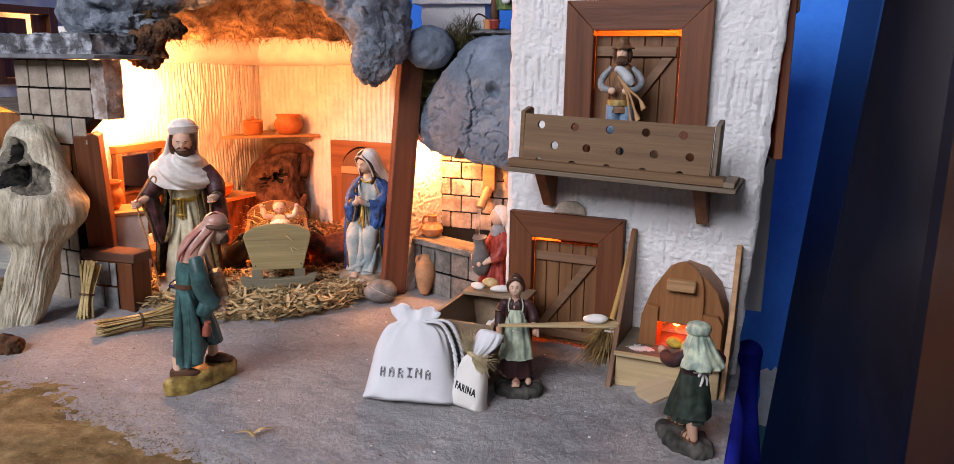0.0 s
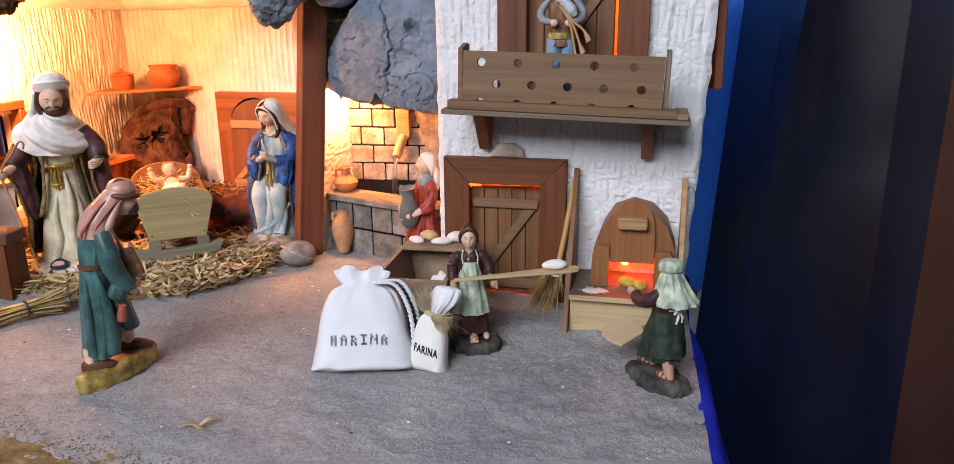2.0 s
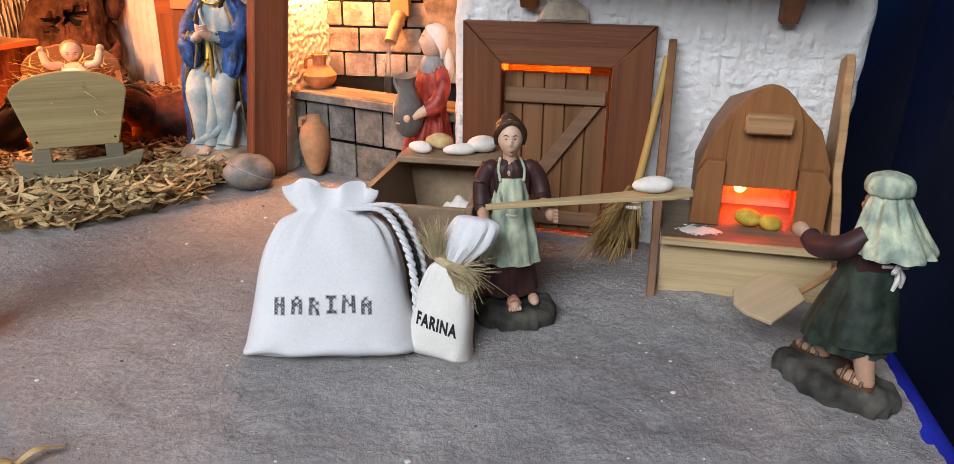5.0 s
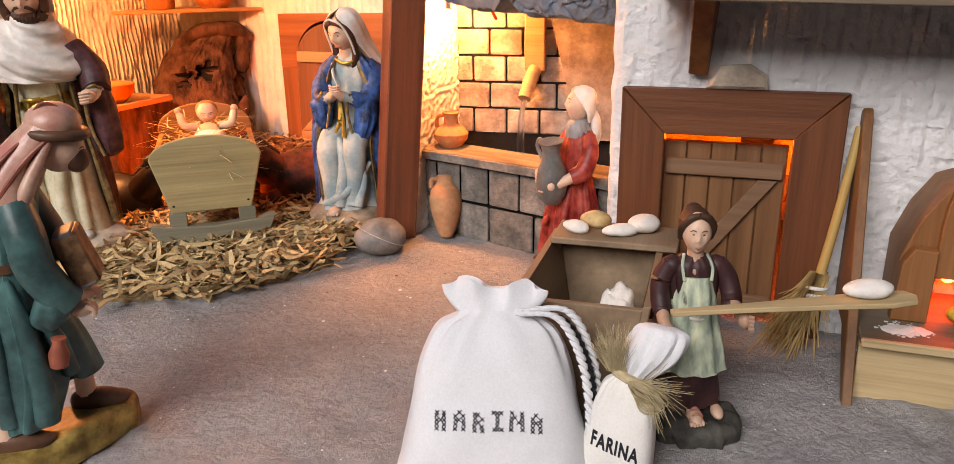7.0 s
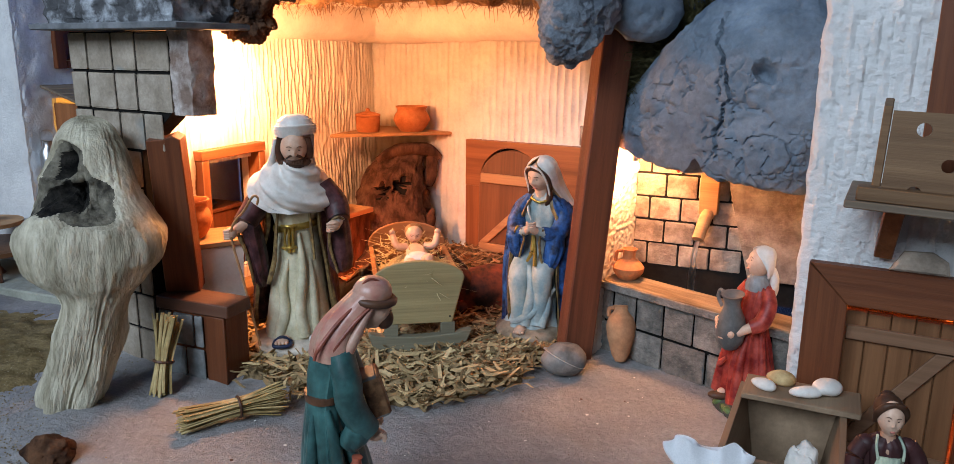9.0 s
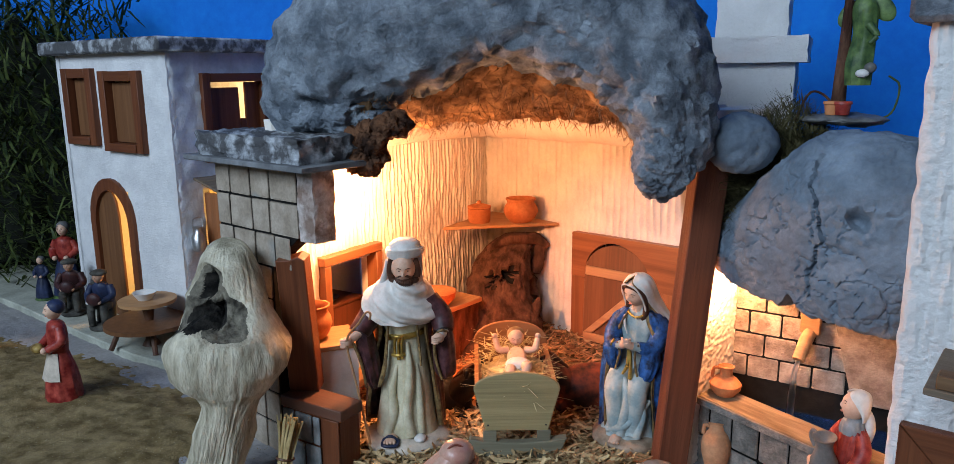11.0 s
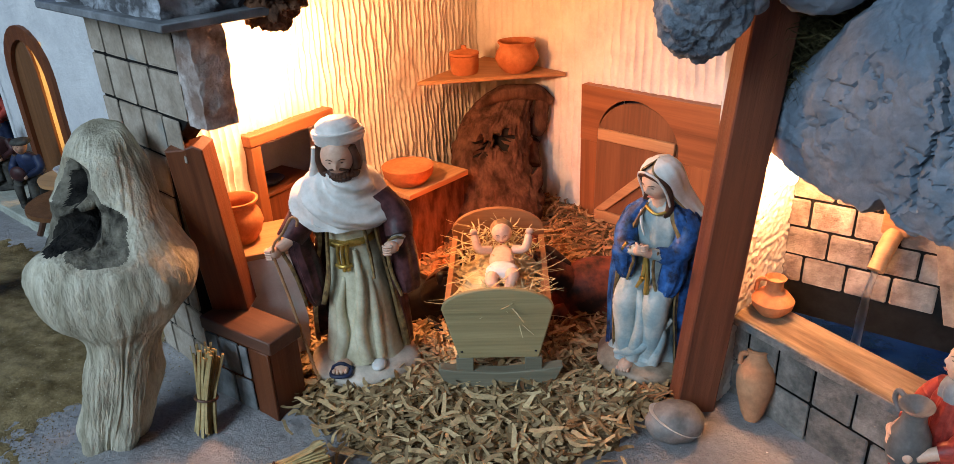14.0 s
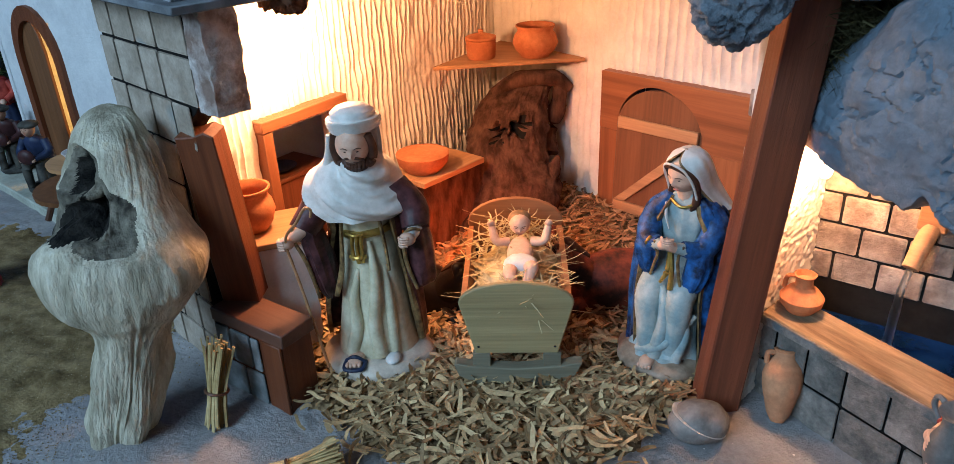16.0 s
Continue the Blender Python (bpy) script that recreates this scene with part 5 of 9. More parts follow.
part("front", sheet(-0.306, 0.0, -0.004, 0.458, 0.006, plain, (ARCHH, W1, W2), 0.014), STUCCO_L, lh)
# the side's shade is in its colour; the other walls keep the white render
rs = part("side", sheet(0.0, 0.46, -0.004, 0.458, 0.005, lambda u, w: 0.003 * fbm(Vector((u * 45, w * 45, 2)), 4), ((0.06, 0.185, 0.292, 0.42), (0.045, 0.2, -0.01, 0.245)), 0.014), STUCCO_SHADE, lh)
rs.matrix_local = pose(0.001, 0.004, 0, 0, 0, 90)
part("rear", box(-0.306, 0.0, 0.45, 0.46, -0.004, 0.458), STUCCO_L, lh)
part("end_wall", box(-0.316, -0.3065, 0.0, 0.46, -0.004, 0.458), STUCCO_L, lh)
part("inner_floor", box(-0.3, -0.014, 0.016, 0.449, 0.262, 0.27), PLANKWOOD, lh)
part("roof_cornice", box(-0.335, 0.02, -0.02, 0.48, 0.458, 0.48, 0.003), ROCK_P, lh)
# Boards added inside to catch lamp light; the lower one is tinted warm
part("window_screen", box(-0.079, -0.075, 0.02, 0.44, 0.272, 0.45), STUCCO_L, lh)
part("inner_screen", box(-0.28, -0.06, 0.26, 0.265, 0.0, 0.258), M("warm_tinted_reflector", (0.75, 0.66, 0.45), 0.9, 0.1, 30), lh)
arch_o = thing("door_3", "dark brown arched door standing ajar with yellow light", "door", MLH, kind="structure")
ain = arch(-0.232, -0.132, -0.002, 0.175, 14, 0.06)
aout = arch(-0.248, -0.116, -0.002, 0.18, 14, 0.075)
part("frame_board", prism([*aout, *ain[::-1]], "y", -0.006, 0.0, 0), DOORWOOD, arch_o)
ld = part("door_leaf", prism([(-0.2365, 0.0), (-0.17, 0.0), (-0.171, 0.19), (-0.176, 0.215), (-0.186, 0.231), (-0.2365, 0.234)], "y", 0.0005, 0.005), PLANKWOOD, arch_o)
for k, h in enumerate((W1, W2)):
    wob = thing("window_%d" % (k + 2), "dark brown wooden shuttered window", "window", MLH, kind="structure")
    for q in ((h[0] - 0.006, h[0] + 0.012), (h[1] - 0.012, h[1] + 0.006)):
        part("frame_post", box(q[0], q[1], -0.01, 0.01, h[2] - 0.006, h[3] + 0.006), DOORWOOD, wob)
    part("frame_head", box(h[0] + 0.0125, h[1] - 0.0125, -0.0095, 0.0095, h[3] - 0.01, h[3] + 0.0055), DOORWOOD_X, wob)
    part("window_sill", box(h[0] + 0.0125, h[1] - 0.0125, -0.012, 0.0095, h[2] - 0.0055, h[2] + 0.008), DOORWOOD_X, wob)
    part("shutter_leaf", box(h[0] + 0.013, h[1] - (0.02 if k == 0 else 0.013), 0.003, 0.007, h[2] + 0.009, h[3] - (0.011 if k == 0 else 0.012)), PLANKWOOD, wob)
MLS = MLH @ pose(0.001, 0.004, 0, 0, 0, 90)
ws = thing("window_4", "dark wooden side window with a lit gap", "window", MLS, kind="structure")
for q in ((0.055, 0.07), (0.172, 0.19)):
    part("frame_post", box(q[0], q[1], -0.008, 0.012, 0.286, 0.426), DOORWOOD, ws)
part("frame_head", box(0.0705, 0.1715, -0.0075, 0.0115, 0.412, 0.4255), DOORWOOD_X, ws)
part("window_sill", box(0.0705, 0.1715, -0.0075, 0.0115, 0.2865, 0.297), DOORWOOD_X, ws)
part("shutter_leaf", box(0.071, 0.131, 0.003, 0.008, 0.2975, 0.403), DOORWOOD, ws)
part("shutter_leaf", box(0.144, 0.1715, 0.003, 0.008, 0.2975, 0.4115), DOORWOOD, ws)
part("shutter_leaf", box(0.1312, 0.1438, 0.0035, 0.0075, 0.2975, 0.352), DOORWOOD, ws)
awn = thing("awning", "grey slatted awning on orange-brown supports", "awning", MLS)
for i in range(5):
    b = part("slat", box(0.03, 0.23, -0.012, 0.012, -0.002, 0.002), GREYWOOD, awn)
    b.matrix_local = pose(0, -0.07 + i * 0.021, 0.242 + i * 0.006, 14, 0, 0)
part("support_board", box(0.046, 0.052, -0.07, -0.001, 0.0, 0.238), CAVEDOOR, awn)
part("support_board", box(0.193, 0.199, -0.07, -0.001, 0.0, 0.238), CAVEDOOR, awn)
lan = thing("tin_lantern", "small hanging tin milk can on the house corner", "tin can", MLS @ pose(0.022, -0.012, 0.15))
part("can", lathe([(0, 0), (0.011, 0), (0.0115, 0.022), (0.006, 0.03), (0.006, 0.036), (0.008, 0.038), (0, 0.038)], 20), STEEL, lan)
part("handle", tube([(-0.009, 0, 0.03), (-0.008, 0, 0.05), (0.008, 0, 0.05), (0.009, 0, 0.03)], 0.0009, 6), STEEL, lan)
red = thing("red_pan", "small red enamel pan hanging on the wall", "pan", MLS @ pose(0.026, -0.012, 0.098, 90, 0, 0))
part("bowl", lathe([(0, 0), (0.009, 0), (0.014, 0.007), (0.0128, 0.007), (0.0085, 0.0012), (0, 0.0012)], 20), REDPAN, red)
part("handle", tube([(0, 0.013, 0.006), (0, 0.02, 0.007), (0, 0.03, 0.007)], 0.0012, 6), REDPAN, red)
single("terrace", prism([(-1.55, 1.42), (-1.29, 1.325), (-1.17, 1.275), (-0.9, 1.17), (-0.7, 1.12), (-0.62, 1.3), (-0.75, 1.69), (-1.55, 1.69)], "z", -0.01, 0.011, 0.002), TERRACE, "pale greenish terrace step before the house", "terrace", kind="structure")
tb = thing("round_table", "small round brown wooden table", "table", pose(-0.9, 1.215, 0.011))
part("tabletop", lathe([(0, 0.068), (0.042, 0.068), (0.043, 0.0735), (0, 0.0738)], 28), SHELFWOOD, tb)
part("pedestal", lathe([(0.014, 0), (0.008, 0.01), (0.006, 0.04), (0.011, 0.0678)], 16), BROWNP, tb)
part("bench_ring", lathe([(0.05, 0.034), (0.066, 0.034), (0.066, 0.04), (0.05, 0.04)], 28), PLANKWOOD, tb)
for i in range(4):
    q = math.pi / 4 + i * math.pi / 2
    part("leg", tube([(0.02 * math.cos(q), 0.02 * math.sin(q), 0.03), (0.04 * math.cos(q), 0.04 * math.sin(q), 0.033), (0.058 * math.cos(q), 0.058 * math.sin(q), 0.0)], 0.004, 8), BROWNP, tb)
single("soup_bowl", lathe([(0, 0), (0.01, 0), (0.018, 0.012), (0.0165, 0.012), (0.009, 0.003), (0, 0.003)], 22), WHITEP, "white bowl on the round table", "bowl", pose(-0.9, 1.21, 0.085))


def hedge(rng):
    return Vector((rng.uniform(-1.75, -1.22), rng.uniform(1.42, 1.66), rng.uniform(0.0, 0.6))), Vector((rng.uniform(-1, 1), -0.5, rng.uniform(-0.4, 1))), Vector((0, 0, 1))


single("dark_hedge", fibres(5200, hedge, 0.05, 0.004, 11, 0.6), LEAF, "dark green foliage beside the left house", "hedge", kind="stuff")
# Added near-black lump that paints the shade between the loose leaves
single("hedge_bank", blob((-1.5, 1.62, 0.12), (0.33, 0.08, 0.42), 0.35, 9, 5), M("dark_foliage_shade", (0.012, 0.014, 0.01), 0.95, 0.4, 20, 0.5, 120), "near-black lump standing for the shade behind the foliage", "bank", kind="stuff")

bulb = thing("small_bulb", "small glowing bulb under the fountain rock", "bulb", pose(-0.05, 1.083, 0.2015))
part("glass_bulb", ball((0, 0, 0), (0.0045, 0.0045, 0.006), sub=3), glow("bulb_glow", (1.0, 0.75, 0.4), 18.0), bulb)
part("socket", lathe([(0, 0.0055), (0.0035, 0.0055), (0.0035, 0.014), (0, 0.014)], 14), STEEL, bulb)

# ---- things in the cave ----
shelf = single("corner_shelf", prism([(-0.443, 1.303), (-0.286, 1.377), (-0.408, 1.452)], "z", 0.198, 0.2025, 0.0008), SHELFWOOD, "triangular brown wooden corner shelf", "shelf")
ca = thing("lidded_crock", "small terracotta crock with a lid on the corner shelf", "pot", pose(-0.403, 1.354, 0.2026))
part("body", lathe([(0, 0), (0.015, 0), (0.0165, 0.003), (0.017, 0.012), (0.0172, 0.021), (0.0155, 0.0222), (0, 0.0222)]), TERRA, ca)
part("lid", lathe([(0, 0.0224), (0.0178, 0.0224), (0.0175, 0.0245), (0.008, 0.0275), (0.003, 0.0285), (0.0032, 0.032), (0, 0.0332)]), TERRA, ca)


def open_pot(name, label, m, r, h, mat, neck=0.75, lip=0.85, cat="pot"):
    prof = [(0, 0), (r * 0.6, 0), (r * 0.85, h * 0.2), (r, h * 0.45), (r * 0.92, h * 0.66), (r * neck, h * 0.8), (r * neck, h * 0.88), (r * lip, h * 0.96), (r * lip, h), (r * lip * 0.9, h), (r * neck * 0.9, h * 0.88), (r * neck * 0.9, h * 0.8), (r * 0.85, h * 0.6), (r * 0.85, h * 0.3), (0, h * 0.12)]
    return single(name, lathe(prof, 32), mat, label, cat, m)


open_pot("terracotta_pot", "round open terracotta pot on the corner shelf", pose(-0.344, 1.374, 0.2026), 0.0262, 0.0355, TERRA, 0.78, 0.86)
open_pot("terracotta_pot", "round open terracotta pot beside the jamb", pose(-0.508, 1.03, 0.1225), 0.022, 0.04, TERRA, 0.78, 0.92)
wl = thing("wall_ledge", "plastered ledge with a wooden board by the window", "ledge", pose(-0.5, 1.034, 0.006, 0, 0, 40), kind="structure")
part("block", rough_box(-0.03, 0.035, -0.03, 0.03, -0.002, 0.11, 0.002, 50), PLASTER, wl)
part("board", box(-0.034, 0.04, -0.034, 0.034, 0.1102, 0.1162), SHELFWOOD, wl)
bench = thing("plank_bench", "pale plank laid on a dark block by the window", "bench", pose(-0.425, 1.252, 0, 0, 0, 68))
part("plank", box(-0.048, 0.048, -0.03, 0.03, 0.101, 0.1075), SHELFWOOD, bench)
part("block", rough_box(-0.044, 0.044, -0.024, 0.026, -0.002, 0.1008, 0.003, 50), BARK, bench)
single("terracotta_bowl", lathe([(0, 0), (0.018, 0), (0.027, 0.01), (0.029, 0.02), (0.027, 0.0205), (0.02, 0.0208), (0, 0.0185)], 32), TERRA, "shallow terracotta bowl on the plank bench", "bowl", pose(-0.431, 1.232, 0.1077))


def bark_stump():
    """A ragged slab of bark: a round head with two star-shaped holes, a hood curling over and a fibrous spreading foot."""
    rows, n, hollow = [], 110, set()
    rings = [(-0.378, 1.275, 0.0, 0.06, 0.036), (-0.365, 1.288, 0.03, 0.062, 0.036), (-0.354, 1.312, 0.062, 0.056, 0.034), (-0.36, 1.327, 0.085, 0.047, 0.03), (-0.371, 1.339, 0.106, 0.046, 0.03), (-0.373, 1.353, 0.13, 0.045, 0.028), (-0.367, 1.367, 0.153, 0.038, 0.022), (-0.357, 1.378, 0.168, 0.027, 0.012), (-0.35, 1.382, 0.174, 0.01, 0.005)]
    path = smooth_path([Vector(r[:3]) for r in rings], 10)
    size = smooth_path([Vector((r[3], r[4], 0)) for r in rings], 10)
    turn = radians(12)
    for i, (p, s) in enumerate(zip(path, size)):
        row = []
        for j in range(n):
            a = 2 * math.pi * j / n
            x, y = s.x * math.cos(a), s.y * math.sin(a)
            q = Vector((x * math.cos(turn) - y * math.sin(turn), x * math.sin(turn) + y * math.cos(turn), 0))
            w = p + q
            grain = Vector((a * 16 + 4 * noise.noise(w * 22), w.z * 34, 0))
            d = 0.006 * fbm(w * 20, 3) + 0.0024 * fbm(grain, 4) + 0.003 * fbm(w * 90, 3)
            for hx, hz, hr in ((-0.011, 0.121, 0.0105), (0.016, 0.129, 0.0095)):
                ang = math.atan2(p.z - hz, x - hx)
                k = max(0, 1 - math.hypot(x - hx, p.z - hz) / (hr * (1 + 0.45 * math.sin(5 * ang + 40 * hx)))) if y < 0 else 0
                d -= 0.03 * min(1, 1.8 * k)
                if k > 0.08:
                    hollow.add(i * n + j)
            row.append(w + (q.normalized() if q.length else q) * d)
        rows.append(row)
    bm = ring_loft(rows)
    bm.faces.ensure_lookup_table()
    # faces inside the two holes turn near-black, their shade painted on
    for q in hollow:
        bm.faces[min(q, len(bm.faces) - 1)].material_index = 1
    tube([(-0.392, 1.362, 0.158), (-0.365, 1.372, 0.174), (-0.325, 1.382, 0.176), (-0.306, 1.388, 0.163)], [0.01, 0.014, 0.0135, 0.008], 16, bm, 0, 0.7, 0.25)
    tube([(-0.316, 1.386, 0.168), (-0.318, 1.384, 0.145), (-0.328, 1.378, 0.11), (-0.326, 1.362, 0.09)], [0.009, 0.011, 0.0095, 0.012], 16, bm, 0, 0.8, 0.3)
    tube([(-0.335, 1.31, 0.04), (-0.316, 1.325, 0.07), (-0.306, 1.334, 0.098)], [0.022, 0.014, 0.003], 14, bm, 0, 0.6, 0.3)
    tube([(-0.43, 1.25, 0.0), (-0.42, 1.262, 0.03), (-0.405, 1.28, 0.06)], [0.014, 0.012, 0.008], 12, bm, 0, 0.8, 0.3)
    return bm


single("bark_stump", bark_stump(), [BARK, JOINT_OR_HOLE], "dark reddish-brown hollow tree bark in the corner", "bark")

# cradle
MC = pose(-0.287, 1.1, 0.004, 0, 0, 17) @ Matrix.Diagonal((1.05, 0.95, 0.865, 1))
cr = thing("cradle", "wooden rocking cradle with a greenish footboard", "cradle", MC)


def cradle_end(y0, y1, top, mat, nm):
    pts = [(-0.0325, 0.042), (0.0325, 0.042), (0.0445, 0.098)] + [(0.0445 * math.cos(math.pi * i / 12), 0.098 + (top - 0.098) * math.sin(math.pi * i / 12)) for i in range(1, 12)] + [(-0.0445, 0.098)]
    return part(nm, prism(pts, "y", y0, y1, 0.001), mat, cr)


cradle_end(-0.082, -0.077, 0.12, CRADLEWOOD, "footboard")
cradle_end(0.077, 0.082, 0.128, CRADLERED, "headboard")
for s in (-1, 1):
    part("side_board", prism([(s * 0.029, 0.044), (s * 0.033, 0.044), (s * 0.0435, 0.094), (s * 0.039, 0.094)], "y", -0.0768, 0.0768, 0.0006), CRADLERED, cr)
part("bottom_board", box(-0.03, 0.03, -0.0766, 0.0766, 0.043, 0.047), CRADLERED, cr)
for y in (-0.079, 0.079):
    pts = [(-0.05, 0.03), (-0.0465, 0.018), (-0.03, 0.006), (0, 0.002), (0.03, 0.006), (0.0465, 0.018), (0.0515, 0.032), (0.046, 0.032), (0.036, 0.029), (0.0, 0.026), (-0.036, 0.029), (-0.048, 0.032)]
    part("rocker", prism(pts, "y", y - 0.006, y + 0.006, 0.0008), ROCKERWOOD, cr)
    for s in (-1, 1):
        part("leg", box(s * 0.028 - 0.007, s * 0.028 + 0.007, y - 0.0035, y + 0.0035, 0.024, 0.0425, 0.0005), ROCKERWOOD, cr)
for s in (-1, 1):
    part("nail", ball((s * 0.03, -0.0822, 0.05), (0.0011, 0.0006, 0.0011), sub=2), INK, cr, "small dark nail head")


def hay_at(rng):
    x, y = rng.uniform(-0.034, 0.034), rng.uniform(-0.07, 0.07)
    a = rng.uniform(0, 6.28)
    return Vector((x, y, rng.uniform(0.08, 0.116 if y > 0.0 else 0.104))), Vector((math.cos(a), math.sin(a), rng.uniform(-0.2, 0.45))), Vector((0, 0, 1))


hay_bed = blob((0, 0, 0.073), (0.036, 0.07, 0.024), 0.3, 40, 4, fine=0.1)
single("hay_bed", hay_bed, HAY, "mat of dry hay filling the cradle", "hay", MC, kind="stuff")
single("hay_stalks", fibres(460, hay_at, 0.028, 0.0011, 21, 0.25), HAY, "loose pale hay stalks in the cradle", "hay", MC, kind="stuff")
b = Figure()
b.loft([(0, 0.012, 0.002, 0.006, 0.004), (0, 0.012, 0.006, 0.0105, 0.019), (0, 0.012, 0.0115, 0.011, 0.02), (0, 0.012, 0.0165, 0.0085, 0.016), (0, 0.012, 0.0182, 0.002, 0.004)], SKIN, 0, 0, 24)
b.head(0, 0.042, 0.022, 0.0115, SKIN)
b.ball((0, 0.046, 0.024), (0.0102, 0.009, 0.0108), P("resin_fair_hair", (0.3, 0.17, 0.08), 0.4, 0.3))
b.loft([(0, -0.008, 0.004, 0.012, 0.008), (0, -0.008, 0.012, 0.0145, 0.011), (0, -0.008, 0.02, 0.012, 0.009), (0, -0.008, 0.023, 0.006, 0.005)], WHITEP, 6, 0.0008, 24)
for s in (-1, 1):
    b.tube([(s * 0.01, 0.024, 0.014), (s * 0.02, 0.022, 0.017), (s * 0.024, 0.032, 0.027)], [0.0048, 0.0042, 0.0032], SKIN)
    b.ball((s * 0.0245, 0.034, 0.0295), (0.0035, 0.003, 0.004), SKIN)
    b.tube([(s * 0.007, -0.012, 0.014), (s * 0.009, -0.024, 0.022 + 0.004 * s), (s * 0.005, -0.034, 0.014)], [0.0062, 0.0055, 0.004], SKIN)
    b.ball((s * 0.005, -0.037, 0.0145), (0.0036, 0.005, 0.004), SKIN)
b.done("infant_figurine", "resin infant figurine lying on hay in the cradle", MC @ pose(0.004, -0.012, 0.092, 14, 0, 0))

# the bearded standing figure
j = Figure()
j.loft([(0, -0.005, 0.0, 0.05, 0.04), (0, -0.005, 0.008, 0.051, 0.041), (0, -0.004, 0.0135, 0.045, 0.035), (0, -0.002, 0.0155, 0.036, 0.028)], BASECREAM, 5, 0.0022, 56, steps=3)
j.loft([(-0.001, -0.001, 0.0135, 0.037, 0.029), (-0.001, -0.001, 0.03, 0.0345, 0.027), (0, 0, 0.07, 0.029, 0.022), (0.001, -0.001, 0.11, 0.024, 0.0185), (0.001, 0, 0.135, 0.022, 0.017), (0.001, 0, 0.16, 0.028, 0.02), (0.002, 0.001, 0.18, 0.026, 0.018), (0.003, 0.002, 0.196, 0.012, 0.011)], ROBE, 4, 0.0018, 120, phase=0.7, steps=7)
for pts, rr in (([(0.006, -0.018, 0.128), (0.009, -0.0215, 0.09), (0.005, -0.0255, 0.05), (0.009, -0.0275, 0.018)], [0.002, 0.0048, 0.006, 0.0065]), ([(-0.006, -0.018, 0.1), (-0.012, -0.022, 0.07), (-0.011, -0.025, 0.045), (-0.019, -0.0235, 0.016)], [0.002, 0.0045, 0.0062, 0.006]), ([(0.014, -0.0125, 0.11), (0.018, -0.0165, 0.07), (0.02, -0.02, 0.02)], [0.002, 0.0045, 0.0055])):
    j.tube(pts, rr, ROBE, 12)
j.loft([(-0.003, 0.006, 0.019, 0.046, 0.03, 74, 280), (-0.003, 0.005, 0.05, 0.045, 0.03, 70, 284), (-0.002, 0.004, 0.09, 0.041, 0.028, 62, 296), (0, 0.003, 0.13, 0.034, 0.024, 52, 306), (0, 0.002, 0.16, 0.035, 0.023, 46, 312), (0.001, 0.003, 0.185, 0.025, 0.018, 44, 314)], PURPLE, 9, 0.0032, 80, 60, 300, 0.0035, steps=6, trim=GOLDDIM)
# wide sleeves, forearms and hands
j.tube([(-0.026, 0.002, 0.178), (-0.037, -0.006, 0.158), (-0.0475, -0.022, 0.14)], [0.0125, 0.0135, 0.0125], PURPLE, 16)
j.loft([(-0.034, -0.016, 0.07, 0.003, 0.004), (-0.035, -0.016, 0.082, 0.0085, 0.012), (-0.038, -0.016, 0.105, 0.0105, 0.0155), (-0.042, -0.017, 0.13, 0.0105, 0.014), (-0.043, -0.014, 0.148, 0.007, 0.009)], PURPLE, 7, 0.0018, 36, steps=5)
j.tube([(-0.04, -0.029, 0.076), (-0.044, -0.032, 0.105), (-0.052, -0.032, 0.131), (-0.0555, -0.024, 0.144)], [0.0014, 0.0018, 0.0018, 0.0012], GOLDDIM, 8)
j.tube([(-0.047, -0.022, 0.139), (-0.056, -0.031, 0.1345)], [0.0065, 0.005], SKIN)
j.ball((-0.0585, -0.0345, 0.133), (0.0062, 0.006, 0.0068), SKIN)
for q in range(4):
    j.tube([(-0.0585, -0.0395, 0.1368 - 0.0028 * q), (-0.0638, -0.038, 0.1362 - 0.0028 * q), (-0.0645, -0.033, 0.136 - 0.0028 * q)], 0.0016, SKIN, 6)
j.tube([(0.027, 0.002, 0.178), (0.042, -0.003, 0.158), (0.0475, -0.017, 0.143)], [0.0125, 0.0135, 0.0115], PURPLE, 16)
j.loft([(0.049, -0.012, 0.084, 0.004, 0.006), (0.0485, -0.012, 0.092, 0.0115, 0.0125), (0.0475, -0.013, 0.118, 0.0125, 0.0135), (0.047, -0.013, 0.14, 0.0095, 0.0115), (0.044, -0.008, 0.152, 0.006, 0.007)], PURPLE, 6, 0.0016, 36, steps=5)
j.tube([(0.046, -0.0245, 0.086), (0.039, -0.0275, 0.115), (0.04, -0.0275, 0.14), (0.0465, -0.0275, 0.148), (0.0525, -0.024, 0.145)], [0.0014, 0.0018, 0.0018, 0.0016, 0.0012], GOLDDIM, 8)
j.tube([(0.047, -0.017, 0.142), (0.0445, -0.029, 0.1405)], [0.0068, 0.0052], WHITEP)
j.ball((0.0435, -0.0325, 0.14), (0.0068, 0.0062, 0.0062), SKIN)
for q in range(4):
    j.tube([(0.0455 - 0.0004 * q, -0.0375, 0.1435 - 0.0026 * q), (0.04, -0.0385, 0.143 - 0.0026 * q), (0.0375, -0.035, 0.1425 - 0.0026 * q)], 0.0015, SKIN, 6)
j.tube([(-0.0135, -0.0155, 0.16), (-0.0165, -0.0205, 0.13), (-0.0195, -0.0225, 0.1), (-0.0265, -0.0235, 0.075)], [0.0028, 0.003, 0.0032, 0.0022], GOLDDIM, 10, 0.6)
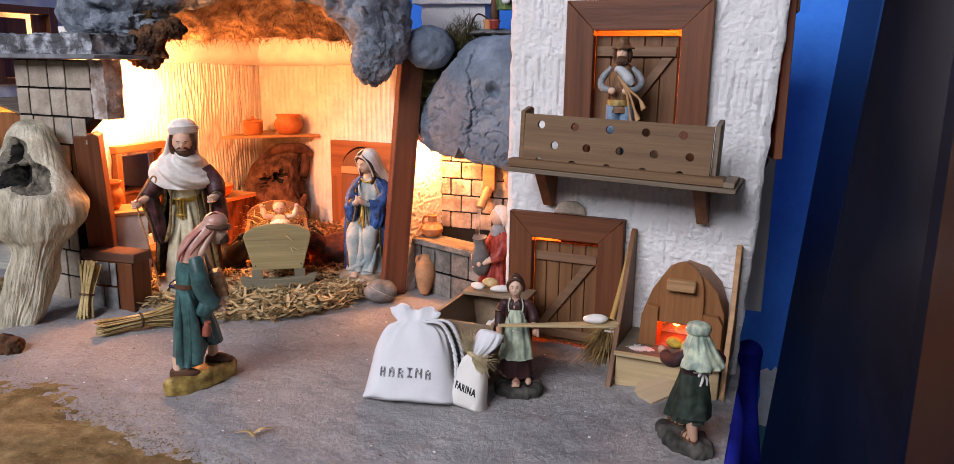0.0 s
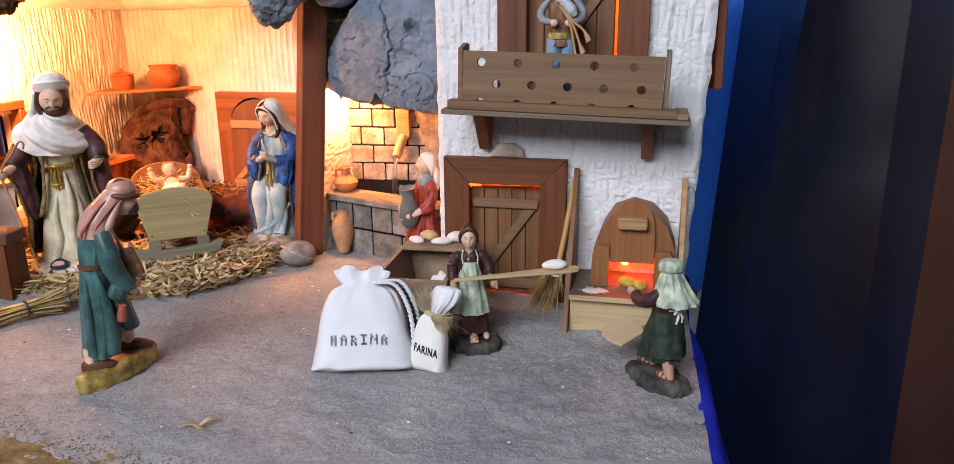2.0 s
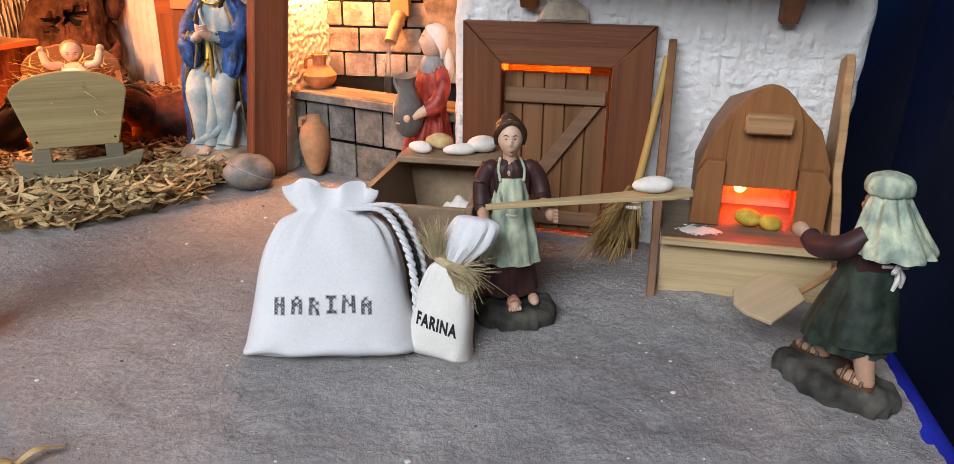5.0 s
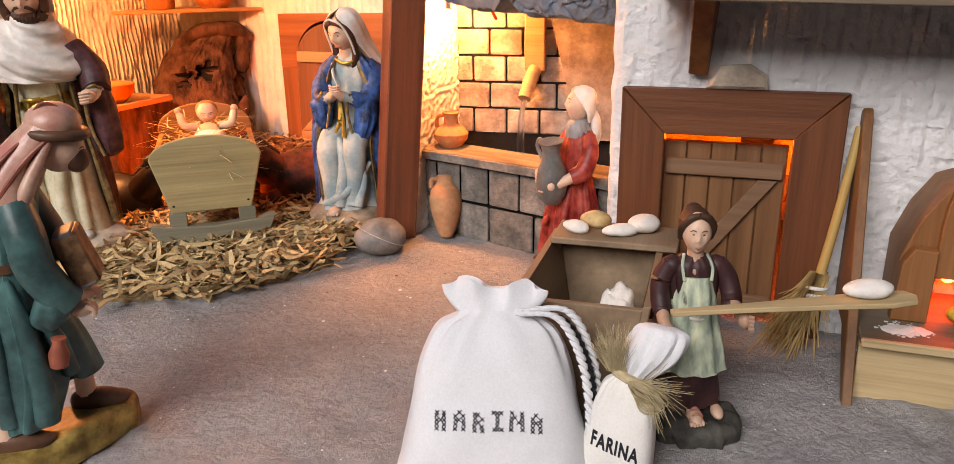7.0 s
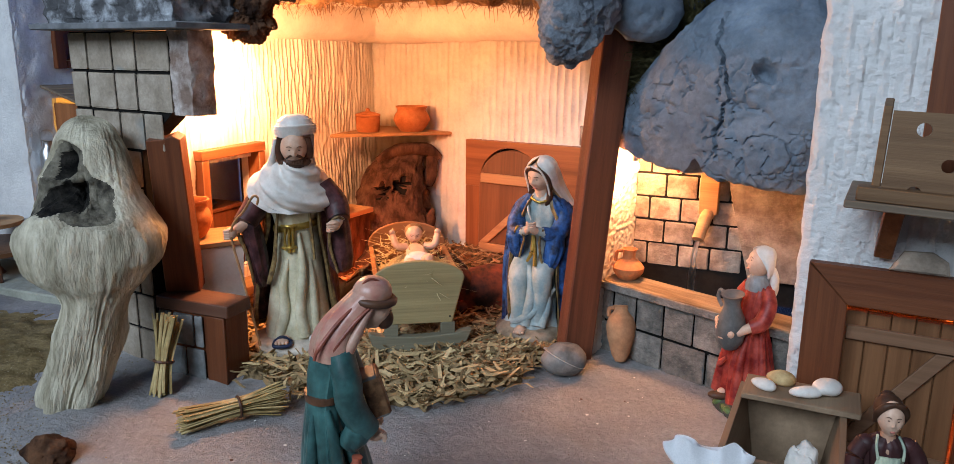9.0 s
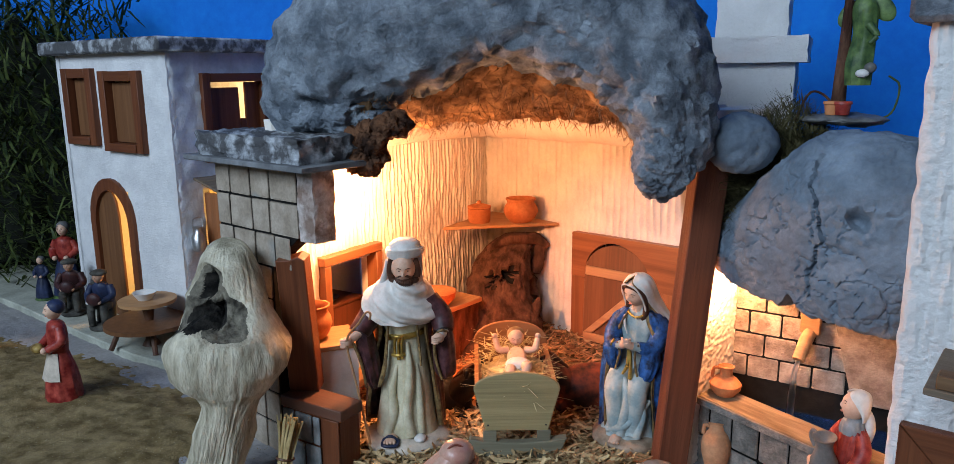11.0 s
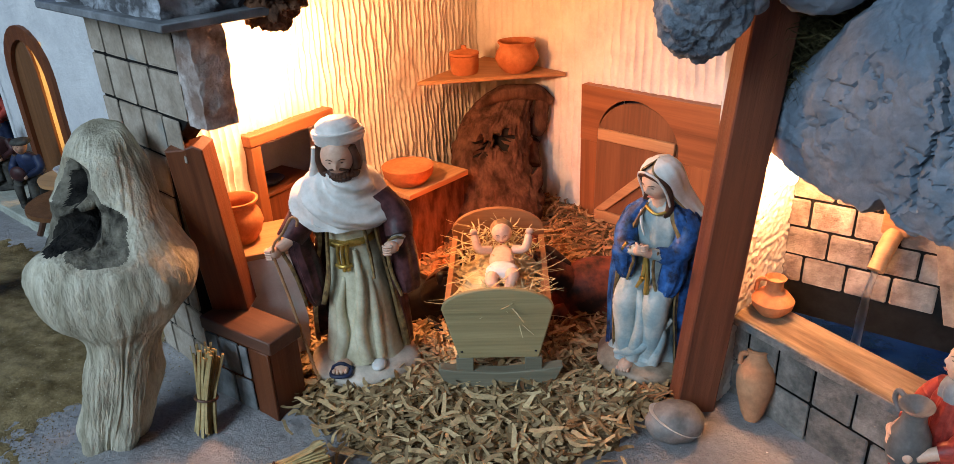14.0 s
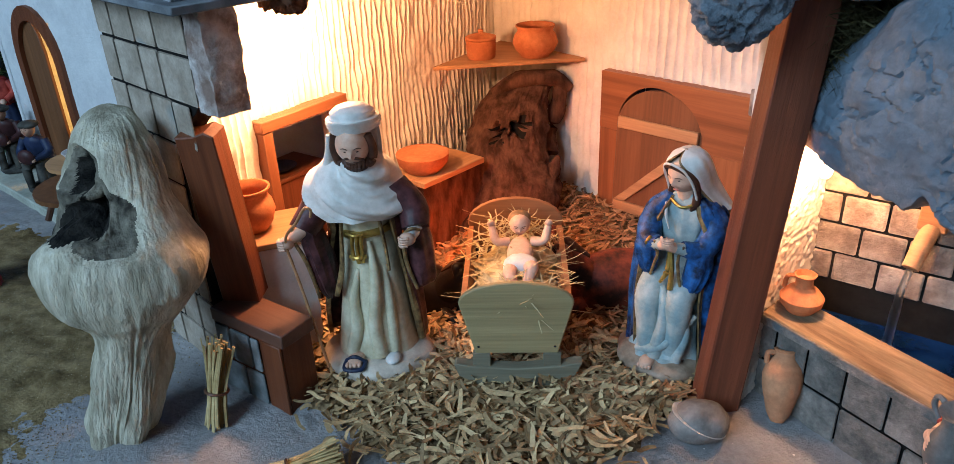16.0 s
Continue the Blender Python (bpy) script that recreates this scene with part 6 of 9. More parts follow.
j.tube([(0.0165, -0.0155, 0.158), (0.0195, -0.0185, 0.13), (0.0215, -0.0195, 0.1)], [0.0026, 0.0028, 0.0022], GOLDDIM, 10, 0.6)
# girdle with its hanging ends
j.loft([(0.001, -0.001, 0.131, 0.0235, 0.0185), (0.001, -0.001, 0.1345, 0.0245, 0.0195), (0.001, -0.001, 0.138, 0.0235, 0.0185)], GOLD, 0, 0, 40, steps=2, deform=lambda a, t: (0, 0, 0.004 * math.sin(a)))
for dx, z1 in ((-0.0075, 0.111), (-0.0035, 0.108), (0.0005, 0.109)):
    j.tube([(dx + 0.001, -0.0195, 0.136), (dx, -0.0225, 0.124), (dx, -0.023, z1)], [0.0022, 0.0022, 0.0026], GOLD, 8, 0.7)
for zz in (0.137, 0.113):
    j.tube([(-0.0105, -0.0215, zz), (-0.003, -0.0255, zz + 0.0005), (0.0035, -0.022, zz + 0.001)], 0.0019, GOLD, 8)


def drape(a, t):
    """The scarf lies in crescents, low at the breast."""
    c = math.cos(a)
    w = 2 * math.pi * (t * 2.5 + 0.5 * c + 0.6 * math.sin(a) * (1 - 0.5 * t))
    d = 0.0024 * math.sin(w) + 0.001 * math.sin(2.3 * w + 3 * a) + 0.0002 * math.sin(5.1 * w - 4 * a)
    return (math.sin(a) * d * 1.2, -c * d * 1.5, -0.009 * c * (1 - t) + 0.006 * math.sin(-a) * (1 - t) + 0.001 * math.sin(3 * a))


j.loft([(-0.003, -0.001, 0.161, 0.0385, 0.027), (-0.003, -0.001, 0.166, 0.0415, 0.0285), (-0.003, -0.001, 0.178, 0.04, 0.028), (-0.001, 0, 0.19, 0.0325, 0.025), (0.001, 0.001, 0.2, 0.0225, 0.0195), (0.002, 0.002, 0.207, 0.0155, 0.0145), (0.003, 0.002, 0.209, 0.009, 0.009)], SCARF, 5, 0.0011, 96, phase=0.6, steps=8, deform=drape)
j.loft([(-0.002, 0.008, 0.185, 0.024, 0.016), (0, 0.007, 0.205, 0.0205, 0.016), (0.002, 0.006, 0.222, 0.0185, 0.0155), (0.003, 0.005, 0.234, 0.0175, 0.015)], SCARF, 6, 0.0012, 48, 100, 260, 0.003)
j.tube([(-0.0145, -0.009, 0.228), (-0.0175, -0.006, 0.212), (-0.022, -0.004, 0.196), (-0.018, -0.016, 0.186)], [0.002, 0.0034, 0.0048, 0.003], SCARF, 10)
j.head(0.003, -0.0065, 0.2185, 0.0172, SKIN, 8, 12, HAIR)
j.ball((0.0045, -0.0115, 0.2035), (0.0098, 0.0078, 0.0078), HAIR, rough=0.12)
for q in range(9):
    u = (q - 4) / 4
    j.tube([(0.0045 + 0.0095 * u, -0.0178 + 0.006 * u * u, 0.2055 + 0.004 * u * u), (0.0045 + 0.0085 * u, -0.0205 + 0.006 * u * u, 0.203), (0.0045 + 0.006 * u, -0.0175 + 0.003 * u * u, 0.1965 + 0.002 * u * u)], [0.0012, 0.002, 0.001], HAIR, 6)
for s_ in (-1, 1):
    j.tube([(0.003 + s_ * 0.0125, -0.009, 0.229), (0.003 + s_ * 0.0145, -0.008, 0.216), (0.003 + s_ * 0.0125, -0.0095, 0.205), (0.003 + s_ * 0.009, -0.013, 0.2035)], [0.0036, 0.0044, 0.0042, 0.003], HAIR, 12)
    j.tube([(0.0045, -0.0208, 0.2128), (0.0045 + s_ * 0.0045, -0.0195, 0.2118), (0.0045 + s_ * 0.0078, -0.0155, 0.209)], [0.0011, 0.0017, 0.0012], HAIR, 8)
j.loft([(0.003, 0.0005, 0.2295, 0.017, 0.0165), (0.003, 0.002, 0.231, 0.0195, 0.0185), (0.003, 0.002, 0.2365, 0.021, 0.0195), (0.003, 0.001, 0.2405, 0.02, 0.0195), (0.003, 0.001, 0.2415, 0.0178, 0.0175), (0.003, 0.002, 0.2465, 0.0155, 0.0155), (0.003, 0.002, 0.2505, 0.009, 0.009), (0.003, 0.002, 0.2515, 0.002, 0.002)], SCARF, 4, 0.0005, 64, steps=5, deform=lambda a, t: (0.0005 * math.sin(a) * math.sin(70 * t + 2 * a), 0, 0.0022 * math.sin(a + 0.5) * (1 - t)))
# sandalled foot and crook
j.ball((-0.013, -0.033, 0.0165), (0.0075, 0.0115, 0.004), SKIN)
for q in range(4):
    j.ball((-0.0185 + 0.0036 * q, -0.043 + 0.0008 * abs(q - 1), 0.0165), (0.0019, 0.0032, 0.0022), SKIN, sub=2)
j.tube([(-0.0215, -0.034, 0.0155), (-0.0205, -0.0455, 0.0148), (-0.013, -0.0475, 0.0146), (-0.0045, -0.0445, 0.0148), (-0.004, -0.034, 0.0155)], 0.0019, NAVY, 8)
j.tube([(-0.0212, -0.036, 0.0165), (-0.013, -0.0365, 0.0212), (-0.0045, -0.036, 0.0165)], 0.0018, NAVY, 8)
j.ball((0.02, -0.029, 0.0165), (0.007, 0.009, 0.004), WHITEP)
j.tube([(-0.03, -0.04, 0.165), (-0.0285, -0.04, 0.172), (-0.033, -0.041, 0.174), (-0.042, -0.041, 0.16), (-0.0575, -0.0385, 0.135), (-0.048, -0.042, 0.085), (-0.034, -0.046, 0.016)], 0.00125, SHELFWOOD, 8)
j.lean(0.12, 0.06, -0.32)
j.done("bearded_man_figurine", "standing bearded resin figurine in cream robe and dark wine-red coat", pose(-0.396, 1.034, 0.009, 0, 0, 12) @ Matrix.Diagonal((0.97, 1, 0.98, 1)))

# the seated blue-mantled figure
w = Figure()
w.loft([(-0.004, -0.012, 0.0, 0.04, 0.037), (-0.004, -0.012, 0.007, 0.041, 0.038), (-0.003, -0.009, 0.0135, 0.034, 0.032), (-0.002, -0.006, 0.016, 0.026, 0.024)], BASETAN, 5, 0.0022, 56, steps=3)
w.loft([(-0.003, -0.013, 0.012, 0.03, 0.0275), (-0.003, -0.012, 0.026, 0.026, 0.0255), (-0.002, -0.01, 0.055, 0.0235, 0.025), (-0.001, -0.008, 0.075, 0.0225, 0.022), (0, 0, 0.09, 0.0225, 0.017), (0, 0.003, 0.112, 0.02, 0.0145), (0, 0.004, 0.135, 0.022, 0.0145), (0, 0.005, 0.15, 0.0185, 0.012), (0, 0.004, 0.16, 0.008, 0.008)], PALEBLUE, 6, 0.0026, 120, steps=7)
for x0, x1, x2, zk in ((-0.011, -0.0145, -0.012, 0.068), (0.011, 0.012, 0.008, 0.072)):
    w.tube([(x0, -0.004, 0.086), ((x0 + x1) / 2, -0.022, 0.08), (x1, -0.0315, zk), (x1 * 0.9, -0.032, 0.045), (x2, -0.031, 0.022), (x2, -0.034, 0.015)], [0.0125, 0.0125, 0.0115, 0.0098, 0.0095, 0.009], PALEBLUE, 18)
for pts, rr in (([(-0.004, -0.03, 0.082), (0.002, -0.037, 0.055), (-0.004, -0.0375, 0.018)], [0.003, 0.0055, 0.0065]), ([(0.024, -0.024, 0.058), (0.012, -0.0355, 0.04), (-0.004, -0.0395, 0.026), (-0.02, -0.036, 0.019)], [0.002, 0.0042, 0.005, 0.003]), ([(0.012, -0.034, 0.066), (0.019, -0.032, 0.045), (0.014, -0.037, 0.018)], [0.003, 0.0042, 0.0052])):
    w.tube(pts, rr, PALEBLUE, 12)
w.loft([(0.003, -0.003, 0.006, 0.041, 0.037, 42, 310), (0.003, -0.003, 0.035, 0.0405, 0.037, 42, 312), (0.001, -0.003, 0.07, 0.039, 0.036, 42, 316), (0, 0.001, 0.1, 0.0375, 0.029, 42, 316), (0, 0.004, 0.128, 0.0355, 0.0225, 36, 324), (0, 0.005, 0.145, 0.0295, 0.0185, 26, 334), (0, 0.005, 0.156, 0.0175, 0.0125, 34, 326)], BLUEROBE, 12, 0.0036, 96, 60, 300, 0.0035, steps=6, trim=GOLDDIM)
for s_, hz in ((-1, 0.09), (1, 0.078)):
    w.tube([(s_ * 0.019, 0.002, 0.146), (s_ * 0.0255, -0.006, 0.127), (s_ * 0.021, -0.02, 0.116), (s_ * 0.009, -0.029, 0.12)], [0.008, 0.0105, 0.0098, 0.0065], BLUEROBE, 16)
    w.loft([(s_ * 0.0175, -0.0265, hz, 0.0028, 0.0035), (s_ * 0.019, -0.0265, hz + 0.008, 0.008, 0.0075), (s_ * 0.0215, -0.0235, hz + 0.022, 0.0105, 0.0095), (s_ * 0.022, -0.02, 0.118, 0.009, 0.009)], BLUEROBE, 6, 0.0015, 32, steps=5)
    w.tube([(s_ * 0.014, -0.0325, hz + 0.001), (s_ * 0.0105, -0.034, hz + 0.014), (s_ * 0.0085, -0.0345, 0.112), (s_ * 0.012, -0.034, 0.1245)], [0.0011, 0.0013, 0.0013, 0.001], GOLDDIM, 8)
    w.tube([(s_ * 0.012, -0.0285, 0.1185), (s_ * 0.004, -0.035, 0.1225)], [0.0058, 0.0048], PALEBLUE)
    w.tube([(s_ * 0.0055, -0.034, 0.1215), (s_ * 0.001, -0.0385, 0.1255), (-s_ * 0.003, -0.0385, 0.1305)], [0.0046, 0.0046, 0.003], SKIN)
    for q in range(3):
        w.tube([(s_ * 0.003, -0.0405, 0.125 + 0.0022 * q), (-s_ * 0.002, -0.042, 0.1272 + 0.0022 * q), (-s_ * 0.005, -0.039, 0.128 + 0.0022 * q)], 0.0012, SKIN, 6)
w.tube([(-0.017, -0.0265, 0.114), (-0.0195, -0.0305, 0.1185), (-0.0165, -0.029, 0.125)], 0.0018, GOLD, 8)
w.tube([(0.0, -0.03, 0.116), (0.001, -0.0345, 0.1), (-0.004, -0.0365, 0.088)], [0.0026, 0.0032, 0.0016], GOLD, 8, 0.7)
w.tube([(0.001, -0.03, 0.116), (0.004, -0.034, 0.1), (0.0045, -0.0365, 0.084)], [0.0024, 0.003, 0.0034], GOLD, 8, 0.7)
w.tube([(-0.011, -0.0055, 0.153), (0, -0.0115, 0.1495), (0.011, -0.0055, 0.153)], 0.0014, GOLD, 8)
w.tube([(-0.001, 0.003, 0.15), (-0.001, 0.0005, 0.168)], [0.0085, 0.0075], SKIN, 14)
TURN = -24
H = Matrix.Translation((-0.0015, 0.0, 0.1775)) @ pose(0, 0, 0, 16, 0, TURN)
w.head(-0.0015, -0.0015, 0.1775, 0.0165, SKIN, TURN, 20)
w.ball(H @ Vector((0, 0.003, 0.004)), (0.0145, 0.0142, 0.0152), HAIR)
for s_ in (-1, 1):
    w.tube([H @ Vector((0, -0.0135, 0.0135)), H @ Vector((s_ * 0.0095, -0.0105, 0.0095)), H @ Vector((s_ * 0.0135, -0.0065, 0.0)), H @ Vector((s_ * 0.0128, -0.0055, -0.012)), H @ Vector((s_ * 0.0125, -0.0085, -0.024)), H @ Vector((s_ * 0.0095, -0.0115, -0.03))], [0.0018, 0.0026, 0.0028, 0.003, 0.0034, 0.0016], HAIR, 10)
    w.tube([H @ Vector((s_ * 0.0138, -0.0085, -0.03)), H @ Vector((s_ * 0.0142, -0.0085, -0.012)), H @ Vector((s_ * 0.0132, -0.0105, 0.003)), H @ Vector((s_ * 0.0088, -0.0125, 0.0125)), H @ Vector((0, -0.0142, 0.0165))], 0.0011, SCARF, 8)
veil = [(0, 0.0155, -0.042, 0.026, 0.013, 74, 286), (0, 0.011, -0.028, 0.0205, 0.016, 62, 298), (0, 0.0065, -0.012, 0.0175, 0.017, 54, 306), (0, 0.0035, 0.002, 0.0172, 0.0174, 46, 314), (0, 0.002, 0.012, 0.0155, 0.016, 34, 326), (0, 0.002, 0.0185, 0.0102, 0.0115, 16, 344), (0, 0.0025, 0.0218, 0.0015, 0.002, 6, 354)]
k0 = len(w.bm.verts)
w.loft(veil, SCARF, 7, 0.001, 72, 60, 300, 0.0026, steps=5, trim=GOLDDIM)
w.bm.verts.ensure_lookup_table()
for v in list(w.bm.verts)[k0:]:
    v.co = H @ v.co
w.tube([(-0.0145, -0.004, 0.151), (-0.011, -0.0135, 0.14), (-0.006, -0.0185, 0.13)], [0.0014, 0.0016, 0.001], SCARF, 10, 0.6)
w.ball((-0.008, -0.0415, 0.0125), (0.0065, 0.009, 0.005), SKIN)
for q in range(5):
    w.ball((-0.0128 + 0.0024 * q, -0.0495 + 0.0007 * abs(q - 2), 0.0115), (0.0014, 0.0026, 0.0018), SKIN, sub=2)
w.lean(0.11, 0.08, -0.24)
w.done("seated_woman_figurine", "seated resin figurine in blue mantle and white veil", pose(-0.145, 1.108, 0.0105, 0, 0, -14))


def beast(name, label, m, coat, horn):
    f = Figure()
    f.loft([(0, 0, 0.0, 0.03, 0.05), (0, 0, 0.02, 0.034, 0.056), (0, 0, 0.042, 0.03, 0.05), (0, 0.003, 0.058, 0.018, 0.036), (0, 0.004, 0.064, 0.006, 0.016)], coat, 3, 0.0015, 40)
    f.tube([(0, -0.036, 0.04), (0.0, -0.055, 0.06), (0.002, -0.068, 0.07)], [0.022, 0.018, 0.016], coat, 16)
    f.tube([(0.002, -0.066, 0.076), (0.003, -0.084, 0.062), (0.003, -0.096, 0.05)], [0.017, 0.0135, 0.0095], coat, 16)
    for s in (-1, 1):
        f.tube([(s * 0.012, -0.066, 0.084), (s * 0.024, -0.064, 0.088), (s * 0.03, -0.066, 0.082 if horn else 0.078)], [0.006, 0.007, 0.002], coat, 10, 0.6)
        if horn:
            f.tube([(s * 0.008, -0.066, 0.09), (s * 0.018, -0.07, 0.1), (s * 0.016, -0.078, 0.11)], [0.003, 0.0024, 0.0008], WHITEP, 8)
        f.tube([(s * 0.022, -0.04, 0.018), (s * 0.026, -0.066, 0.01), (s * 0.02, -0.044, 0.006)], [0.01, 0.0075, 0.006], coat, 10)
        f.tube([(s * 0.026, 0.03, 0.018), (s * 0.034, 0.01, 0.014), (s * 0.03, 0.032, 0.006)], [0.015, 0.009, 0.006], coat, 10)
    f.tube([(0, -0.03, 0.062), (0.0, -0.05, 0.078), (0.002, -0.064, 0.09)], [0.004, 0.0085, 0.005], HAIR, 10, 0.7)
    f.tube([(0, 0.05, 0.04), (0.016, 0.058, 0.02), (0.022, 0.046, 0.006)], [0.003, 0.0025, 0.004], coat, 8)
    return f.done(name, label, m, "animal figurine")


beast("ox_figurine", "dark brown lying ox figurine on shavings", pose(-0.392, 1.126, 0.0, 0, 0, 80) @ Matrix.Scale(0.82, 4), OX, False)
beast("donkey_figurine", "reddish-brown lying donkey figurine beside the seated figure", pose(-0.212, 1.19, 0.0, 0, 0, -62) @ Matrix.Scale(0.92, 4), DONKEY, False)
lamp("ox_corner_light", "POINT", (-0.345, 1.178, 0.046), 0.6, (1.0, 0.16, 0.02), 0.01)

# ---- wood shavings on the cave floor ----
AREA = [(-0.445, 0.985), (-0.41, 0.955), (-0.345, 0.925), (-0.25, 0.915), (-0.17, 0.98), (-0.135, 1.045), (-0.115, 1.09), (-0.05, 1.24), (-0.25, 1.37), (-0.41, 1.445), (-0.47, 1.25), (-0.51, 1.1), (-0.47, 1.05)]


def in_area(x, y):
    c = False
    for (ax, ay), (bx, by) in zip(AREA, AREA[1:] + AREA[:1]):
        if (ay > y) != (by > y) and x < (bx - ax) * (y - ay) / (by - ay) + ax:
            c = not c
    return c


def litter_height(x, y):
    """The shavings lie deeper towards the back walls."""
    t = max(0, min(1, (y - 1.13) / 0.2))
    return 0.026 * t * t * (3 - 2 * t)


def shavings(n, seed, lo, hi, wide, front):
    """Curled flat flakes lying about, thinning out at the rim of the heap."""
    rng, verts, faces = random.Random(seed), [], []
    made = 0
    while made < n:
        x, y = rng.uniform(-0.55, -0.07), rng.uniform(0.9, 1.45)
        j1, j2 = rng.gauss(0, 0.012), rng.gauss(0, 0.012)
        if math.hypot(x + 0.402, y - 1.033) < 0.046 or math.hypot(x + 0.158, y - 1.1) < 0.042:
            continue
        if not in_area(x + j1, y + j2) or (front and y > 1.13) or (not front and y < 1.02):
            continue
        made += 1
        z = 0.008 + rng.random() ** 2 * 0.011 + litter_height(x, y)
        a, ln, wd = rng.uniform(0, 6.283), rng.uniform(lo, hi), wide * rng.uniform(0.5, 1.1)
        tilt, curl, roll = rng.gauss(0, 0.22), rng.uniform(-1.2, 1.6), rng.gauss(0, 0.5)
        d, s = Vector((math.cos(a), math.sin(a), 0)), Vector((-math.sin(a), math.cos(a), 0))
        s = (s * math.cos(roll) + Vector((0, 0, 1)) * math.sin(roll)).normalized()
        base, start = len(verts), Vector((x, y, z))
        for k in range(5):
            t = k / 4 - 0.5
            c = start + d * ln * t + Vector((0, 0, tilt * ln * t + curl * ln * (t * t - 0.06) * 0.5)) + s * ln * 0.12 * math.sin(t * 4 + a)
            c.z = max(c.z, 0.0015)
            k2 = wd * (1 - 1.5 * t * t)
            verts += [c - s * k2 / 2, c + s * k2 / 2, c + s * k2 / 2 - Vector((0, 0, 0.0005)), c - s * k2 / 2 - Vector((0, 0, 0.0005))]
            if k:
                q = base + 4 * k
                faces += [(q - 4, q - 3, q + 1, q), (q - 3, q - 2, q + 2, q + 1), (q - 2, q - 1, q + 3, q + 2), (q - 1, q - 4, q, q + 3)]
    me = bpy.data.meshes.new("shavings")
    me.from_pydata([tuple(v) for v in verts], [], faces)
    return me


def island_straw(name, dark, pale):
    """Every flake in a tone of its own."""
    m, nt, bs = nodes_of(name)
    N, L = nt.nodes, nt.links
    geo, ramp, no, tc = N.new("ShaderNodeNewGeometry"), N.new("ShaderNodeValToRGB"), N.new("ShaderNodeTexNoise"), N.new("ShaderNodeTexCoord")
    ramp.color_ramp.elements[0].color, ramp.color_ramp.elements[1].color = (*dark, 1), (*pale, 1)
    L.new(geo.outputs["Random Per Island"], ramp.inputs[0])
    no.inputs["Scale"].default_value = 400
    L.new(tc.outputs["Object"], no.inputs["Vector"])
    mx = N.new("ShaderNodeMix")
    mx.data_type, mx.blend_type = "RGBA", "OVERLAY"
    mx.inputs["Factor"].default_value = 0.5
    L.new(ramp.outputs[0], mx.inputs[6])
    L.new(no.outputs["Fac"], mx.inputs[7])
    L.new(mx.outputs[2], bs.inputs["Base Color"])
    bs.inputs["Roughness"].default_value = 0.75
    return m


FLAKE = island_straw("shaving_flakes", (0.2, 0.125, 0.052), (0.68, 0.49, 0.25))
FLAKE_R = island_straw("inner_shaving_flakes", (0.2, 0.085, 0.03), (0.52, 0.3, 0.14))
for nm, cnt, sd, lo, hi, wd, fr, mt, lb in (("wood_shavings", 3800, 31, 0.009, 0.029, 0.0046, True, FLAKE, "loose pale wood shavings before the cradle"), ("wood_shavings_inner", 4600, 32, 0.008, 0.023, 0.0037, False, FLAKE_R, "finer reddish wood shavings round the stump")):
    me = shavings(cnt, sd, lo, hi, wd, fr)
    me.materials.append(mt)
    tagged(new(nm, me), lb, "wood shavings", "", "stuff")


def litter_bed():
    bm, rows = bmesh.new(), []
    for k in range(70):
        row = []
        for i in range(66):
            x, y = -0.56 + 0.5 * i / 65, 0.9 + 0.56 * k / 69
            p = Vector((x, y, 0))
            q = 0.0095 if in_area(x + 0.015 * noise.noise(p * 30), y + 0.015 * noise.noise(p * 30 + Vector((5, 5, 0)))) else -0.006
            row.append(bm.verts.new((x, y, q + (litter_height(x, y) if q > 0 else 0) + 0.0025 * fbm(p * 60, 3))))
        rows.append(row)
    for r0, r1 in zip(rows, rows[1:]):
        for i in range(65):
            bm.faces.new((r0[i], r0[i + 1], r1[i + 1], r1[i]))
    return bm


single("litter_bed", litter_bed(), M("shaving_litter", (0.17, 0.11, 0.054), 0.9, 0.4, 120, 0.9, 300, (0.4, 0.28, 0.15), depth=0.003), "matted bed of wood shavings on the cave floor", "litter", kind="stuff")
for k, (x, y, a) in enumerate(((-0.155, 0.612, 40), (-0.168, 0.606, -20))):
    s = tube([(-0.012, 0, 0.002), (0, 0.002, 0.005), (0.01, -0.001, 0.003)], [0.001, 0.003, 0.001], 8, flat=0.25)
    single("loose_shaving", s, STRAW, "single curled wood shaving on the ground", "wood shaving", pose(x, y, 0.001, 0, 0, a), "loose shavings")

# ---- before the cave ----
peb = thing("river_stone", "grey river stone with a white vein", "stone", pose(-0.115, 1.012, 0.0, 0, 0, 25))
part("stone_body", blob((0, 0, 0.016), (0.024, 0.019, 0.0175), 0.12, 30, 4, fine=0.01), STONE, peb)
part("vein", blob((0, 0, 0), (0.0244, 0.0194, 0.0008), 0.12, 30, 4, pose(0, 0, 0.0175, 0, 28, 0), fine=0.01), M("white_quartz", (0.62, 0.6, 0.56), 0.6, 0.1), peb)
am = thing("amphora", "small pale terracotta amphora leaning on the pier", "amphora", pose(-0.057, 1.047, 0.001, -22, 6, 14))
part("body", lathe([(0, 0), (0.005, 0.001), (0.009, 0.008), (0.0145, 0.028), (0.0155, 0.038), (0.0135, 0.047), (0.0085, 0.0525), (0.0078, 0.057), (0.0092, 0.059), (0.0075, 0.0595), (0.0062, 0.056), (0, 0.054)], 28), TERRA_P, am)
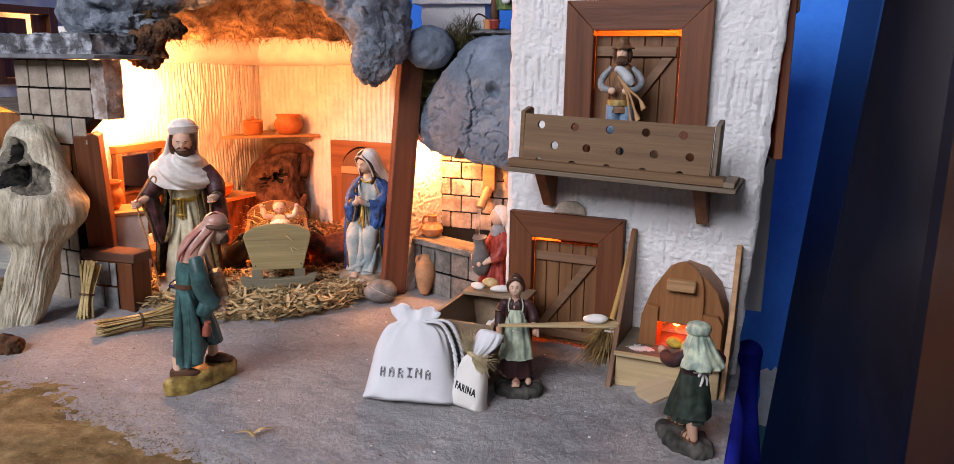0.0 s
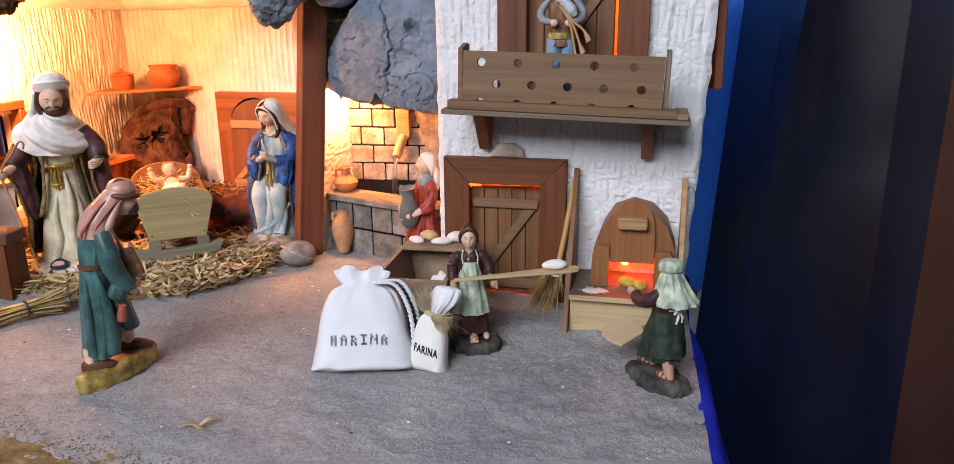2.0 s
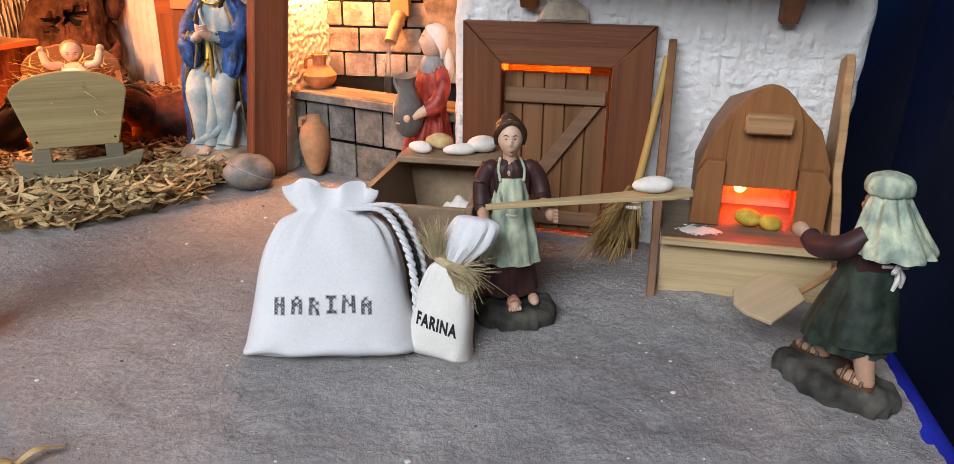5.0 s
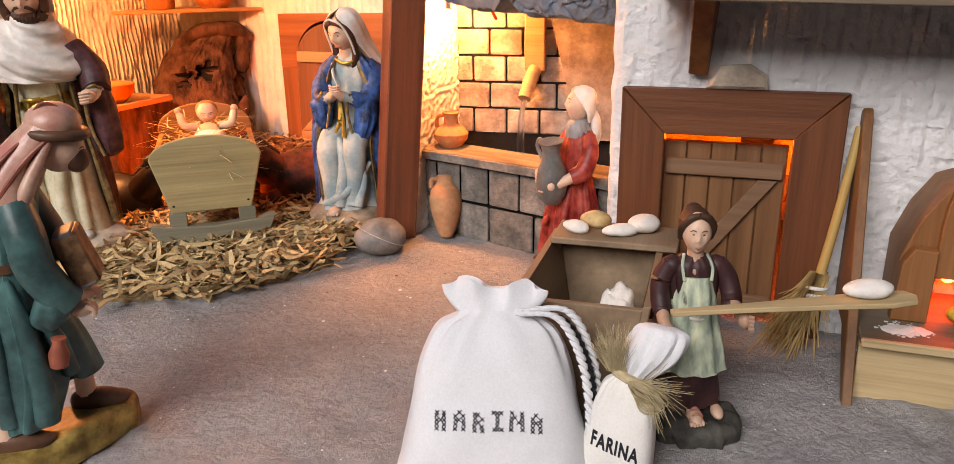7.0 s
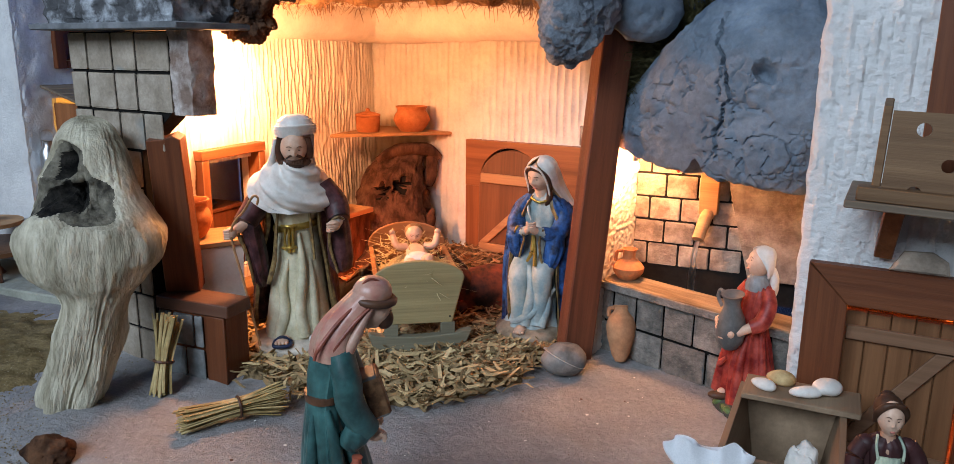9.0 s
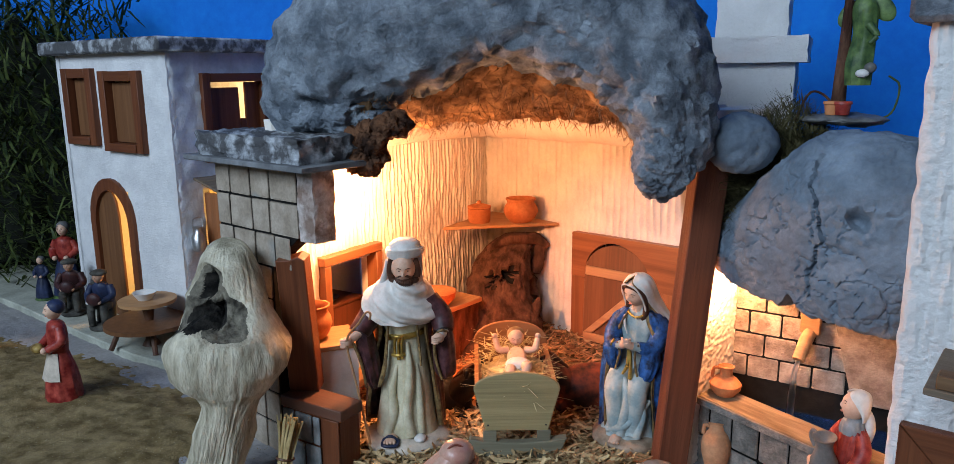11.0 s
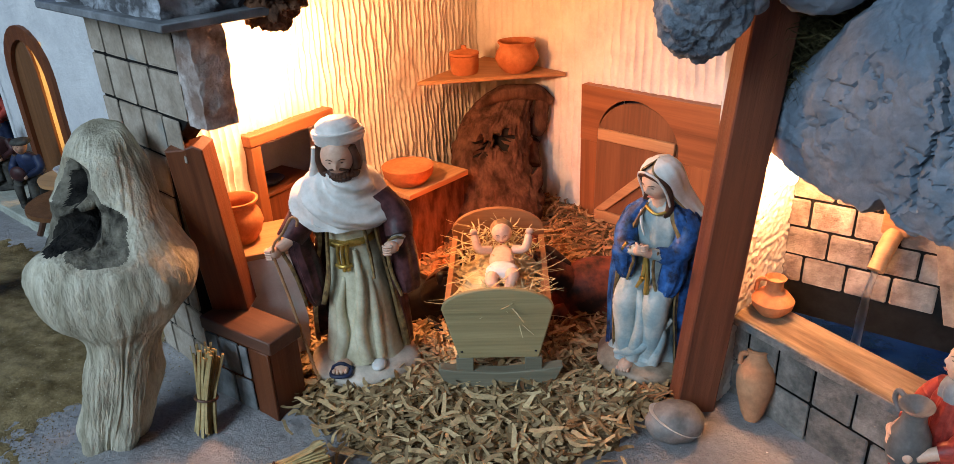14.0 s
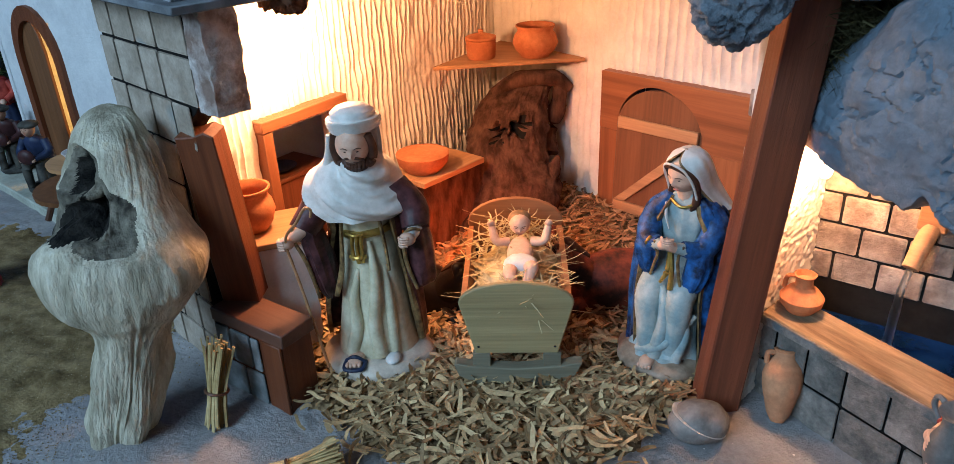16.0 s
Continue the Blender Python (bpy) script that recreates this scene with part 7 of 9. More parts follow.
for s in (-1, 1):
    part("handle", tube([(s * 0.0085, 0, 0.056), (s * 0.0135, 0, 0.055), (s * 0.0138, 0, 0.047)], 0.0022, 8), TERRA_P, am)
jug = thing("water_jug", "squat terracotta jug on the fountain ledge", "jug", MF @ pose(0.017, 0.02, 0.0797, 0, 0, 30) @ Matrix.Scale(0.9, 4))
part("body", lathe([(0, 0), (0.011, 0), (0.0175, 0.008), (0.0185, 0.014), (0.013, 0.021), (0.0075, 0.0245), (0.0072, 0.032), (0.0095, 0.036), (0.008, 0.0365), (0.006, 0.032), (0, 0.03)], 28), TERRA, jug)
part("handle", tube([(-0.0075, 0, 0.033), (-0.014, 0, 0.031), (-0.0155, 0, 0.02)], 0.002, 8), TERRA, jug)
part("spout_hole", ball((0.006, -0.0158, 0.013), (0.002, 0.0012, 0.002), sub=2), NAVY, jug)


def sheaf(name, label, m, n, ln, spread, seed, tie):
    """A tied bundle of straws lying along x."""
    ob = thing(name, label, "straw bundle", m)
    rng, bm = random.Random(seed), bmesh.new()
    for _ in range(n):
        a, r = rng.uniform(0, 6.283), math.sqrt(rng.random())
        y0, z0 = math.cos(a) * r, math.sin(a) * r
        l0, l1 = -ln * rng.uniform(0.42, 0.55), ln * rng.uniform(0.38, 0.52)
        f = spread
        k = 0.0095
        tube([(l0, y0 * k * f, z0 * k * f * 0.7), (tie, y0 * k * 0.8, z0 * k * 0.8), (l1, y0 * k * f * 1.25 + rng.gauss(0, 0.002), z0 * k * f * 0.9 + rng.gauss(0, 0.002))], [rng.uniform(0.0009, 0.0019)] * 3, 6, bm, 0, rng.uniform(0.3, 0.7), steps=3)
    tagged(part("straw_mass", bm, STRAW, ob), kind="stuff")
    part("tie", tube([(tie, 0.0088 * math.cos(q), 0.0088 * math.sin(q)) for q in [i * math.pi / 5 for i in range(11)]], 0.0013, 6), BROWNP, ob, "dark string tie")
    return ob


sheaf("straw_bundle", "bundle of straw lying tied on the ground", pose(-0.397, 0.872, 0.0125, 0, -2, 38), 90, 0.088, 1.5, 41, 0.004)
sheaf("straw_bundle", "bundle of straw standing against the sill block", pose(-0.488, 0.924, 0.035, 0, -74, 78), 46, 0.075, 1.2, 42, -0.006)

# driftwood
def driftwood():
    rings = [(-0.558, 0.884, -0.002, 0.024, 0.02), (-0.554, 0.886, 0.02, 0.0275, 0.022), (-0.544, 0.894, 0.055, 0.029, 0.024), (-0.538, 0.9, 0.086, 0.0285, 0.025), (-0.537, 0.904, 0.102, 0.034, 0.028), (-0.538, 0.906, 0.113, 0.048, 0.035), (-0.539, 0.908, 0.13, 0.0605, 0.042), (-0.539, 0.912, 0.15, 0.0615, 0.043), (-0.541, 0.918, 0.17, 0.0525, 0.04), (-0.548, 0.928, 0.195, 0.042, 0.034), (-0.555, 0.941, 0.225, 0.031, 0.027), (-0.561, 0.952, 0.246, 0.018, 0.017), (-0.563, 0.956, 0.2535, 0.004, 0.004)]
    path = smooth_path([Vector(r[:3]) for r in rings], 26)
    size = smooth_path([Vector((r[3], r[4], 0)) for r in rings], 26)
    n, rows, deep = 320, [], {}
    for i, (p, s) in enumerate(zip(path, size)):
        row = []
        for j in range(n):
            a = 2 * math.pi * j / n
            q = Vector((max(s.x, 0.002) * math.cos(a), max(s.y, 0.002) * math.sin(a), 0))
            rot = radians(28)
            q = Vector((q.x * math.cos(rot) - q.y * math.sin(rot), q.x * math.sin(rot) + q.y * math.cos(rot), 0))
            w = p + q
            g = Vector((a * 9 + 2.5 * noise.noise(Vector((a * 2, p.z * 14, 0))), p.z * 16, 0))
            low = max(0.6, min(1, 1.5 - p.z / 0.11))
            d = 0.0022 * low * noise.noise(g) + 0.0006 * low * fbm(Vector((a * 30, p.z * 40, 3)), 3) + 0.001 * fbm(w * 70, 3) + 0.006 * noise.noise(w * 25) + 0.004 * math.sin(5 * a) * max(0, 1 - p.z / 0.1)
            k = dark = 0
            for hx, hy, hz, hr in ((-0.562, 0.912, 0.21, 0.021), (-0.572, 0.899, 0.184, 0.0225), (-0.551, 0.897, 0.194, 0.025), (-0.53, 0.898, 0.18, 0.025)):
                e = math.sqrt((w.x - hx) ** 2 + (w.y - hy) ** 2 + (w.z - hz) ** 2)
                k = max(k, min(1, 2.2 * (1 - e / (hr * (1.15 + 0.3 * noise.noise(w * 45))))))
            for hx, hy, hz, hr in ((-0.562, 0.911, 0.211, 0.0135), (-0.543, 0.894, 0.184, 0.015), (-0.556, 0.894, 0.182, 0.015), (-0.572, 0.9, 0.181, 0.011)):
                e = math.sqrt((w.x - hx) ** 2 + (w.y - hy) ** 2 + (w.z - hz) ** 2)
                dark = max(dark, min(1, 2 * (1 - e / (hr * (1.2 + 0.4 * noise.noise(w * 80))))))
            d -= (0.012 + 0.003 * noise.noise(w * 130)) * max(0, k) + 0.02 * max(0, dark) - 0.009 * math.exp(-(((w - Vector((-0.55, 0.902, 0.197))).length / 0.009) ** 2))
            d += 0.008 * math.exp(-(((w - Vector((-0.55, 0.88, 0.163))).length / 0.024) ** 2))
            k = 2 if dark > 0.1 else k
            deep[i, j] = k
            row.append(w + q.normalized() * d + Vector((0, 0, 0.003 * noise.noise(w * 40))))
        rows.append(row)
    bm = ring_loft(rows)
    bm.faces.ensure_lookup_table()
    # deeper faces take the darker tones, so the hollow's shade is painted in
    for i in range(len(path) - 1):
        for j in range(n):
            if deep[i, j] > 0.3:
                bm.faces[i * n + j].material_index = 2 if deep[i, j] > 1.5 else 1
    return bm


single("driftwood", driftwood(), [DRIFT, DRIFT_M, DRIFT_SHADE], "bleached hollow driftwood root standing on end", "driftwood")
single("brown_pebble", blob((0, 0, 0.006), (0.02, 0.014, 0.012), 0.4, 60, 4), BURNT, "small lump of brown bark on the ground", "bark", pose(-0.51, 0.79, 0.002))

# the stooping shepherd, who walks along +x
s = Figure()
s.loft([(0.009, 0.003, 0.0, 0.035, 0.018), (0.009, 0.003, 0.011, 0.0355, 0.0185), (0.009, 0.003, 0.0165, 0.0325, 0.0165), (0.009, 0.003, 0.018, 0.027, 0.0135)], OCHRE, 7, 0.0017, 72, steps=4, deform=lambda a, t: (0, 0.021 * math.sin(a), 0.0012 * math.sin(4 * a)))
s.loft([(-0.004, -0.004, 0.0255, 0.0135, 0.0125), (-0.0035, -0.004, 0.0285, 0.0138, 0.0128), (0.001, -0.002, 0.05, 0.0165, 0.0145), (0.0015, 0, 0.075, 0.0152, 0.0148), (0.001, 0, 0.095, 0.0122, 0.0138), (0.0018, 0, 0.109, 0.0112, 0.0135), (0.004, 0, 0.124, 0.0128, 0.0155), (0.0072, 0, 0.138, 0.0125, 0.0155), (0.0115, 0, 0.149, 0.009, 0.011)], TEAL, 5, 0.0017, 96, phase=0.5, steps=6)
s.loft([(0.0205, 0.011, 0.042, 0.011, 0.011), (0.0198, 0.011, 0.045, 0.0112, 0.0112), (0.0145, 0.008, 0.065, 0.0125, 0.0115), (0.008, 0.003, 0.088, 0.0112, 0.011), (0.004, 0, 0.1, 0.008, 0.01)], TEAL, 4, 0.0013, 64, phase=0.2, steps=5)
for pts, rr in (([(0.002, -0.0125, 0.104), (0.006, -0.0155, 0.08), (0.008, -0.0165, 0.055), (0.007, -0.0155, 0.03)], [0.002, 0.0042, 0.0055, 0.0058]), ([(-0.0065, -0.0085, 0.1), (-0.0085, -0.0118, 0.07), (-0.0095, -0.0125, 0.03)], [0.0018, 0.004, 0.005]), ([(0.01, -0.011, 0.088), (0.0165, -0.0095, 0.07), (0.0195, -0.006, 0.05)], [0.002, 0.0045, 0.0042])):
    s.tube(pts, rr, TEAL, 14)
s.loft([(0.0012, 0, 0.1075, 0.0122, 0.0148), (0.0012, 0, 0.112, 0.0124, 0.015)], BROWNP, 0, 0, 44, steps=2)
# wide sleeves with the hands before the belly
s.ball((0.0115, -0.0105, 0.137), (0.0088, 0.0078, 0.0088), TEAL)
s.tube([(0.011, -0.0115, 0.139), (0.0142, -0.0165, 0.124), (0.0155, -0.0172, 0.11), (0.0215, -0.0158, 0.0965), (0.0262, -0.0142, 0.0895)], [0.0082, 0.0088, 0.0088, 0.0086, 0.008], TEAL, 20)
s.loft([(0.0165, -0.0155, 0.0785, 0.0035, 0.004), (0.017, -0.0155, 0.083, 0.0088, 0.0068), (0.0195, -0.0155, 0.0905, 0.0088, 0.0075), (0.0205, -0.0155, 0.098, 0.006, 0.006)], TEAL, 4, 0.0009, 36, steps=4)
s.tube([(0.011, 0.0115, 0.139), (0.0165, 0.0155, 0.12), (0.0225, 0.013, 0.104)], [0.0082, 0.009, 0.008], TEAL, 18)
for y0 in (-0.0135, 0.0095):
    s.ball((0.0305, y0, 0.0855), (0.0052, 0.004, 0.0042), SKIN)
    for e in range(4):
        s.tube([(0.0325, y0 - 0.003 + 0.002 * e, 0.0872), (0.0362, y0 - 0.003 + 0.002 * e, 0.0845), (0.0355, y0 - 0.002 + 0.0016 * e, 0.0815)], 0.0012, SKIN, 6)
# shoes
for x, yy, zz in ((-0.0065, -0.0115, 0.0), (0.0265, 0.0165, 0.0015)):
    s.tube([(x - 0.006, yy + 0.002, 0.036 + zz), (x - 0.006, yy, 0.023 + zz)], [0.0052, 0.005], SKIN)
    s.loft([(x, yy, 0.0165 + zz, 0.0142, 0.006), (x, yy, 0.0195 + zz, 0.0145, 0.0062), (x - 0.003, yy, 0.0235 + zz, 0.0105, 0.0052), (x - 0.005, yy, 0.0255 + zz, 0.006, 0.003)], BROWNP, 0, 0, 32)
# square basket under the arm, gourd at the knee
k0 = len(s.bm.faces)
box(-0.0062, 0.0062, -0.0105, 0.0105, -0.0135, 0.0135, 0.0012, pose(0.0315, -0.001, 0.1085, 0, -17, 0), s.bm)
for fc in list(s.bm.faces)[k0:]:
    fc.material_index = s.k(VESTP)
k0 = len(s.bm.faces)
box(-0.0045, 0.0045, -0.0092, 0.0092, -0.0142, 0.0142, 0.0006, pose(0.0312, -0.0022, 0.1087, 0, -17, 0), s.bm)
for fc in list(s.bm.faces)[k0:]:
    fc.material_index = s.k(GREYP)
s.lathe([(0, -0.0085), (0.0042, -0.0072), (0.0048, -0.001), (0.0028, 0.0045), (0.0034, 0.0075), (0, 0.0078)], REDLINE, pose(0.0178, -0.0165, 0.066, 0, 8, 0), 16)
# head, scarf and banded cap
s.head(0.0325, 0, 0.1615, 0.0112, SKIN, 90, 24)
s.ball((0.0385, 0, 0.1555), (0.0058, 0.0065, 0.0068), HAIR)
s.loft([(0.0075, 0, 0.1355, 0.0142, 0.0182), (0.0075, 0, 0.138, 0.0142, 0.018), (0.009, 0, 0.148, 0.0132, 0.0165), (0.0145, 0, 0.1575, 0.0122, 0.0145), (0.022, 0, 0.1655, 0.0115, 0.0125), (0.029, 0, 0.1725, 0.0108, 0.0115), (0.031, 0, 0.178, 0.0072, 0.0082)], PEACH, 5, 0.0008, 80, 130, 410, 0.0028, steps=6)
for q in (-1, 1):
    s.tube([(0.0305, q * 0.0108, 0.167), (0.0235, q * 0.012, 0.1555), (0.0175, q * 0.0135, 0.1445), (0.0145, q * 0.0145, 0.136)], [0.0015, 0.003, 0.0036, 0.0024], PEACH, 12)
    for w0, w1, w2 in ((0.0095, 0.0135, 0.0165), (0.0045, 0.0062, 0.0075), (0.0118, 0.0142, 0.0158)):
        back = 0.002 if w0 < 0.01 else -0.008
        s.tube([(0.0235 - back, q * w0, 0.1685), (0.0125 - back, q * w1, 0.1595), (0.0005 - back, q * w2, 0.145), (-0.0022 - back, q * w2, 0.138)], [0.0007, 0.0012, 0.0013, 0.0009], REDLINE, 8)
s.ball((0.0318, 0, 0.173), (0.012, 0.012, 0.0098), PEACH)
s.tube([(0.0322 + 0.0122 * math.cos(q), 0.0122 * math.sin(q), 0.1685 - 0.0015 * math.cos(q)) for q in [i * math.pi / 6 for i in range(13)]], 0.0026, BROWNP, 10)
s.tube([(0.0212, -0.004, 0.1725), (0.03, -0.006, 0.1828), (0.0405, -0.004, 0.1765)], 0.0008, REDLINE, 6)
s.done("shepherd_figurine", "stooping resin shepherd in teal robe and peach headscarf", pose(-0.262, 0.715, 0.0, 0, 0, 19.6))

# the woman with the jar
f = Figure()
f.loft([(0.004, 0.0, 0.0, 0.034, 0.026), (0.004, 0.0, 0.006, 0.0345, 0.0265), (0.003, 0.001, 0.0105, 0.027, 0.021)], DARKBASE, 6, 0.002, 48, steps=3)
for q in range(16):
    e = q * 0.393 + 0.2 * math.sin(5 * q)
    f.ball((0.004 + 0.03 * math.sin(e), -0.023 * math.cos(e), 0.0055 + 0.002 * math.sin(3 * q)), (0.0075, 0.0055, 0.0035), GREENP, pose(0, 0, 0, 0, 20, 40 * q), 2, 0.3)
f.loft([(0.001, 0.003, 0.0095, 0.0265, 0.024), (0.001, 0.003, 0.014, 0.0255, 0.0235), (0, 0.002, 0.04, 0.022, 0.02), (0, 0.001, 0.062, 0.0172, 0.0155), (0, 0, 0.079, 0.013, 0.0115), (0, 0, 0.095, 0.0145, 0.0115), (0, 0.001, 0.108, 0.0148, 0.0105), (0, 0.001, 0.117, 0.0065, 0.006)], REDDRESS, 9, 0.0026, 96, phase=0.5, steps=6)
for pts, rr in (([(-0.009, -0.008, 0.078), (-0.015, -0.014, 0.05), (-0.02, -0.017, 0.014)], [0.002, 0.0048, 0.006]), ([(0.008, -0.009, 0.076), (0.009, -0.016, 0.045), (0.013, -0.021, 0.013)], [0.002, 0.0045, 0.0055]), ([(0.013, 0.0, 0.074), (0.019, 0.001, 0.045), (0.024, -0.003, 0.013)], [0.002, 0.0045, 0.005])):
    f.tube(pts, rr, REDDRESS, 12)
f.tube([(-0.02, -0.014, 0.036), (-0.012, -0.022, 0.041), (-0.002, -0.023, 0.05)], [0.0015, 0.003, 0.0015], REDDRESS, 10)
for q in (-1, 1):
    f.tube([(q * 0.013, 0.001, 0.11), (q * 0.0195, -0.001, 0.099), (q * 0.0205, -0.007, 0.0865), (q * 0.0165, -0.0155, 0.0815)], [0.0058, 0.0072, 0.0074, 0.006], REDDRESS, 16)
    f.tube([(q * 0.0165, -0.0155, 0.0815), (q * 0.0115, -0.0255, 0.079 - 0.003 * q)], [0.0044, 0.0036], SKIN)
    f.ball((q * 0.0085, -0.0305, 0.0785 - 0.003 * q), (0.0055, 0.0038, 0.0045), SKIN)
    for e in range(4):
        f.tube([(q * 0.009, -0.0325, 0.0815 - 0.0024 * e - 0.003 * q), (q * 0.0045, -0.0358, 0.0815 - 0.0024 * e - 0.003 * q), (q * 0.0005, -0.0358, 0.081 - 0.0024 * e - 0.003 * q)], 0.0012, SKIN, 6)
f.ball((-0.009, -0.021, 0.0125), (0.006, 0.0115, 0.0038), BROWNP, pose(0, 0, 0, 0, 0, -25))
f.ball((-0.009, -0.018, 0.016), (0.004, 0.006, 0.003), SKIN)
f.lathe([(0, 0), (0.007, 0), (0.0115, 0.006), (0.0138, 0.015), (0.012, 0.026), (0.0082, 0.035), (0.0072, 0.041), (0.0088, 0.0465), (0.0105, 0.0485), (0.0088, 0.0485), (0, 0.042)], GREYP, pose(0, -0.022, 0.06, 8, 4, 0), 28)
f.tube([(-0.0075, -0.027, 0.104), (-0.0145, -0.029, 0.1065), (-0.0165, -0.029, 0.1), (-0.0125, -0.0265, 0.0925)], 0.0018, GREYP, 8)
f.loft([(0, 0.0, 0.1085, 0.0115, 0.0105), (0, -0.001, 0.114, 0.0108, 0.01), (0, -0.001, 0.1195, 0.0085, 0.008), (0, 0, 0.1215, 0.006, 0.006)], SLEEVEP, 7, 0.0009, 40)
TURN = -20
H = Matrix.Translation((0, -0.001, 0.1325)) @ pose(0, 0, 0, -4, 0, TURN)
f.head(0, -0.001, 0.1325, 0.012, SKIN, TURN, -4)
f.ball(H @ Vector((0, 0.002, 0.0022)), (0.0097, 0.0098, 0.0102), HAIR)
k0 = len(f.bm.verts)
f.loft([(0, 0.0075, -0.0125, 0.0068, 0.0045, 84, 276), (0, 0.0055, -0.006, 0.01, 0.0078, 82, 278), (0, 0.0025, 0.0015, 0.0112, 0.0108, 70, 290), (0, 0.0015, 0.0075, 0.0104, 0.0112, 46, 314), (0, 0.0015, 0.0115, 0.0075, 0.0085, 20, 340), (0, 0.002, 0.0138, 0.0015, 0.002, 6, 354)], SCARF, 5, 0.0006, 56, 60, 300, 0.002, steps=5)
f.tube([(0, 0.0115, -0.006), (0.001, 0.0148, -0.0125), (0.0, 0.0165, -0.0215), (0.0, 0.0175, -0.03)], [0.0052, 0.0058, 0.0064, 0.0034], SCARF, 14, 0.75)
f.ball((0, 0.0125, -0.008), (0.0048, 0.0042, 0.0048), SCARF)
f.bm.verts.ensure_lookup_table()
for v in list(f.bm.verts)[k0:]:
    v.co = H @ v.co
f.lean(0.05, 0.0, 0.05)
f.done("jar_woman_figurine", "resin woman in red dress and cream headscarf holding a grey jug", pose(0.048, 0.957, 0.0, 0, 0, -66) @ Matrix.Diagonal((0.95, 0.95, 1.05, 1)))

# ---- the bakery group ----
tr = thing("kneading_trough", "grey-brown wooden kneading trough with a shelf board", "trough", pose(0.034, 0.787, 0, 0, 0, -19) @ Matrix.Diagonal((1, 1, 1.13, 1)))
TW = wood("trough_wood", (0.2, 0.13, 0.08), (0.32, 0.22, 0.14), 0.6, 1, 45)
for sgn in (-1, 1):
    part("side_board", prism([(sgn * 0.0225, 0.006), (sgn * 0.0265, 0.006), (sgn * 0.0365, 0.064), (sgn * 0.0325, 0.064)], "y", -0.055, 0.06, 0.0006), TW, tr)
for y in (-0.055, 0.056):
    part("end_board", prism([(-0.0222, 0.006), (0.0222, 0.006), (0.0322, 0.062), (-0.0322, 0.062)], "y", y, y + 0.004, 0.0005), TW, tr)
part("bottom_board", box(-0.022, 0.022, -0.0505, 0.0555, 0.006, 0.0095), TW, tr)
for x in (-0.018, 0.018):
    for y in (-0.045, 0.048):
        part("foot", box(x - 0.004, x + 0.004, y - 0.004, y + 0.004, 0.0, 0.0058), TW, tr)
bb = single("shelf_board", box(-0.039, 0.039, -0.019, 0.019, 0, 0.0045, 0.0008), TW, "grey-brown board laid across the trough", "board", pose(0.055, 0.8295, 0.0725, 0, 0, -19))
MT = pose(0.055, 0.8295, 0.0772, 0, 0, -19)
for k, (x, y, r, mt, lb) in enumerate(((-0.025, -0.006, (0.0095, 0.006, 0.0042), DOUGH, "floured white loaf on the trough board"), (-0.014, 0.008, (0.0105, 0.007, 0.0058), BREADC, "golden loaf on the trough board"), (0.004, -0.006, (0.0125, 0.006, 0.0042), DOUGH, "floured white loaf on the trough board"), (0.017, 0.006, (0.012, 0.009, 0.006), DOUGH, "floured white loaf on the trough board"))):
    single("loaf", ball((0, 0, r[2] * 0.9), r, rough=0.15, freq=120), mt, lb, "bread", MT @ pose(x, y, 0, 0, 0, -20 + 25 * k), "loaves on the board")
single("flour_bag", blob((0, 0, 0.018), (0.017, 0.014, 0.02), 0.35, 60, 4), CREAM, "small white flour bag inside the trough", "bag", pose(0.034, 0.772, 0.0098) @ pose(0, 0, 0, 0, 12, 30))
single("dough_lump", blob((0, 0, 0.022), (0.011, 0.01, 0.026), 0.3, 70, 4), DOUGH, "white dough lump standing in the trough", "dough", pose(0.041, 0.788, 0.0098) @ pose(0, 0, 0, -14, 16, 0))


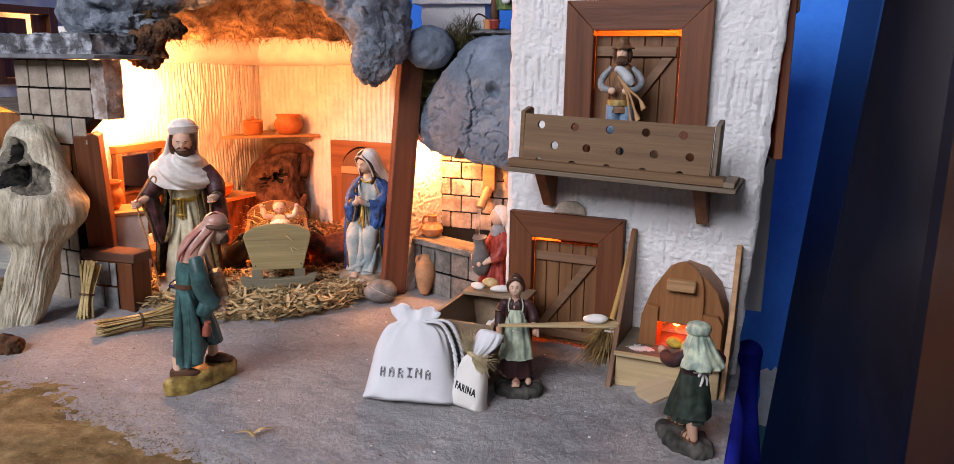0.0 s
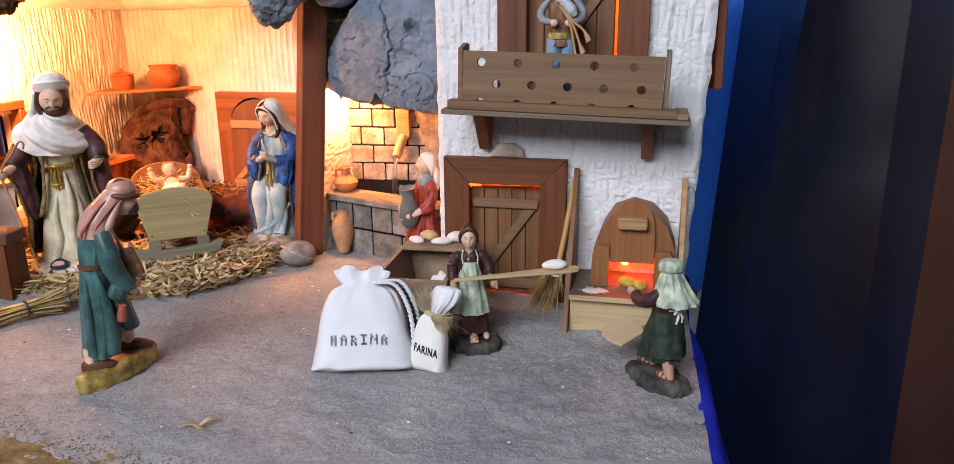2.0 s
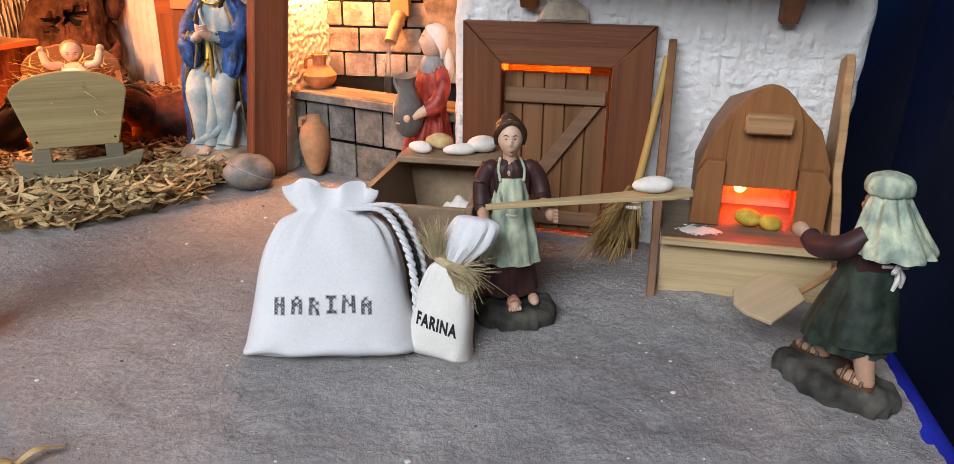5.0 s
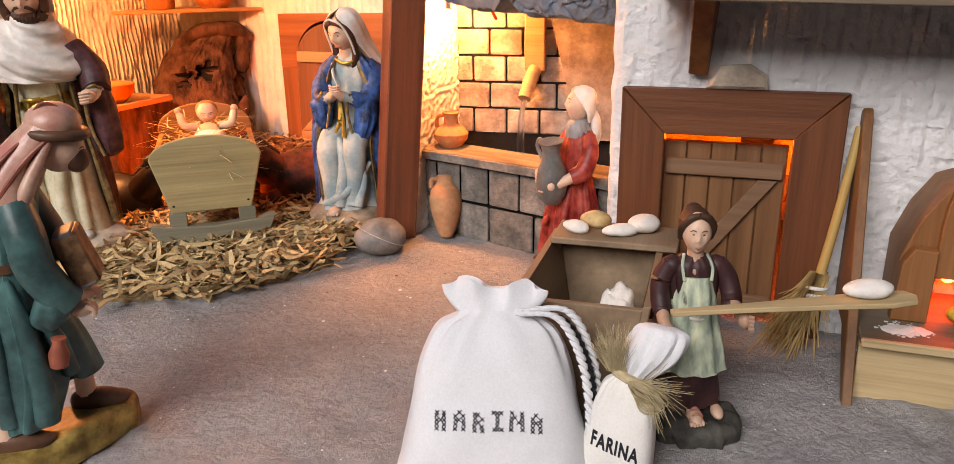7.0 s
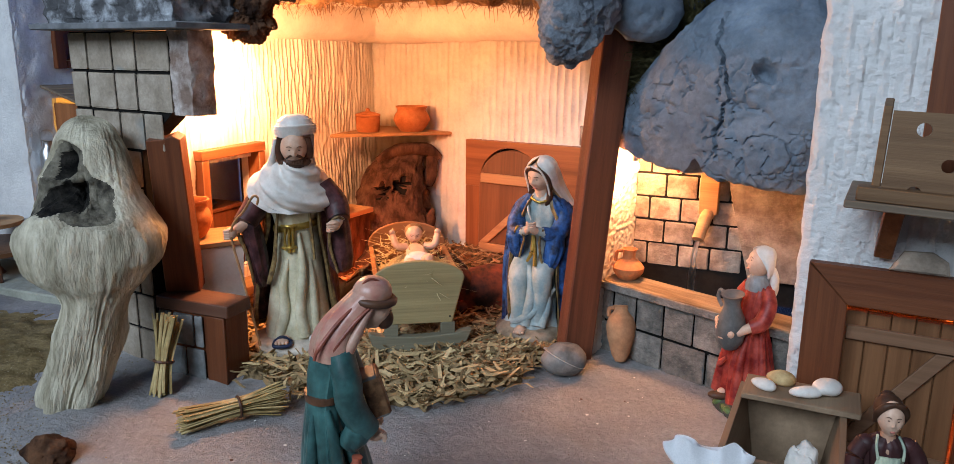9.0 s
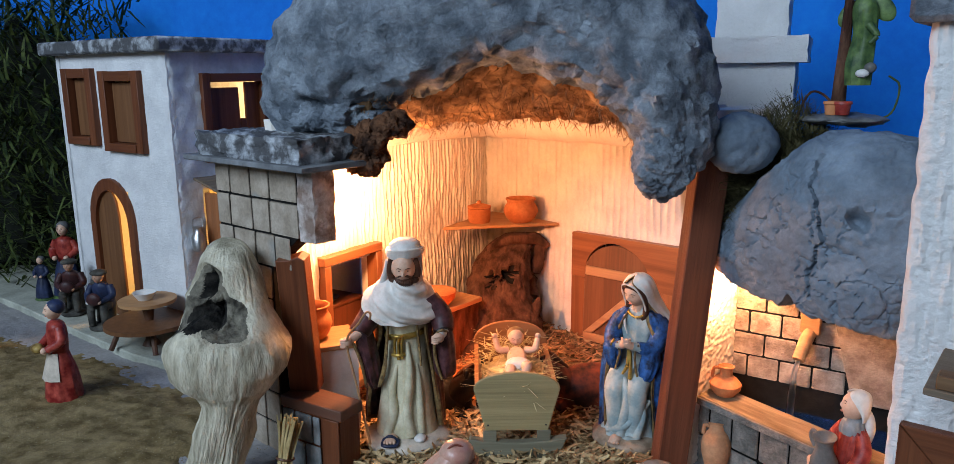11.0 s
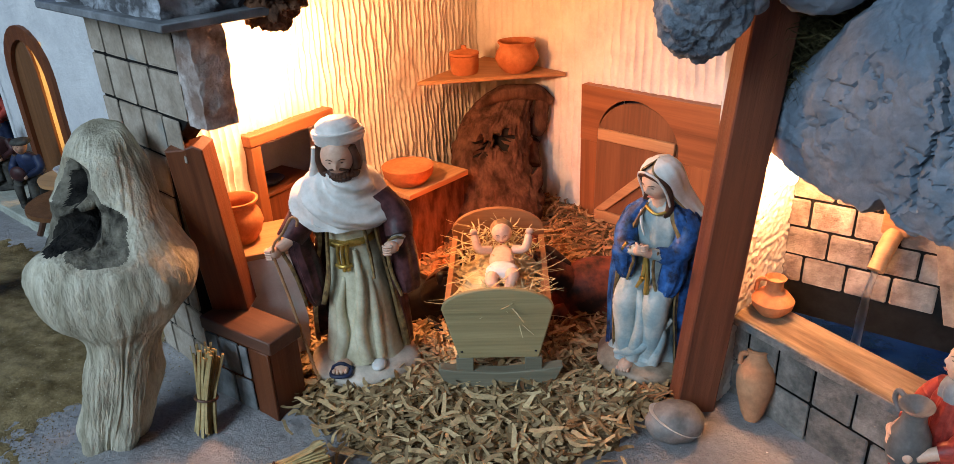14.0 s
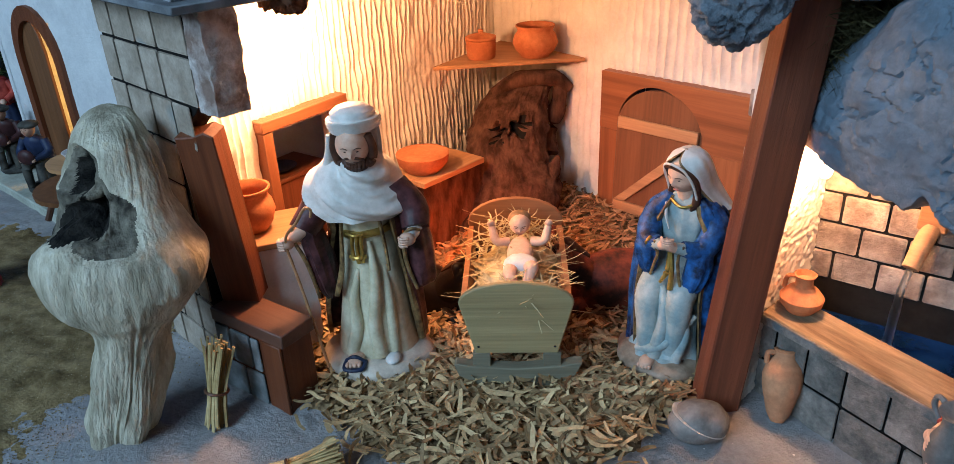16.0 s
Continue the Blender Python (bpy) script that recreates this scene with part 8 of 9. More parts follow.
def sack(w, h, d, fan, neck):
    """A stuffed cloth bag: wide flat foot with pulled corners, drawn neck, and cloth fanning out above it in two ears."""
    rows, n = [], 96
    prof = smooth_path([Vector(p) for p in ((0.0, 0.93, 0.72), (0.03, 1.04, 0.95), (0.1, 1.0, 1.0), (0.28, 0.93, 0.98), (0.5, 0.84, 0.86), (0.68, 0.72, 0.68), (0.78, 0.6, 0.52), (0.85, neck, neck * 0.9))], 6)
    for t, kx, ky in prof:
        row = []
        for i in range(n):
            a = 2 * math.pi * i / n
            c, sn = math.cos(a), math.sin(a)
            x = math.copysign(abs(c) ** (0.42 + 0.4 * t), c) * w / 2 * kx
            y = math.copysign(abs(sn) ** 0.75, sn) * d / 2 * ky
            k = max(0, (t - 0.4) / 0.45)
            pleat = 1 + 0.07 * math.sin(13 * a + 2 * math.sin(3 * a)) * k * k + 0.035 * noise.noise(Vector((x * 45, y * 45, t * 4)))
            foot = max(0, 1 - t / 0.18)
            crease = 0.0012 * math.sin(x * 210 + 60 * y + 5 * noise.noise(Vector((x * 40, t * 6, 2)))) * foot
            row.append(Vector((x * pleat, y * pleat - crease, t * h - 0.002 * abs(c) ** 6 * foot + 0.002 * noise.noise(Vector((x * 50, 3, t))) * (t > 0))))
        rows.append(row)
    for k in range(1, 10):
        t = k / 9
        row = []
        for i in range(n):
            a = 2 * math.pi * i / n
            c, sn = math.cos(a), math.sin(a)
            half = w / 2 * (neck + (fan - neck) * math.sin(t * 1.75))
            x = c * half
            y = sn * d / 2 * neck * 0.9 * (1 - 0.55 * t) + 0.0022 * math.sin(c * 9 + 2) * t
            x += 0.0016 * math.sin(5 * sn + 8 * c) * t
            row.append(Vector((x, y, h * (0.85 + 0.17 * t * (0.78 + 0.34 * math.exp(-(((abs(c) - 0.55) / 0.3) ** 2)) - 0.08 * c)))))
        rows.append(row)
    rows.append([p.lerp(Vector((p.x * 0.8, 0, h * 0.97)), 0.6) for p in rows[-1]])
    return ring_loft(rows)


def lettered(thing_ob, bag_bm, word, size, z, lean, font_w=1.0, rough=0.0):
    """Letters laid on the front of a bag."""
    tree = BVHTree.FromBMesh(bag_bm)
    t = text_mesh(word, size)
    bmesh.ops.subdivide_edges(t, edges=[e for e in t.edges if e.calc_length() > size * 0.12], cuts=4)
    for v in t.verts:
        off = 0.0006 if v.co.y < 0 else 0.0001
        x, zz = v.co.x * font_w, v.co.z + z + lean * v.co.x
        hit = tree.ray_cast(Vector((x, -1, zz)), Vector((0, 1, 0)))
        x += rough * noise.noise(Vector((x * 1500, zz * 1500, 1)))
        zz += rough * noise.noise(Vector((x * 1500, zz * 1500, 7))) + rough * 1.4 * math.sin(x * 420)
        v.co = Vector((x, (hit[0].y if hit[0] else 0) - off, zz))
    return part("lettering", t, INK, thing_ob, "black stitched capital letters")


# crosses set in five rows
STITCHES = {"H": "X.X X.X XXX X.X X.X", "A": ".X. X.X XXX X.X X.X", "R": "XX. X.X XX. X.X X.X", "I": "XXX .X. .X. .X. XXX", "N": "X..X XX.X X.XX X..X X..X"}


def stitched(thing_ob, bag_bm, word, cell, pitch, z):
    """Capital letters worked in small crossed stitches on the front of a bag."""
    tree, bm, rng = BVHTree.FromBMesh(bag_bm), bmesh.new(), random.Random(17)
    for i, letter in enumerate(word):
        rows = STITCHES[letter].split()
        drop = rng.uniform(-0.0007, 0.0007)
        for r, row in enumerate(rows):
            for c, mark in enumerate(row):
                if mark != "X":
                    continue
                x = -0.002 + (i - (len(word) - 1) / 2) * pitch + (c - (len(row) - 1) / 2) * cell * 0.92 + rng.gauss(0, 0.00016)
                zz = z + drop + (4 - r) * cell + rng.gauss(0, 0.00016)
                for s in (-1, 1):
                    ends = []
                    for k in (-0.5, 0, 0.5):
                        px, pz = x + k * cell, zz + s * k * cell
                        hit = tree.ray_cast(Vector((px, -1, pz)), Vector((0, 1, 0)))
                        ends.append(Vector((px, (hit[0].y if hit[0] else 0) - 0.0002, pz)))
                    tube(ends, rng.uniform(0.00034, 0.00046), 5, bm, 0, 0.7, steps=2)
    return part("lettering", bm, INK, thing_ob, "black cross-stitched capital letters")


MS = pose(-0.0315, 0.698, 0.0, -15, 0, -6)
big = thing("flour_sack", "plump white cotton flour sack with a drawstring", "sack", MS)
bagm = sack(0.094, 0.091, 0.05, 0.53, 0.39)
letters = stitched(big, bagm, "HARINA", 0.0019, 0.0091, 0.0252)
letters.parent = part("cloth", bagm, CLOTH, big)

def twisted(pts, r, strands=2, turns=9):
    """A cord laid of round strands."""
    bm, path = bmesh.new(), smooth_path([Vector(p) for p in pts], 12)
    for k in range(strands):
        line = []
        for i, p in enumerate(path):
            a = 2 * math.pi * (k / strands + turns * i / (len(path) - 1))
            line.append(p + Vector((math.cos(a) * r * 0.55, math.sin(a) * r * 0.55, 0)))
        tube(line, r * 0.62, 7, bm, steps=1)
    return bm


part("drawstring", twisted([(0.012, -0.014, 0.0795), (0.03, -0.015, 0.078), (0.0405, -0.013, 0.062), (0.0455, -0.011, 0.042), (0.047, -0.012, 0.02)], 0.0022), CLOTH, big, "twisted white cord")
part("drawstring", twisted([(0.012, -0.008, 0.0795), (0.035, -0.007, 0.08), (0.0465, -0.005, 0.062), (0.051, -0.004, 0.04), (0.0505, -0.007, 0.018)], 0.0022), CLOTH, big, "twisted white cord")
part("dark_cord", twisted([(0.014, -0.011, 0.079), (0.033, -0.011, 0.0765), (0.0438, -0.0095, 0.06), (0.0485, -0.008, 0.041), (0.049, -0.011, 0.021)], 0.0018), CORDDARK, big, "black cord")
MS2 = pose(0.0265, 0.686, 0.0, -8, 4, -26)
small = thing("flour_pouch", "small cream flour pouch tied with jute", "pouch", MS2)
bags = sack(0.037, 0.062, 0.024, 0.3, 0.32)
letters = lettered(small, bags, "FARINA", 0.0098, 0.017, -0.1, 0.62)
letters.parent = part("cloth", bags, CREAM, small)
tuft = Figure()
tuft.loft([(0.002, 0.002, 0.051, 0.0055, 0.005), (0.004, 0.003, 0.056, 0.0085, 0.007), (0.0075, 0.004, 0.064, 0.0125, 0.0085), (0.0105, 0.0045, 0.073, 0.013, 0.0075), (0.0115, 0.0045, 0.078, 0.0105, 0.005), (0.0115, 0.0045, 0.079, 0.004, 0.002)], CLOTH, 7, 0.0016, 48)
part("tuft", tuft.bm, CLOTH, small, "white cloth tuft above the tie")
bow, rng = bmesh.new(), random.Random(23)
for q in range(14):
    e, g1 = rng.uniform(-0.003, 0.003), rng.uniform(0.8, 1.15)
    tube([(0.002, -0.0095, 0.0525 + e * 0.3), (0.0085 * g1, -0.0135 + e, 0.0525 + e), (0.017 * g1, -0.011, 0.0485 + e), (0.0175 * g1, -0.0075, 0.043 + e), (0.0095, -0.0085 + e, 0.0445 + e), (0.003, -0.0095, 0.051)], 0.00042, 5, bow)
tagged(part("jute_bow", bow, JUTE, small, "looped jute strands"), kind="stuff")
part("tie", tube([(0.0062 * math.cos(q), 0.005 * math.sin(q), 0.053 + 0.001 * math.sin(2 * q)) for q in [i * math.pi / 5 for i in range(11)]], 0.0024, 8), JUTE, small)


def jute_at(rng):
    if rng.random() < 0.74:
        return Vector((-0.005 + rng.gauss(0, 0.002), -0.004, 0.054)), Vector((-0.35 + rng.gauss(0, 0.18), rng.gauss(0, 0.2), 1)), Vector((0, 1, 0))
    return Vector((0.008 + rng.gauss(0, 0.002), -0.006, 0.053)), Vector((0.55, -0.3, rng.gauss(-0.3, 0.4))), Vector((0, 1, 0))


tagged(part("jute_fray", fibres(420, jute_at, 0.019, 0.00022, 51, 0.34), JUTE, small, "frayed jute ends"), kind="stuff")

k = Figure()
k.loft([(0.002, -0.004, 0.0, 0.028, 0.0225), (0.002, -0.004, 0.006, 0.0288, 0.0232), (0.002, -0.004, 0.0105, 0.0245, 0.0195), (0.002, -0.004, 0.012, 0.018, 0.014)], DARKBASE, 9, 0.0018, 64, steps=4, deform=lambda a, t: (0.0012 * math.sin(7 * a), 0.001 * math.cos(5 * a), 0.0008 * math.sin(9 * a + 4 * t)))
k.loft([(-0.003, 0.002, 0.0165, 0.0205, 0.0165), (-0.003, 0.002, 0.0195, 0.0205, 0.0165), (-0.002, 0.001, 0.035, 0.0178, 0.0142), (0, 0, 0.05, 0.0152, 0.0118), (0, 0, 0.068, 0.012, 0.0094), (0, 0, 0.082, 0.0138, 0.0098), (0, 0, 0.0915, 0.0135, 0.009), (0, 0, 0.0965, 0.0062, 0.0055)], MAROON, 8, 0.0017, 72, phase=0.4, steps=6)
k.loft([(-0.001, -0.002, 0.0375, 0.0202, 0.0172), (-0.001, -0.002, 0.0395, 0.0196, 0.0166), (0, -0.0015, 0.05, 0.017, 0.0142), (0, -0.001, 0.066, 0.0135, 0.0115), (0, -0.001, 0.079, 0.0118, 0.0114, -70, 70), (0, -0.001, 0.087, 0.0098, 0.0102, -46, 46)], MINT, 7, 0.0013, 64, -92, 92, 0.0014, steps=6)
k.tube([(-0.0105, -0.0055, 0.0675), (0, -0.0128, 0.066), (0.0105, -0.0055, 0.0675)], 0.0008, WHITEP, 6)
# bare neckline and apron straps
k.loft([(0, -0.0042, 0.087, 0.0052, 0.005), (0, -0.0036, 0.0905, 0.0062, 0.0054), (0, -0.0018, 0.0955, 0.0048, 0.0045), (0, -0.001, 0.103, 0.0042, 0.004)], SKIN_D, 0, 0, 24)
for q in (-1, 1):
    k.tube([(q * 0.0075, -0.0098, 0.0855), (q * 0.0082, -0.0075, 0.092), (q * 0.0064, -0.002, 0.0968)], 0.00095, MINT, 6)
    k.ball((q * 0.0122, 0.0, 0.0905), (0.0062, 0.0058, 0.0052), MAROON)
for pts, fore, hand in (([(-0.013, 0, 0.0915), (-0.0178, 0.0, 0.0835), (-0.0192, -0.0025, 0.075), (-0.0188, -0.0062, 0.0695)], [(-0.0188, -0.006, 0.0705), (-0.0188, -0.0125, 0.0655), (-0.0172, -0.019, 0.0625)], (-0.0165, -0.0215, 0.0618)), ([(0.013, 0, 0.0915), (0.0182, -0.001, 0.0845), (0.0202, -0.0045, 0.0765), (0.0195, -0.0085, 0.0725)], [(0.0195, -0.0085, 0.0735), (0.0212, -0.0145, 0.072), (0.0222, -0.0205, 0.0705)], (0.0225, -0.0232, 0.0702))):
    k.tube(pts, [0.0054, 0.0058, 0.0056, 0.0058], MAROON, 16)
    k.ball(pts[-1], (0.0058, 0.0054, 0.0044), MAROON)
    k.tube(fore, [0.004, 0.0036, 0.0031], SKIN_D, 12)
    k.ball(hand, (0.0036, 0.0042, 0.0042), SKIN_D)
    for e in range(4):
        k.tube([(hand[0] + 0.001, hand[1] - 0.003, hand[2] + 0.003 - 0.002 * e), (hand[0] + 0.0038, hand[1] - 0.0036, hand[2] + 0.0026 - 0.002 * e)], 0.0011, SKIN_D, 6)
# bare foot with a pink sandal strap
k.ball((-0.0005, -0.0165, 0.0145), (0.0042, 0.0088, 0.0034), SKIN)
k.tube([(-0.0045, -0.016, 0.0135), (-0.0005, -0.0165, 0.0185), (0.004, -0.016, 0.0135)], 0.0012, LIPS, 6)
k.tube([(-0.0042, -0.0205, 0.0135), (-0.0005, -0.021, 0.0175), (0.0035, -0.0205, 0.0135)], 0.001, LIPS, 6)
for e in range(5):
    k.ball((-0.0038 + 0.0017 * e, -0.0245 + 0.0005 * abs(e - 1), 0.0135), (0.0011, 0.002, 0.0014), SKIN, sub=2)
k.ball((0.0135, -0.012, 0.0145), (0.0036, 0.0072, 0.003), SKIN)
k.head(0, -0.0022, 0.1085, 0.0102, SKIN, -4, 4)
CHESTNUT = P("resin_chestnut_hair", (0.06, 0.026, 0.014), 0.5, 0.35)
k.ball((0, 0.0018, 0.1112), (0.0093, 0.0096, 0.0094), CHESTNUT)
for q in (-1, 1):
    k.tube([(0, -0.0085, 0.1182), (q * 0.0052, -0.0078, 0.1165), (q * 0.0084, -0.0045, 0.1115), (q * 0.0082, 0.0, 0.105)], [0.0014, 0.0021, 0.0023, 0.0018], CHESTNUT, 10)
k.ball((0, 0.0055, 0.1175), (0.0048, 0.0045, 0.0036), CHESTNUT)
k.lean(0.02, -0.045, 0.0)
k.done("baker_figurine", "resin baker in maroon dress and scuffed mint apron", pose(0.0755, 0.728, 0.0, 0, 0, -4) @ Matrix.Diagonal((0.9, 0.92, 1.03, 1)))
peel = thing("bread_peel", "long flat wooden bread peel held level", "peel", pose(0.1135, 0.7025, 0.081, 0, -2, 0.5))
part("blade", prism([(-0.059, -0.002), (-0.02, -0.0035), (0.02, -0.006), (0.045, -0.0085), (0.058, -0.006), (0.061, 0), (0.058, 0.006), (0.045, 0.0085), (0.02, 0.006), (-0.02, 0.0035), (-0.059, 0.002)], "z", -0.0012, 0.0014, 0.0004), PLY, peel)
single("loaf", ball((0, 0, 0.0042), (0.0125, 0.007, 0.0048), rough=0.12, freq=120), DOUGH, "white loaf lying on the bread peel", "bread", pose(0.151, 0.7035, 0.084, 0, -2, 2.5))

br = thing("broom", "small straw broom with a yellow wooden stick", "broom", MH @ pose(0.134, -0.037, 0.0, 0, 0, 0) @ pose(0, 0, 0, -13, 8.5, 0))
part("stick", tube([(0, 0, 0.034), (0.001, 0, 0.09), (0, 0, 0.148)], [0.0032, 0.003, 0.0028], 10), wood("yellow_stick_wood", (0.42, 0.25, 0.07), (0.55, 0.36, 0.14), 0.5), br)
part("binding", tube([(0.0062 * math.cos(q), 0.0055 * math.sin(q), 0.036 + 0.0006 * i) for i, q in enumerate([i * math.pi / 4 for i in range(18)])], 0.0013, 6), CREAM, br, "white twine binding")


def bristle(rng):
    a, r = rng.uniform(0, 6.283), math.sqrt(rng.random())
    return Vector((0.0055 * r * math.cos(a), 0.0045 * r * math.sin(a), 0.054)), Vector((0.12 * r * math.cos(a) - 0.24, 0.08 * r * math.sin(a), -1)), Vector((math.sin(a), -math.cos(a), 0.2))


part("bristle_brush", fibres(420, bristle, 0.046, 0.0009, 61, 0.04), M("broom_bristles", (0.32, 0.19, 0.07), 0.85, 0.3, 60, 0.3, 300, (0.5, 0.33, 0.14)), br)
part("bristle_core", lathe([(0.003, 0.056), (0.0042, 0.036), (0.0055, 0.024), (0.004, 0.02), (0, 0.02)], 16, m=pose(-0.001, 0, 0.0, 0, 3, 0)), M("broom_core", (0.3, 0.19, 0.08), 0.9, 0.4, 200, 0.8, 500, stretch=(1, 1, 0.1)), br)

y = Figure()
y.loft([(0, -0.001, 0.0, 0.0172, 0.031), (0, -0.001, 0.007, 0.018, 0.032), (0, -0.001, 0.0115, 0.0155, 0.0285), (0, -0.001, 0.0125, 0.011, 0.022)], DARKBASE, 9, 0.0018, 64, deform=lambda a, t: (0.0012 * math.sin(5 * a), 0.001 * math.cos(7 * a), 0.0008 * math.sin(9 * a)))
for x, fy, hip in ((-0.004, -0.015, -0.006), (0.005, 0.0145, 0.005)):
    y.tube([(x, hip, 0.045), (x * 1.1, fy * 0.8 + 0.001, 0.03), (x * 1.2, fy + 0.003, 0.014)], [0.0068, 0.0054, 0.0042], SKIN_D, 14)
    y.ball((x * 1.2, fy - 0.0025, 0.0143), (0.0046, 0.0094, 0.0032), SKIN_D)
    y.loft([(x * 1.2, fy - 0.003, 0.0118, 0.0054, 0.0105), (x * 1.2, fy - 0.003, 0.0136, 0.0054, 0.0105)], BROWNP, 0, 0, 24, steps=2)
    for dy in (-0.007, -0.002, 0.003):
        y.tube([(x * 1.2 - 0.005, fy + dy, 0.0135), (x * 1.2, fy + dy, 0.0188 + 0.12 * (dy + 0.007)), (x * 1.2 + 0.005, fy + dy, 0.0135)], 0.00105, BROWNP, 6)
y.loft([(0.001, 0.0, 0.0275, 0.0165, 0.0205), (0.001, 0.0, 0.03, 0.0165, 0.0203), (0, 0.001, 0.046, 0.0148, 0.0165), (0, 0.004, 0.062, 0.0125, 0.0125), (0, 0.006, 0.073, 0.0116, 0.011)], DARKGREEN, 7, 0.0019, 64, phase=0.3, steps=5)
y.loft([(0.001, 0.0065, 0.033, 0.0178, 0.018), (0, 0.006, 0.05, 0.0158, 0.0148), (0, 0.006, 0.07, 0.0122, 0.0122)], DARKGREEN, 5, 0.0012, 40, 70, 215, 0.0014, steps=5)
y.loft([(0, 0.006, 0.069, 0.012, 0.0112), (0, 0.0075, 0.079, 0.0138, 0.0115), (0, 0.0085, 0.087, 0.0125, 0.0102), (0, 0.009, 0.092, 0.006, 0.006)], MAROON, 5, 0.0008, 40)
for pts, hand in (([(0.0125, 0.007, 0.086), (0.0172, -0.001, 0.079), (0.0145, -0.014, 0.0755), (0.011, -0.021, 0.077)], (0.0105, -0.0265, 0.079)), ([(-0.0125, 0.009, 0.086), (-0.0215, 0.0115, 0.079), (-0.0225, 0.004, 0.072), (-0.016, -0.005, 0.0695)], (-0.0135, -0.01, 0.069))):
    y.tube(pts, [0.0052, 0.0058, 0.0055, 0.0048], MAROON, 16)
    y.ball(pts[1], (0.0058, 0.0058, 0.0056), MAROON)
    y.tube([pts[-1], hand], [0.0036, 0.003], SKIN_D)
    y.ball(hand, (0.0034, 0.0045, 0.0038), SKIN_D)
y.tube([(0.0095, 0.0155, 0.0735), (0, 0.0178, 0.0722), (-0.0095, 0.0155, 0.0735)], 0.0009, WHITEP, 6)
for q in (-1, 1):
    y.tube([(0.001, 0.018, 0.0728), (q * 0.0042 + 0.001, 0.0202, 0.074), (q * 0.006 + 0.001, 0.0195, 0.0712), (0.001, 0.0182, 0.0722)], [0.001, 0.0014, 0.0012, 0.0008], WHITEP, 6)
    y.tube([(0.001, 0.0182, 0.0722), (q * 0.0024 + 0.001, 0.0202, 0.0675), (q * 0.0036 + 0.001, 0.0195, 0.062)], [0.001, 0.0013, 0.0009], WHITEP, 6)
y.head(0, 0.005, 0.0965, 0.0088, SKIN_D)
y.loft([(0, 0.0128, 0.0785, 0.02, 0.0185), (0, 0.0124, 0.081, 0.0196, 0.018), (0, 0.0105, 0.089, 0.0152, 0.014), (0, 0.0085, 0.097, 0.0108, 0.0108), (0, 0.0075, 0.1025, 0.0082, 0.0086), (0, 0.0072, 0.105, 0.0072, 0.0072)], MINT, 8, 0.0019, 72, 40, 320, 0.002, phase=0.2, steps=6)
y.loft([(0, 0.0068, 0.1025, 0.0075, 0.0075), (0, 0.0068, 0.1042, 0.0102, 0.0102), (0, 0.0068, 0.1078, 0.0106, 0.0106), (0, 0.0068, 0.1112, 0.0085, 0.0085), (0, 0.0068, 0.1132, 0.003, 0.003)], MINT, 7, 0.0007, 48)
y.done("baker_boy_figurine", "resin baker boy in mint hat and cape striding to the oven", pose(0.2245, 0.621, 0.0, 0, 0, 207) @ Matrix.Diagonal((1, 1, 1.045, 1)))
sh = thing("oven_shovel", "small pale wooden oven shovel held low", "shovel", pose(0.207, 0.663, 0.032, 0, 0, 22))
part("blade", prism([(-0.019, -0.002), (-0.014, -0.013), (0.012, -0.011), (0.016, -0.003), (0.016, 0.003), (0.012, 0.012), (-0.012, 0.013), (-0.019, 0.006)], "z", -0.001, 0.0015, 0.0004), wood("pale_shovel_wood", (0.5, 0.34, 0.2), (0.6, 0.44, 0.28), 0.6, 0, 40), sh).matrix_local = pose(0, 0, 0.002, 16, -10, 0) @ Matrix.Scale(1.12, 4)
part("stick", tube([(0.014, 0, -0.003), (0.03, -0.004, 0.004), (0.044, -0.008, 0.012)], 0.0021, 8), SHELFWOOD, sh)

# the piper on the balcony
g = Figure()
for q in (-1, 1):
    g.tube([(q * 0.0085, 0.0, 0.062), (q * 0.0105, -0.001, 0.03), (q * 0.0105, 0.0, 0.004)], [0.0105, 0.0085, 0.007], JEANS, 14)
    g.ball((q * 0.0105, -0.005, 0.004), (0.006, 0.011, 0.004), BROWNP)
g.loft([(0, 0, 0.055, 0.0165, 0.012), (0, 0, 0.07, 0.0142, 0.0112), (0, 0, 0.09, 0.0165, 0.0125), (0, 0, 0.106, 0.0162, 0.0105), (0, 0, 0.113, 0.007, 0.007)], VESTP, 5, 0.0009, 40)
g.loft([(0, 0, 0.062, 0.0182, 0.0132), (0, 0, 0.068, 0.0178, 0.0128)], OCHRE, 4, 0.0006, 36, steps=2)
for q in (-1, 1):
    g.tube([(q * 0.0155, 0, 0.1065), (q * 0.0262, -0.002, 0.091), (q * 0.0225, -0.012, 0.082), (q * 0.01, -0.018, 0.08)], [0.0044, 0.0048, 0.0044, 0.0032], SLEEVEP, 14)
    g.ball((q * 0.009, -0.0205, 0.079), (0.005, 0.004, 0.0042), SKIN)
g.tube([(-0.0075, -0.0165, 0.1035), (-0.0035, -0.019, 0.105), (0.004, -0.0185, 0.1015), (0.0115, -0.0175, 0.093), (0.017, -0.0165, 0.087)], [0.002, 0.0036, 0.0062, 0.0072, 0.004], BAGP, 14)
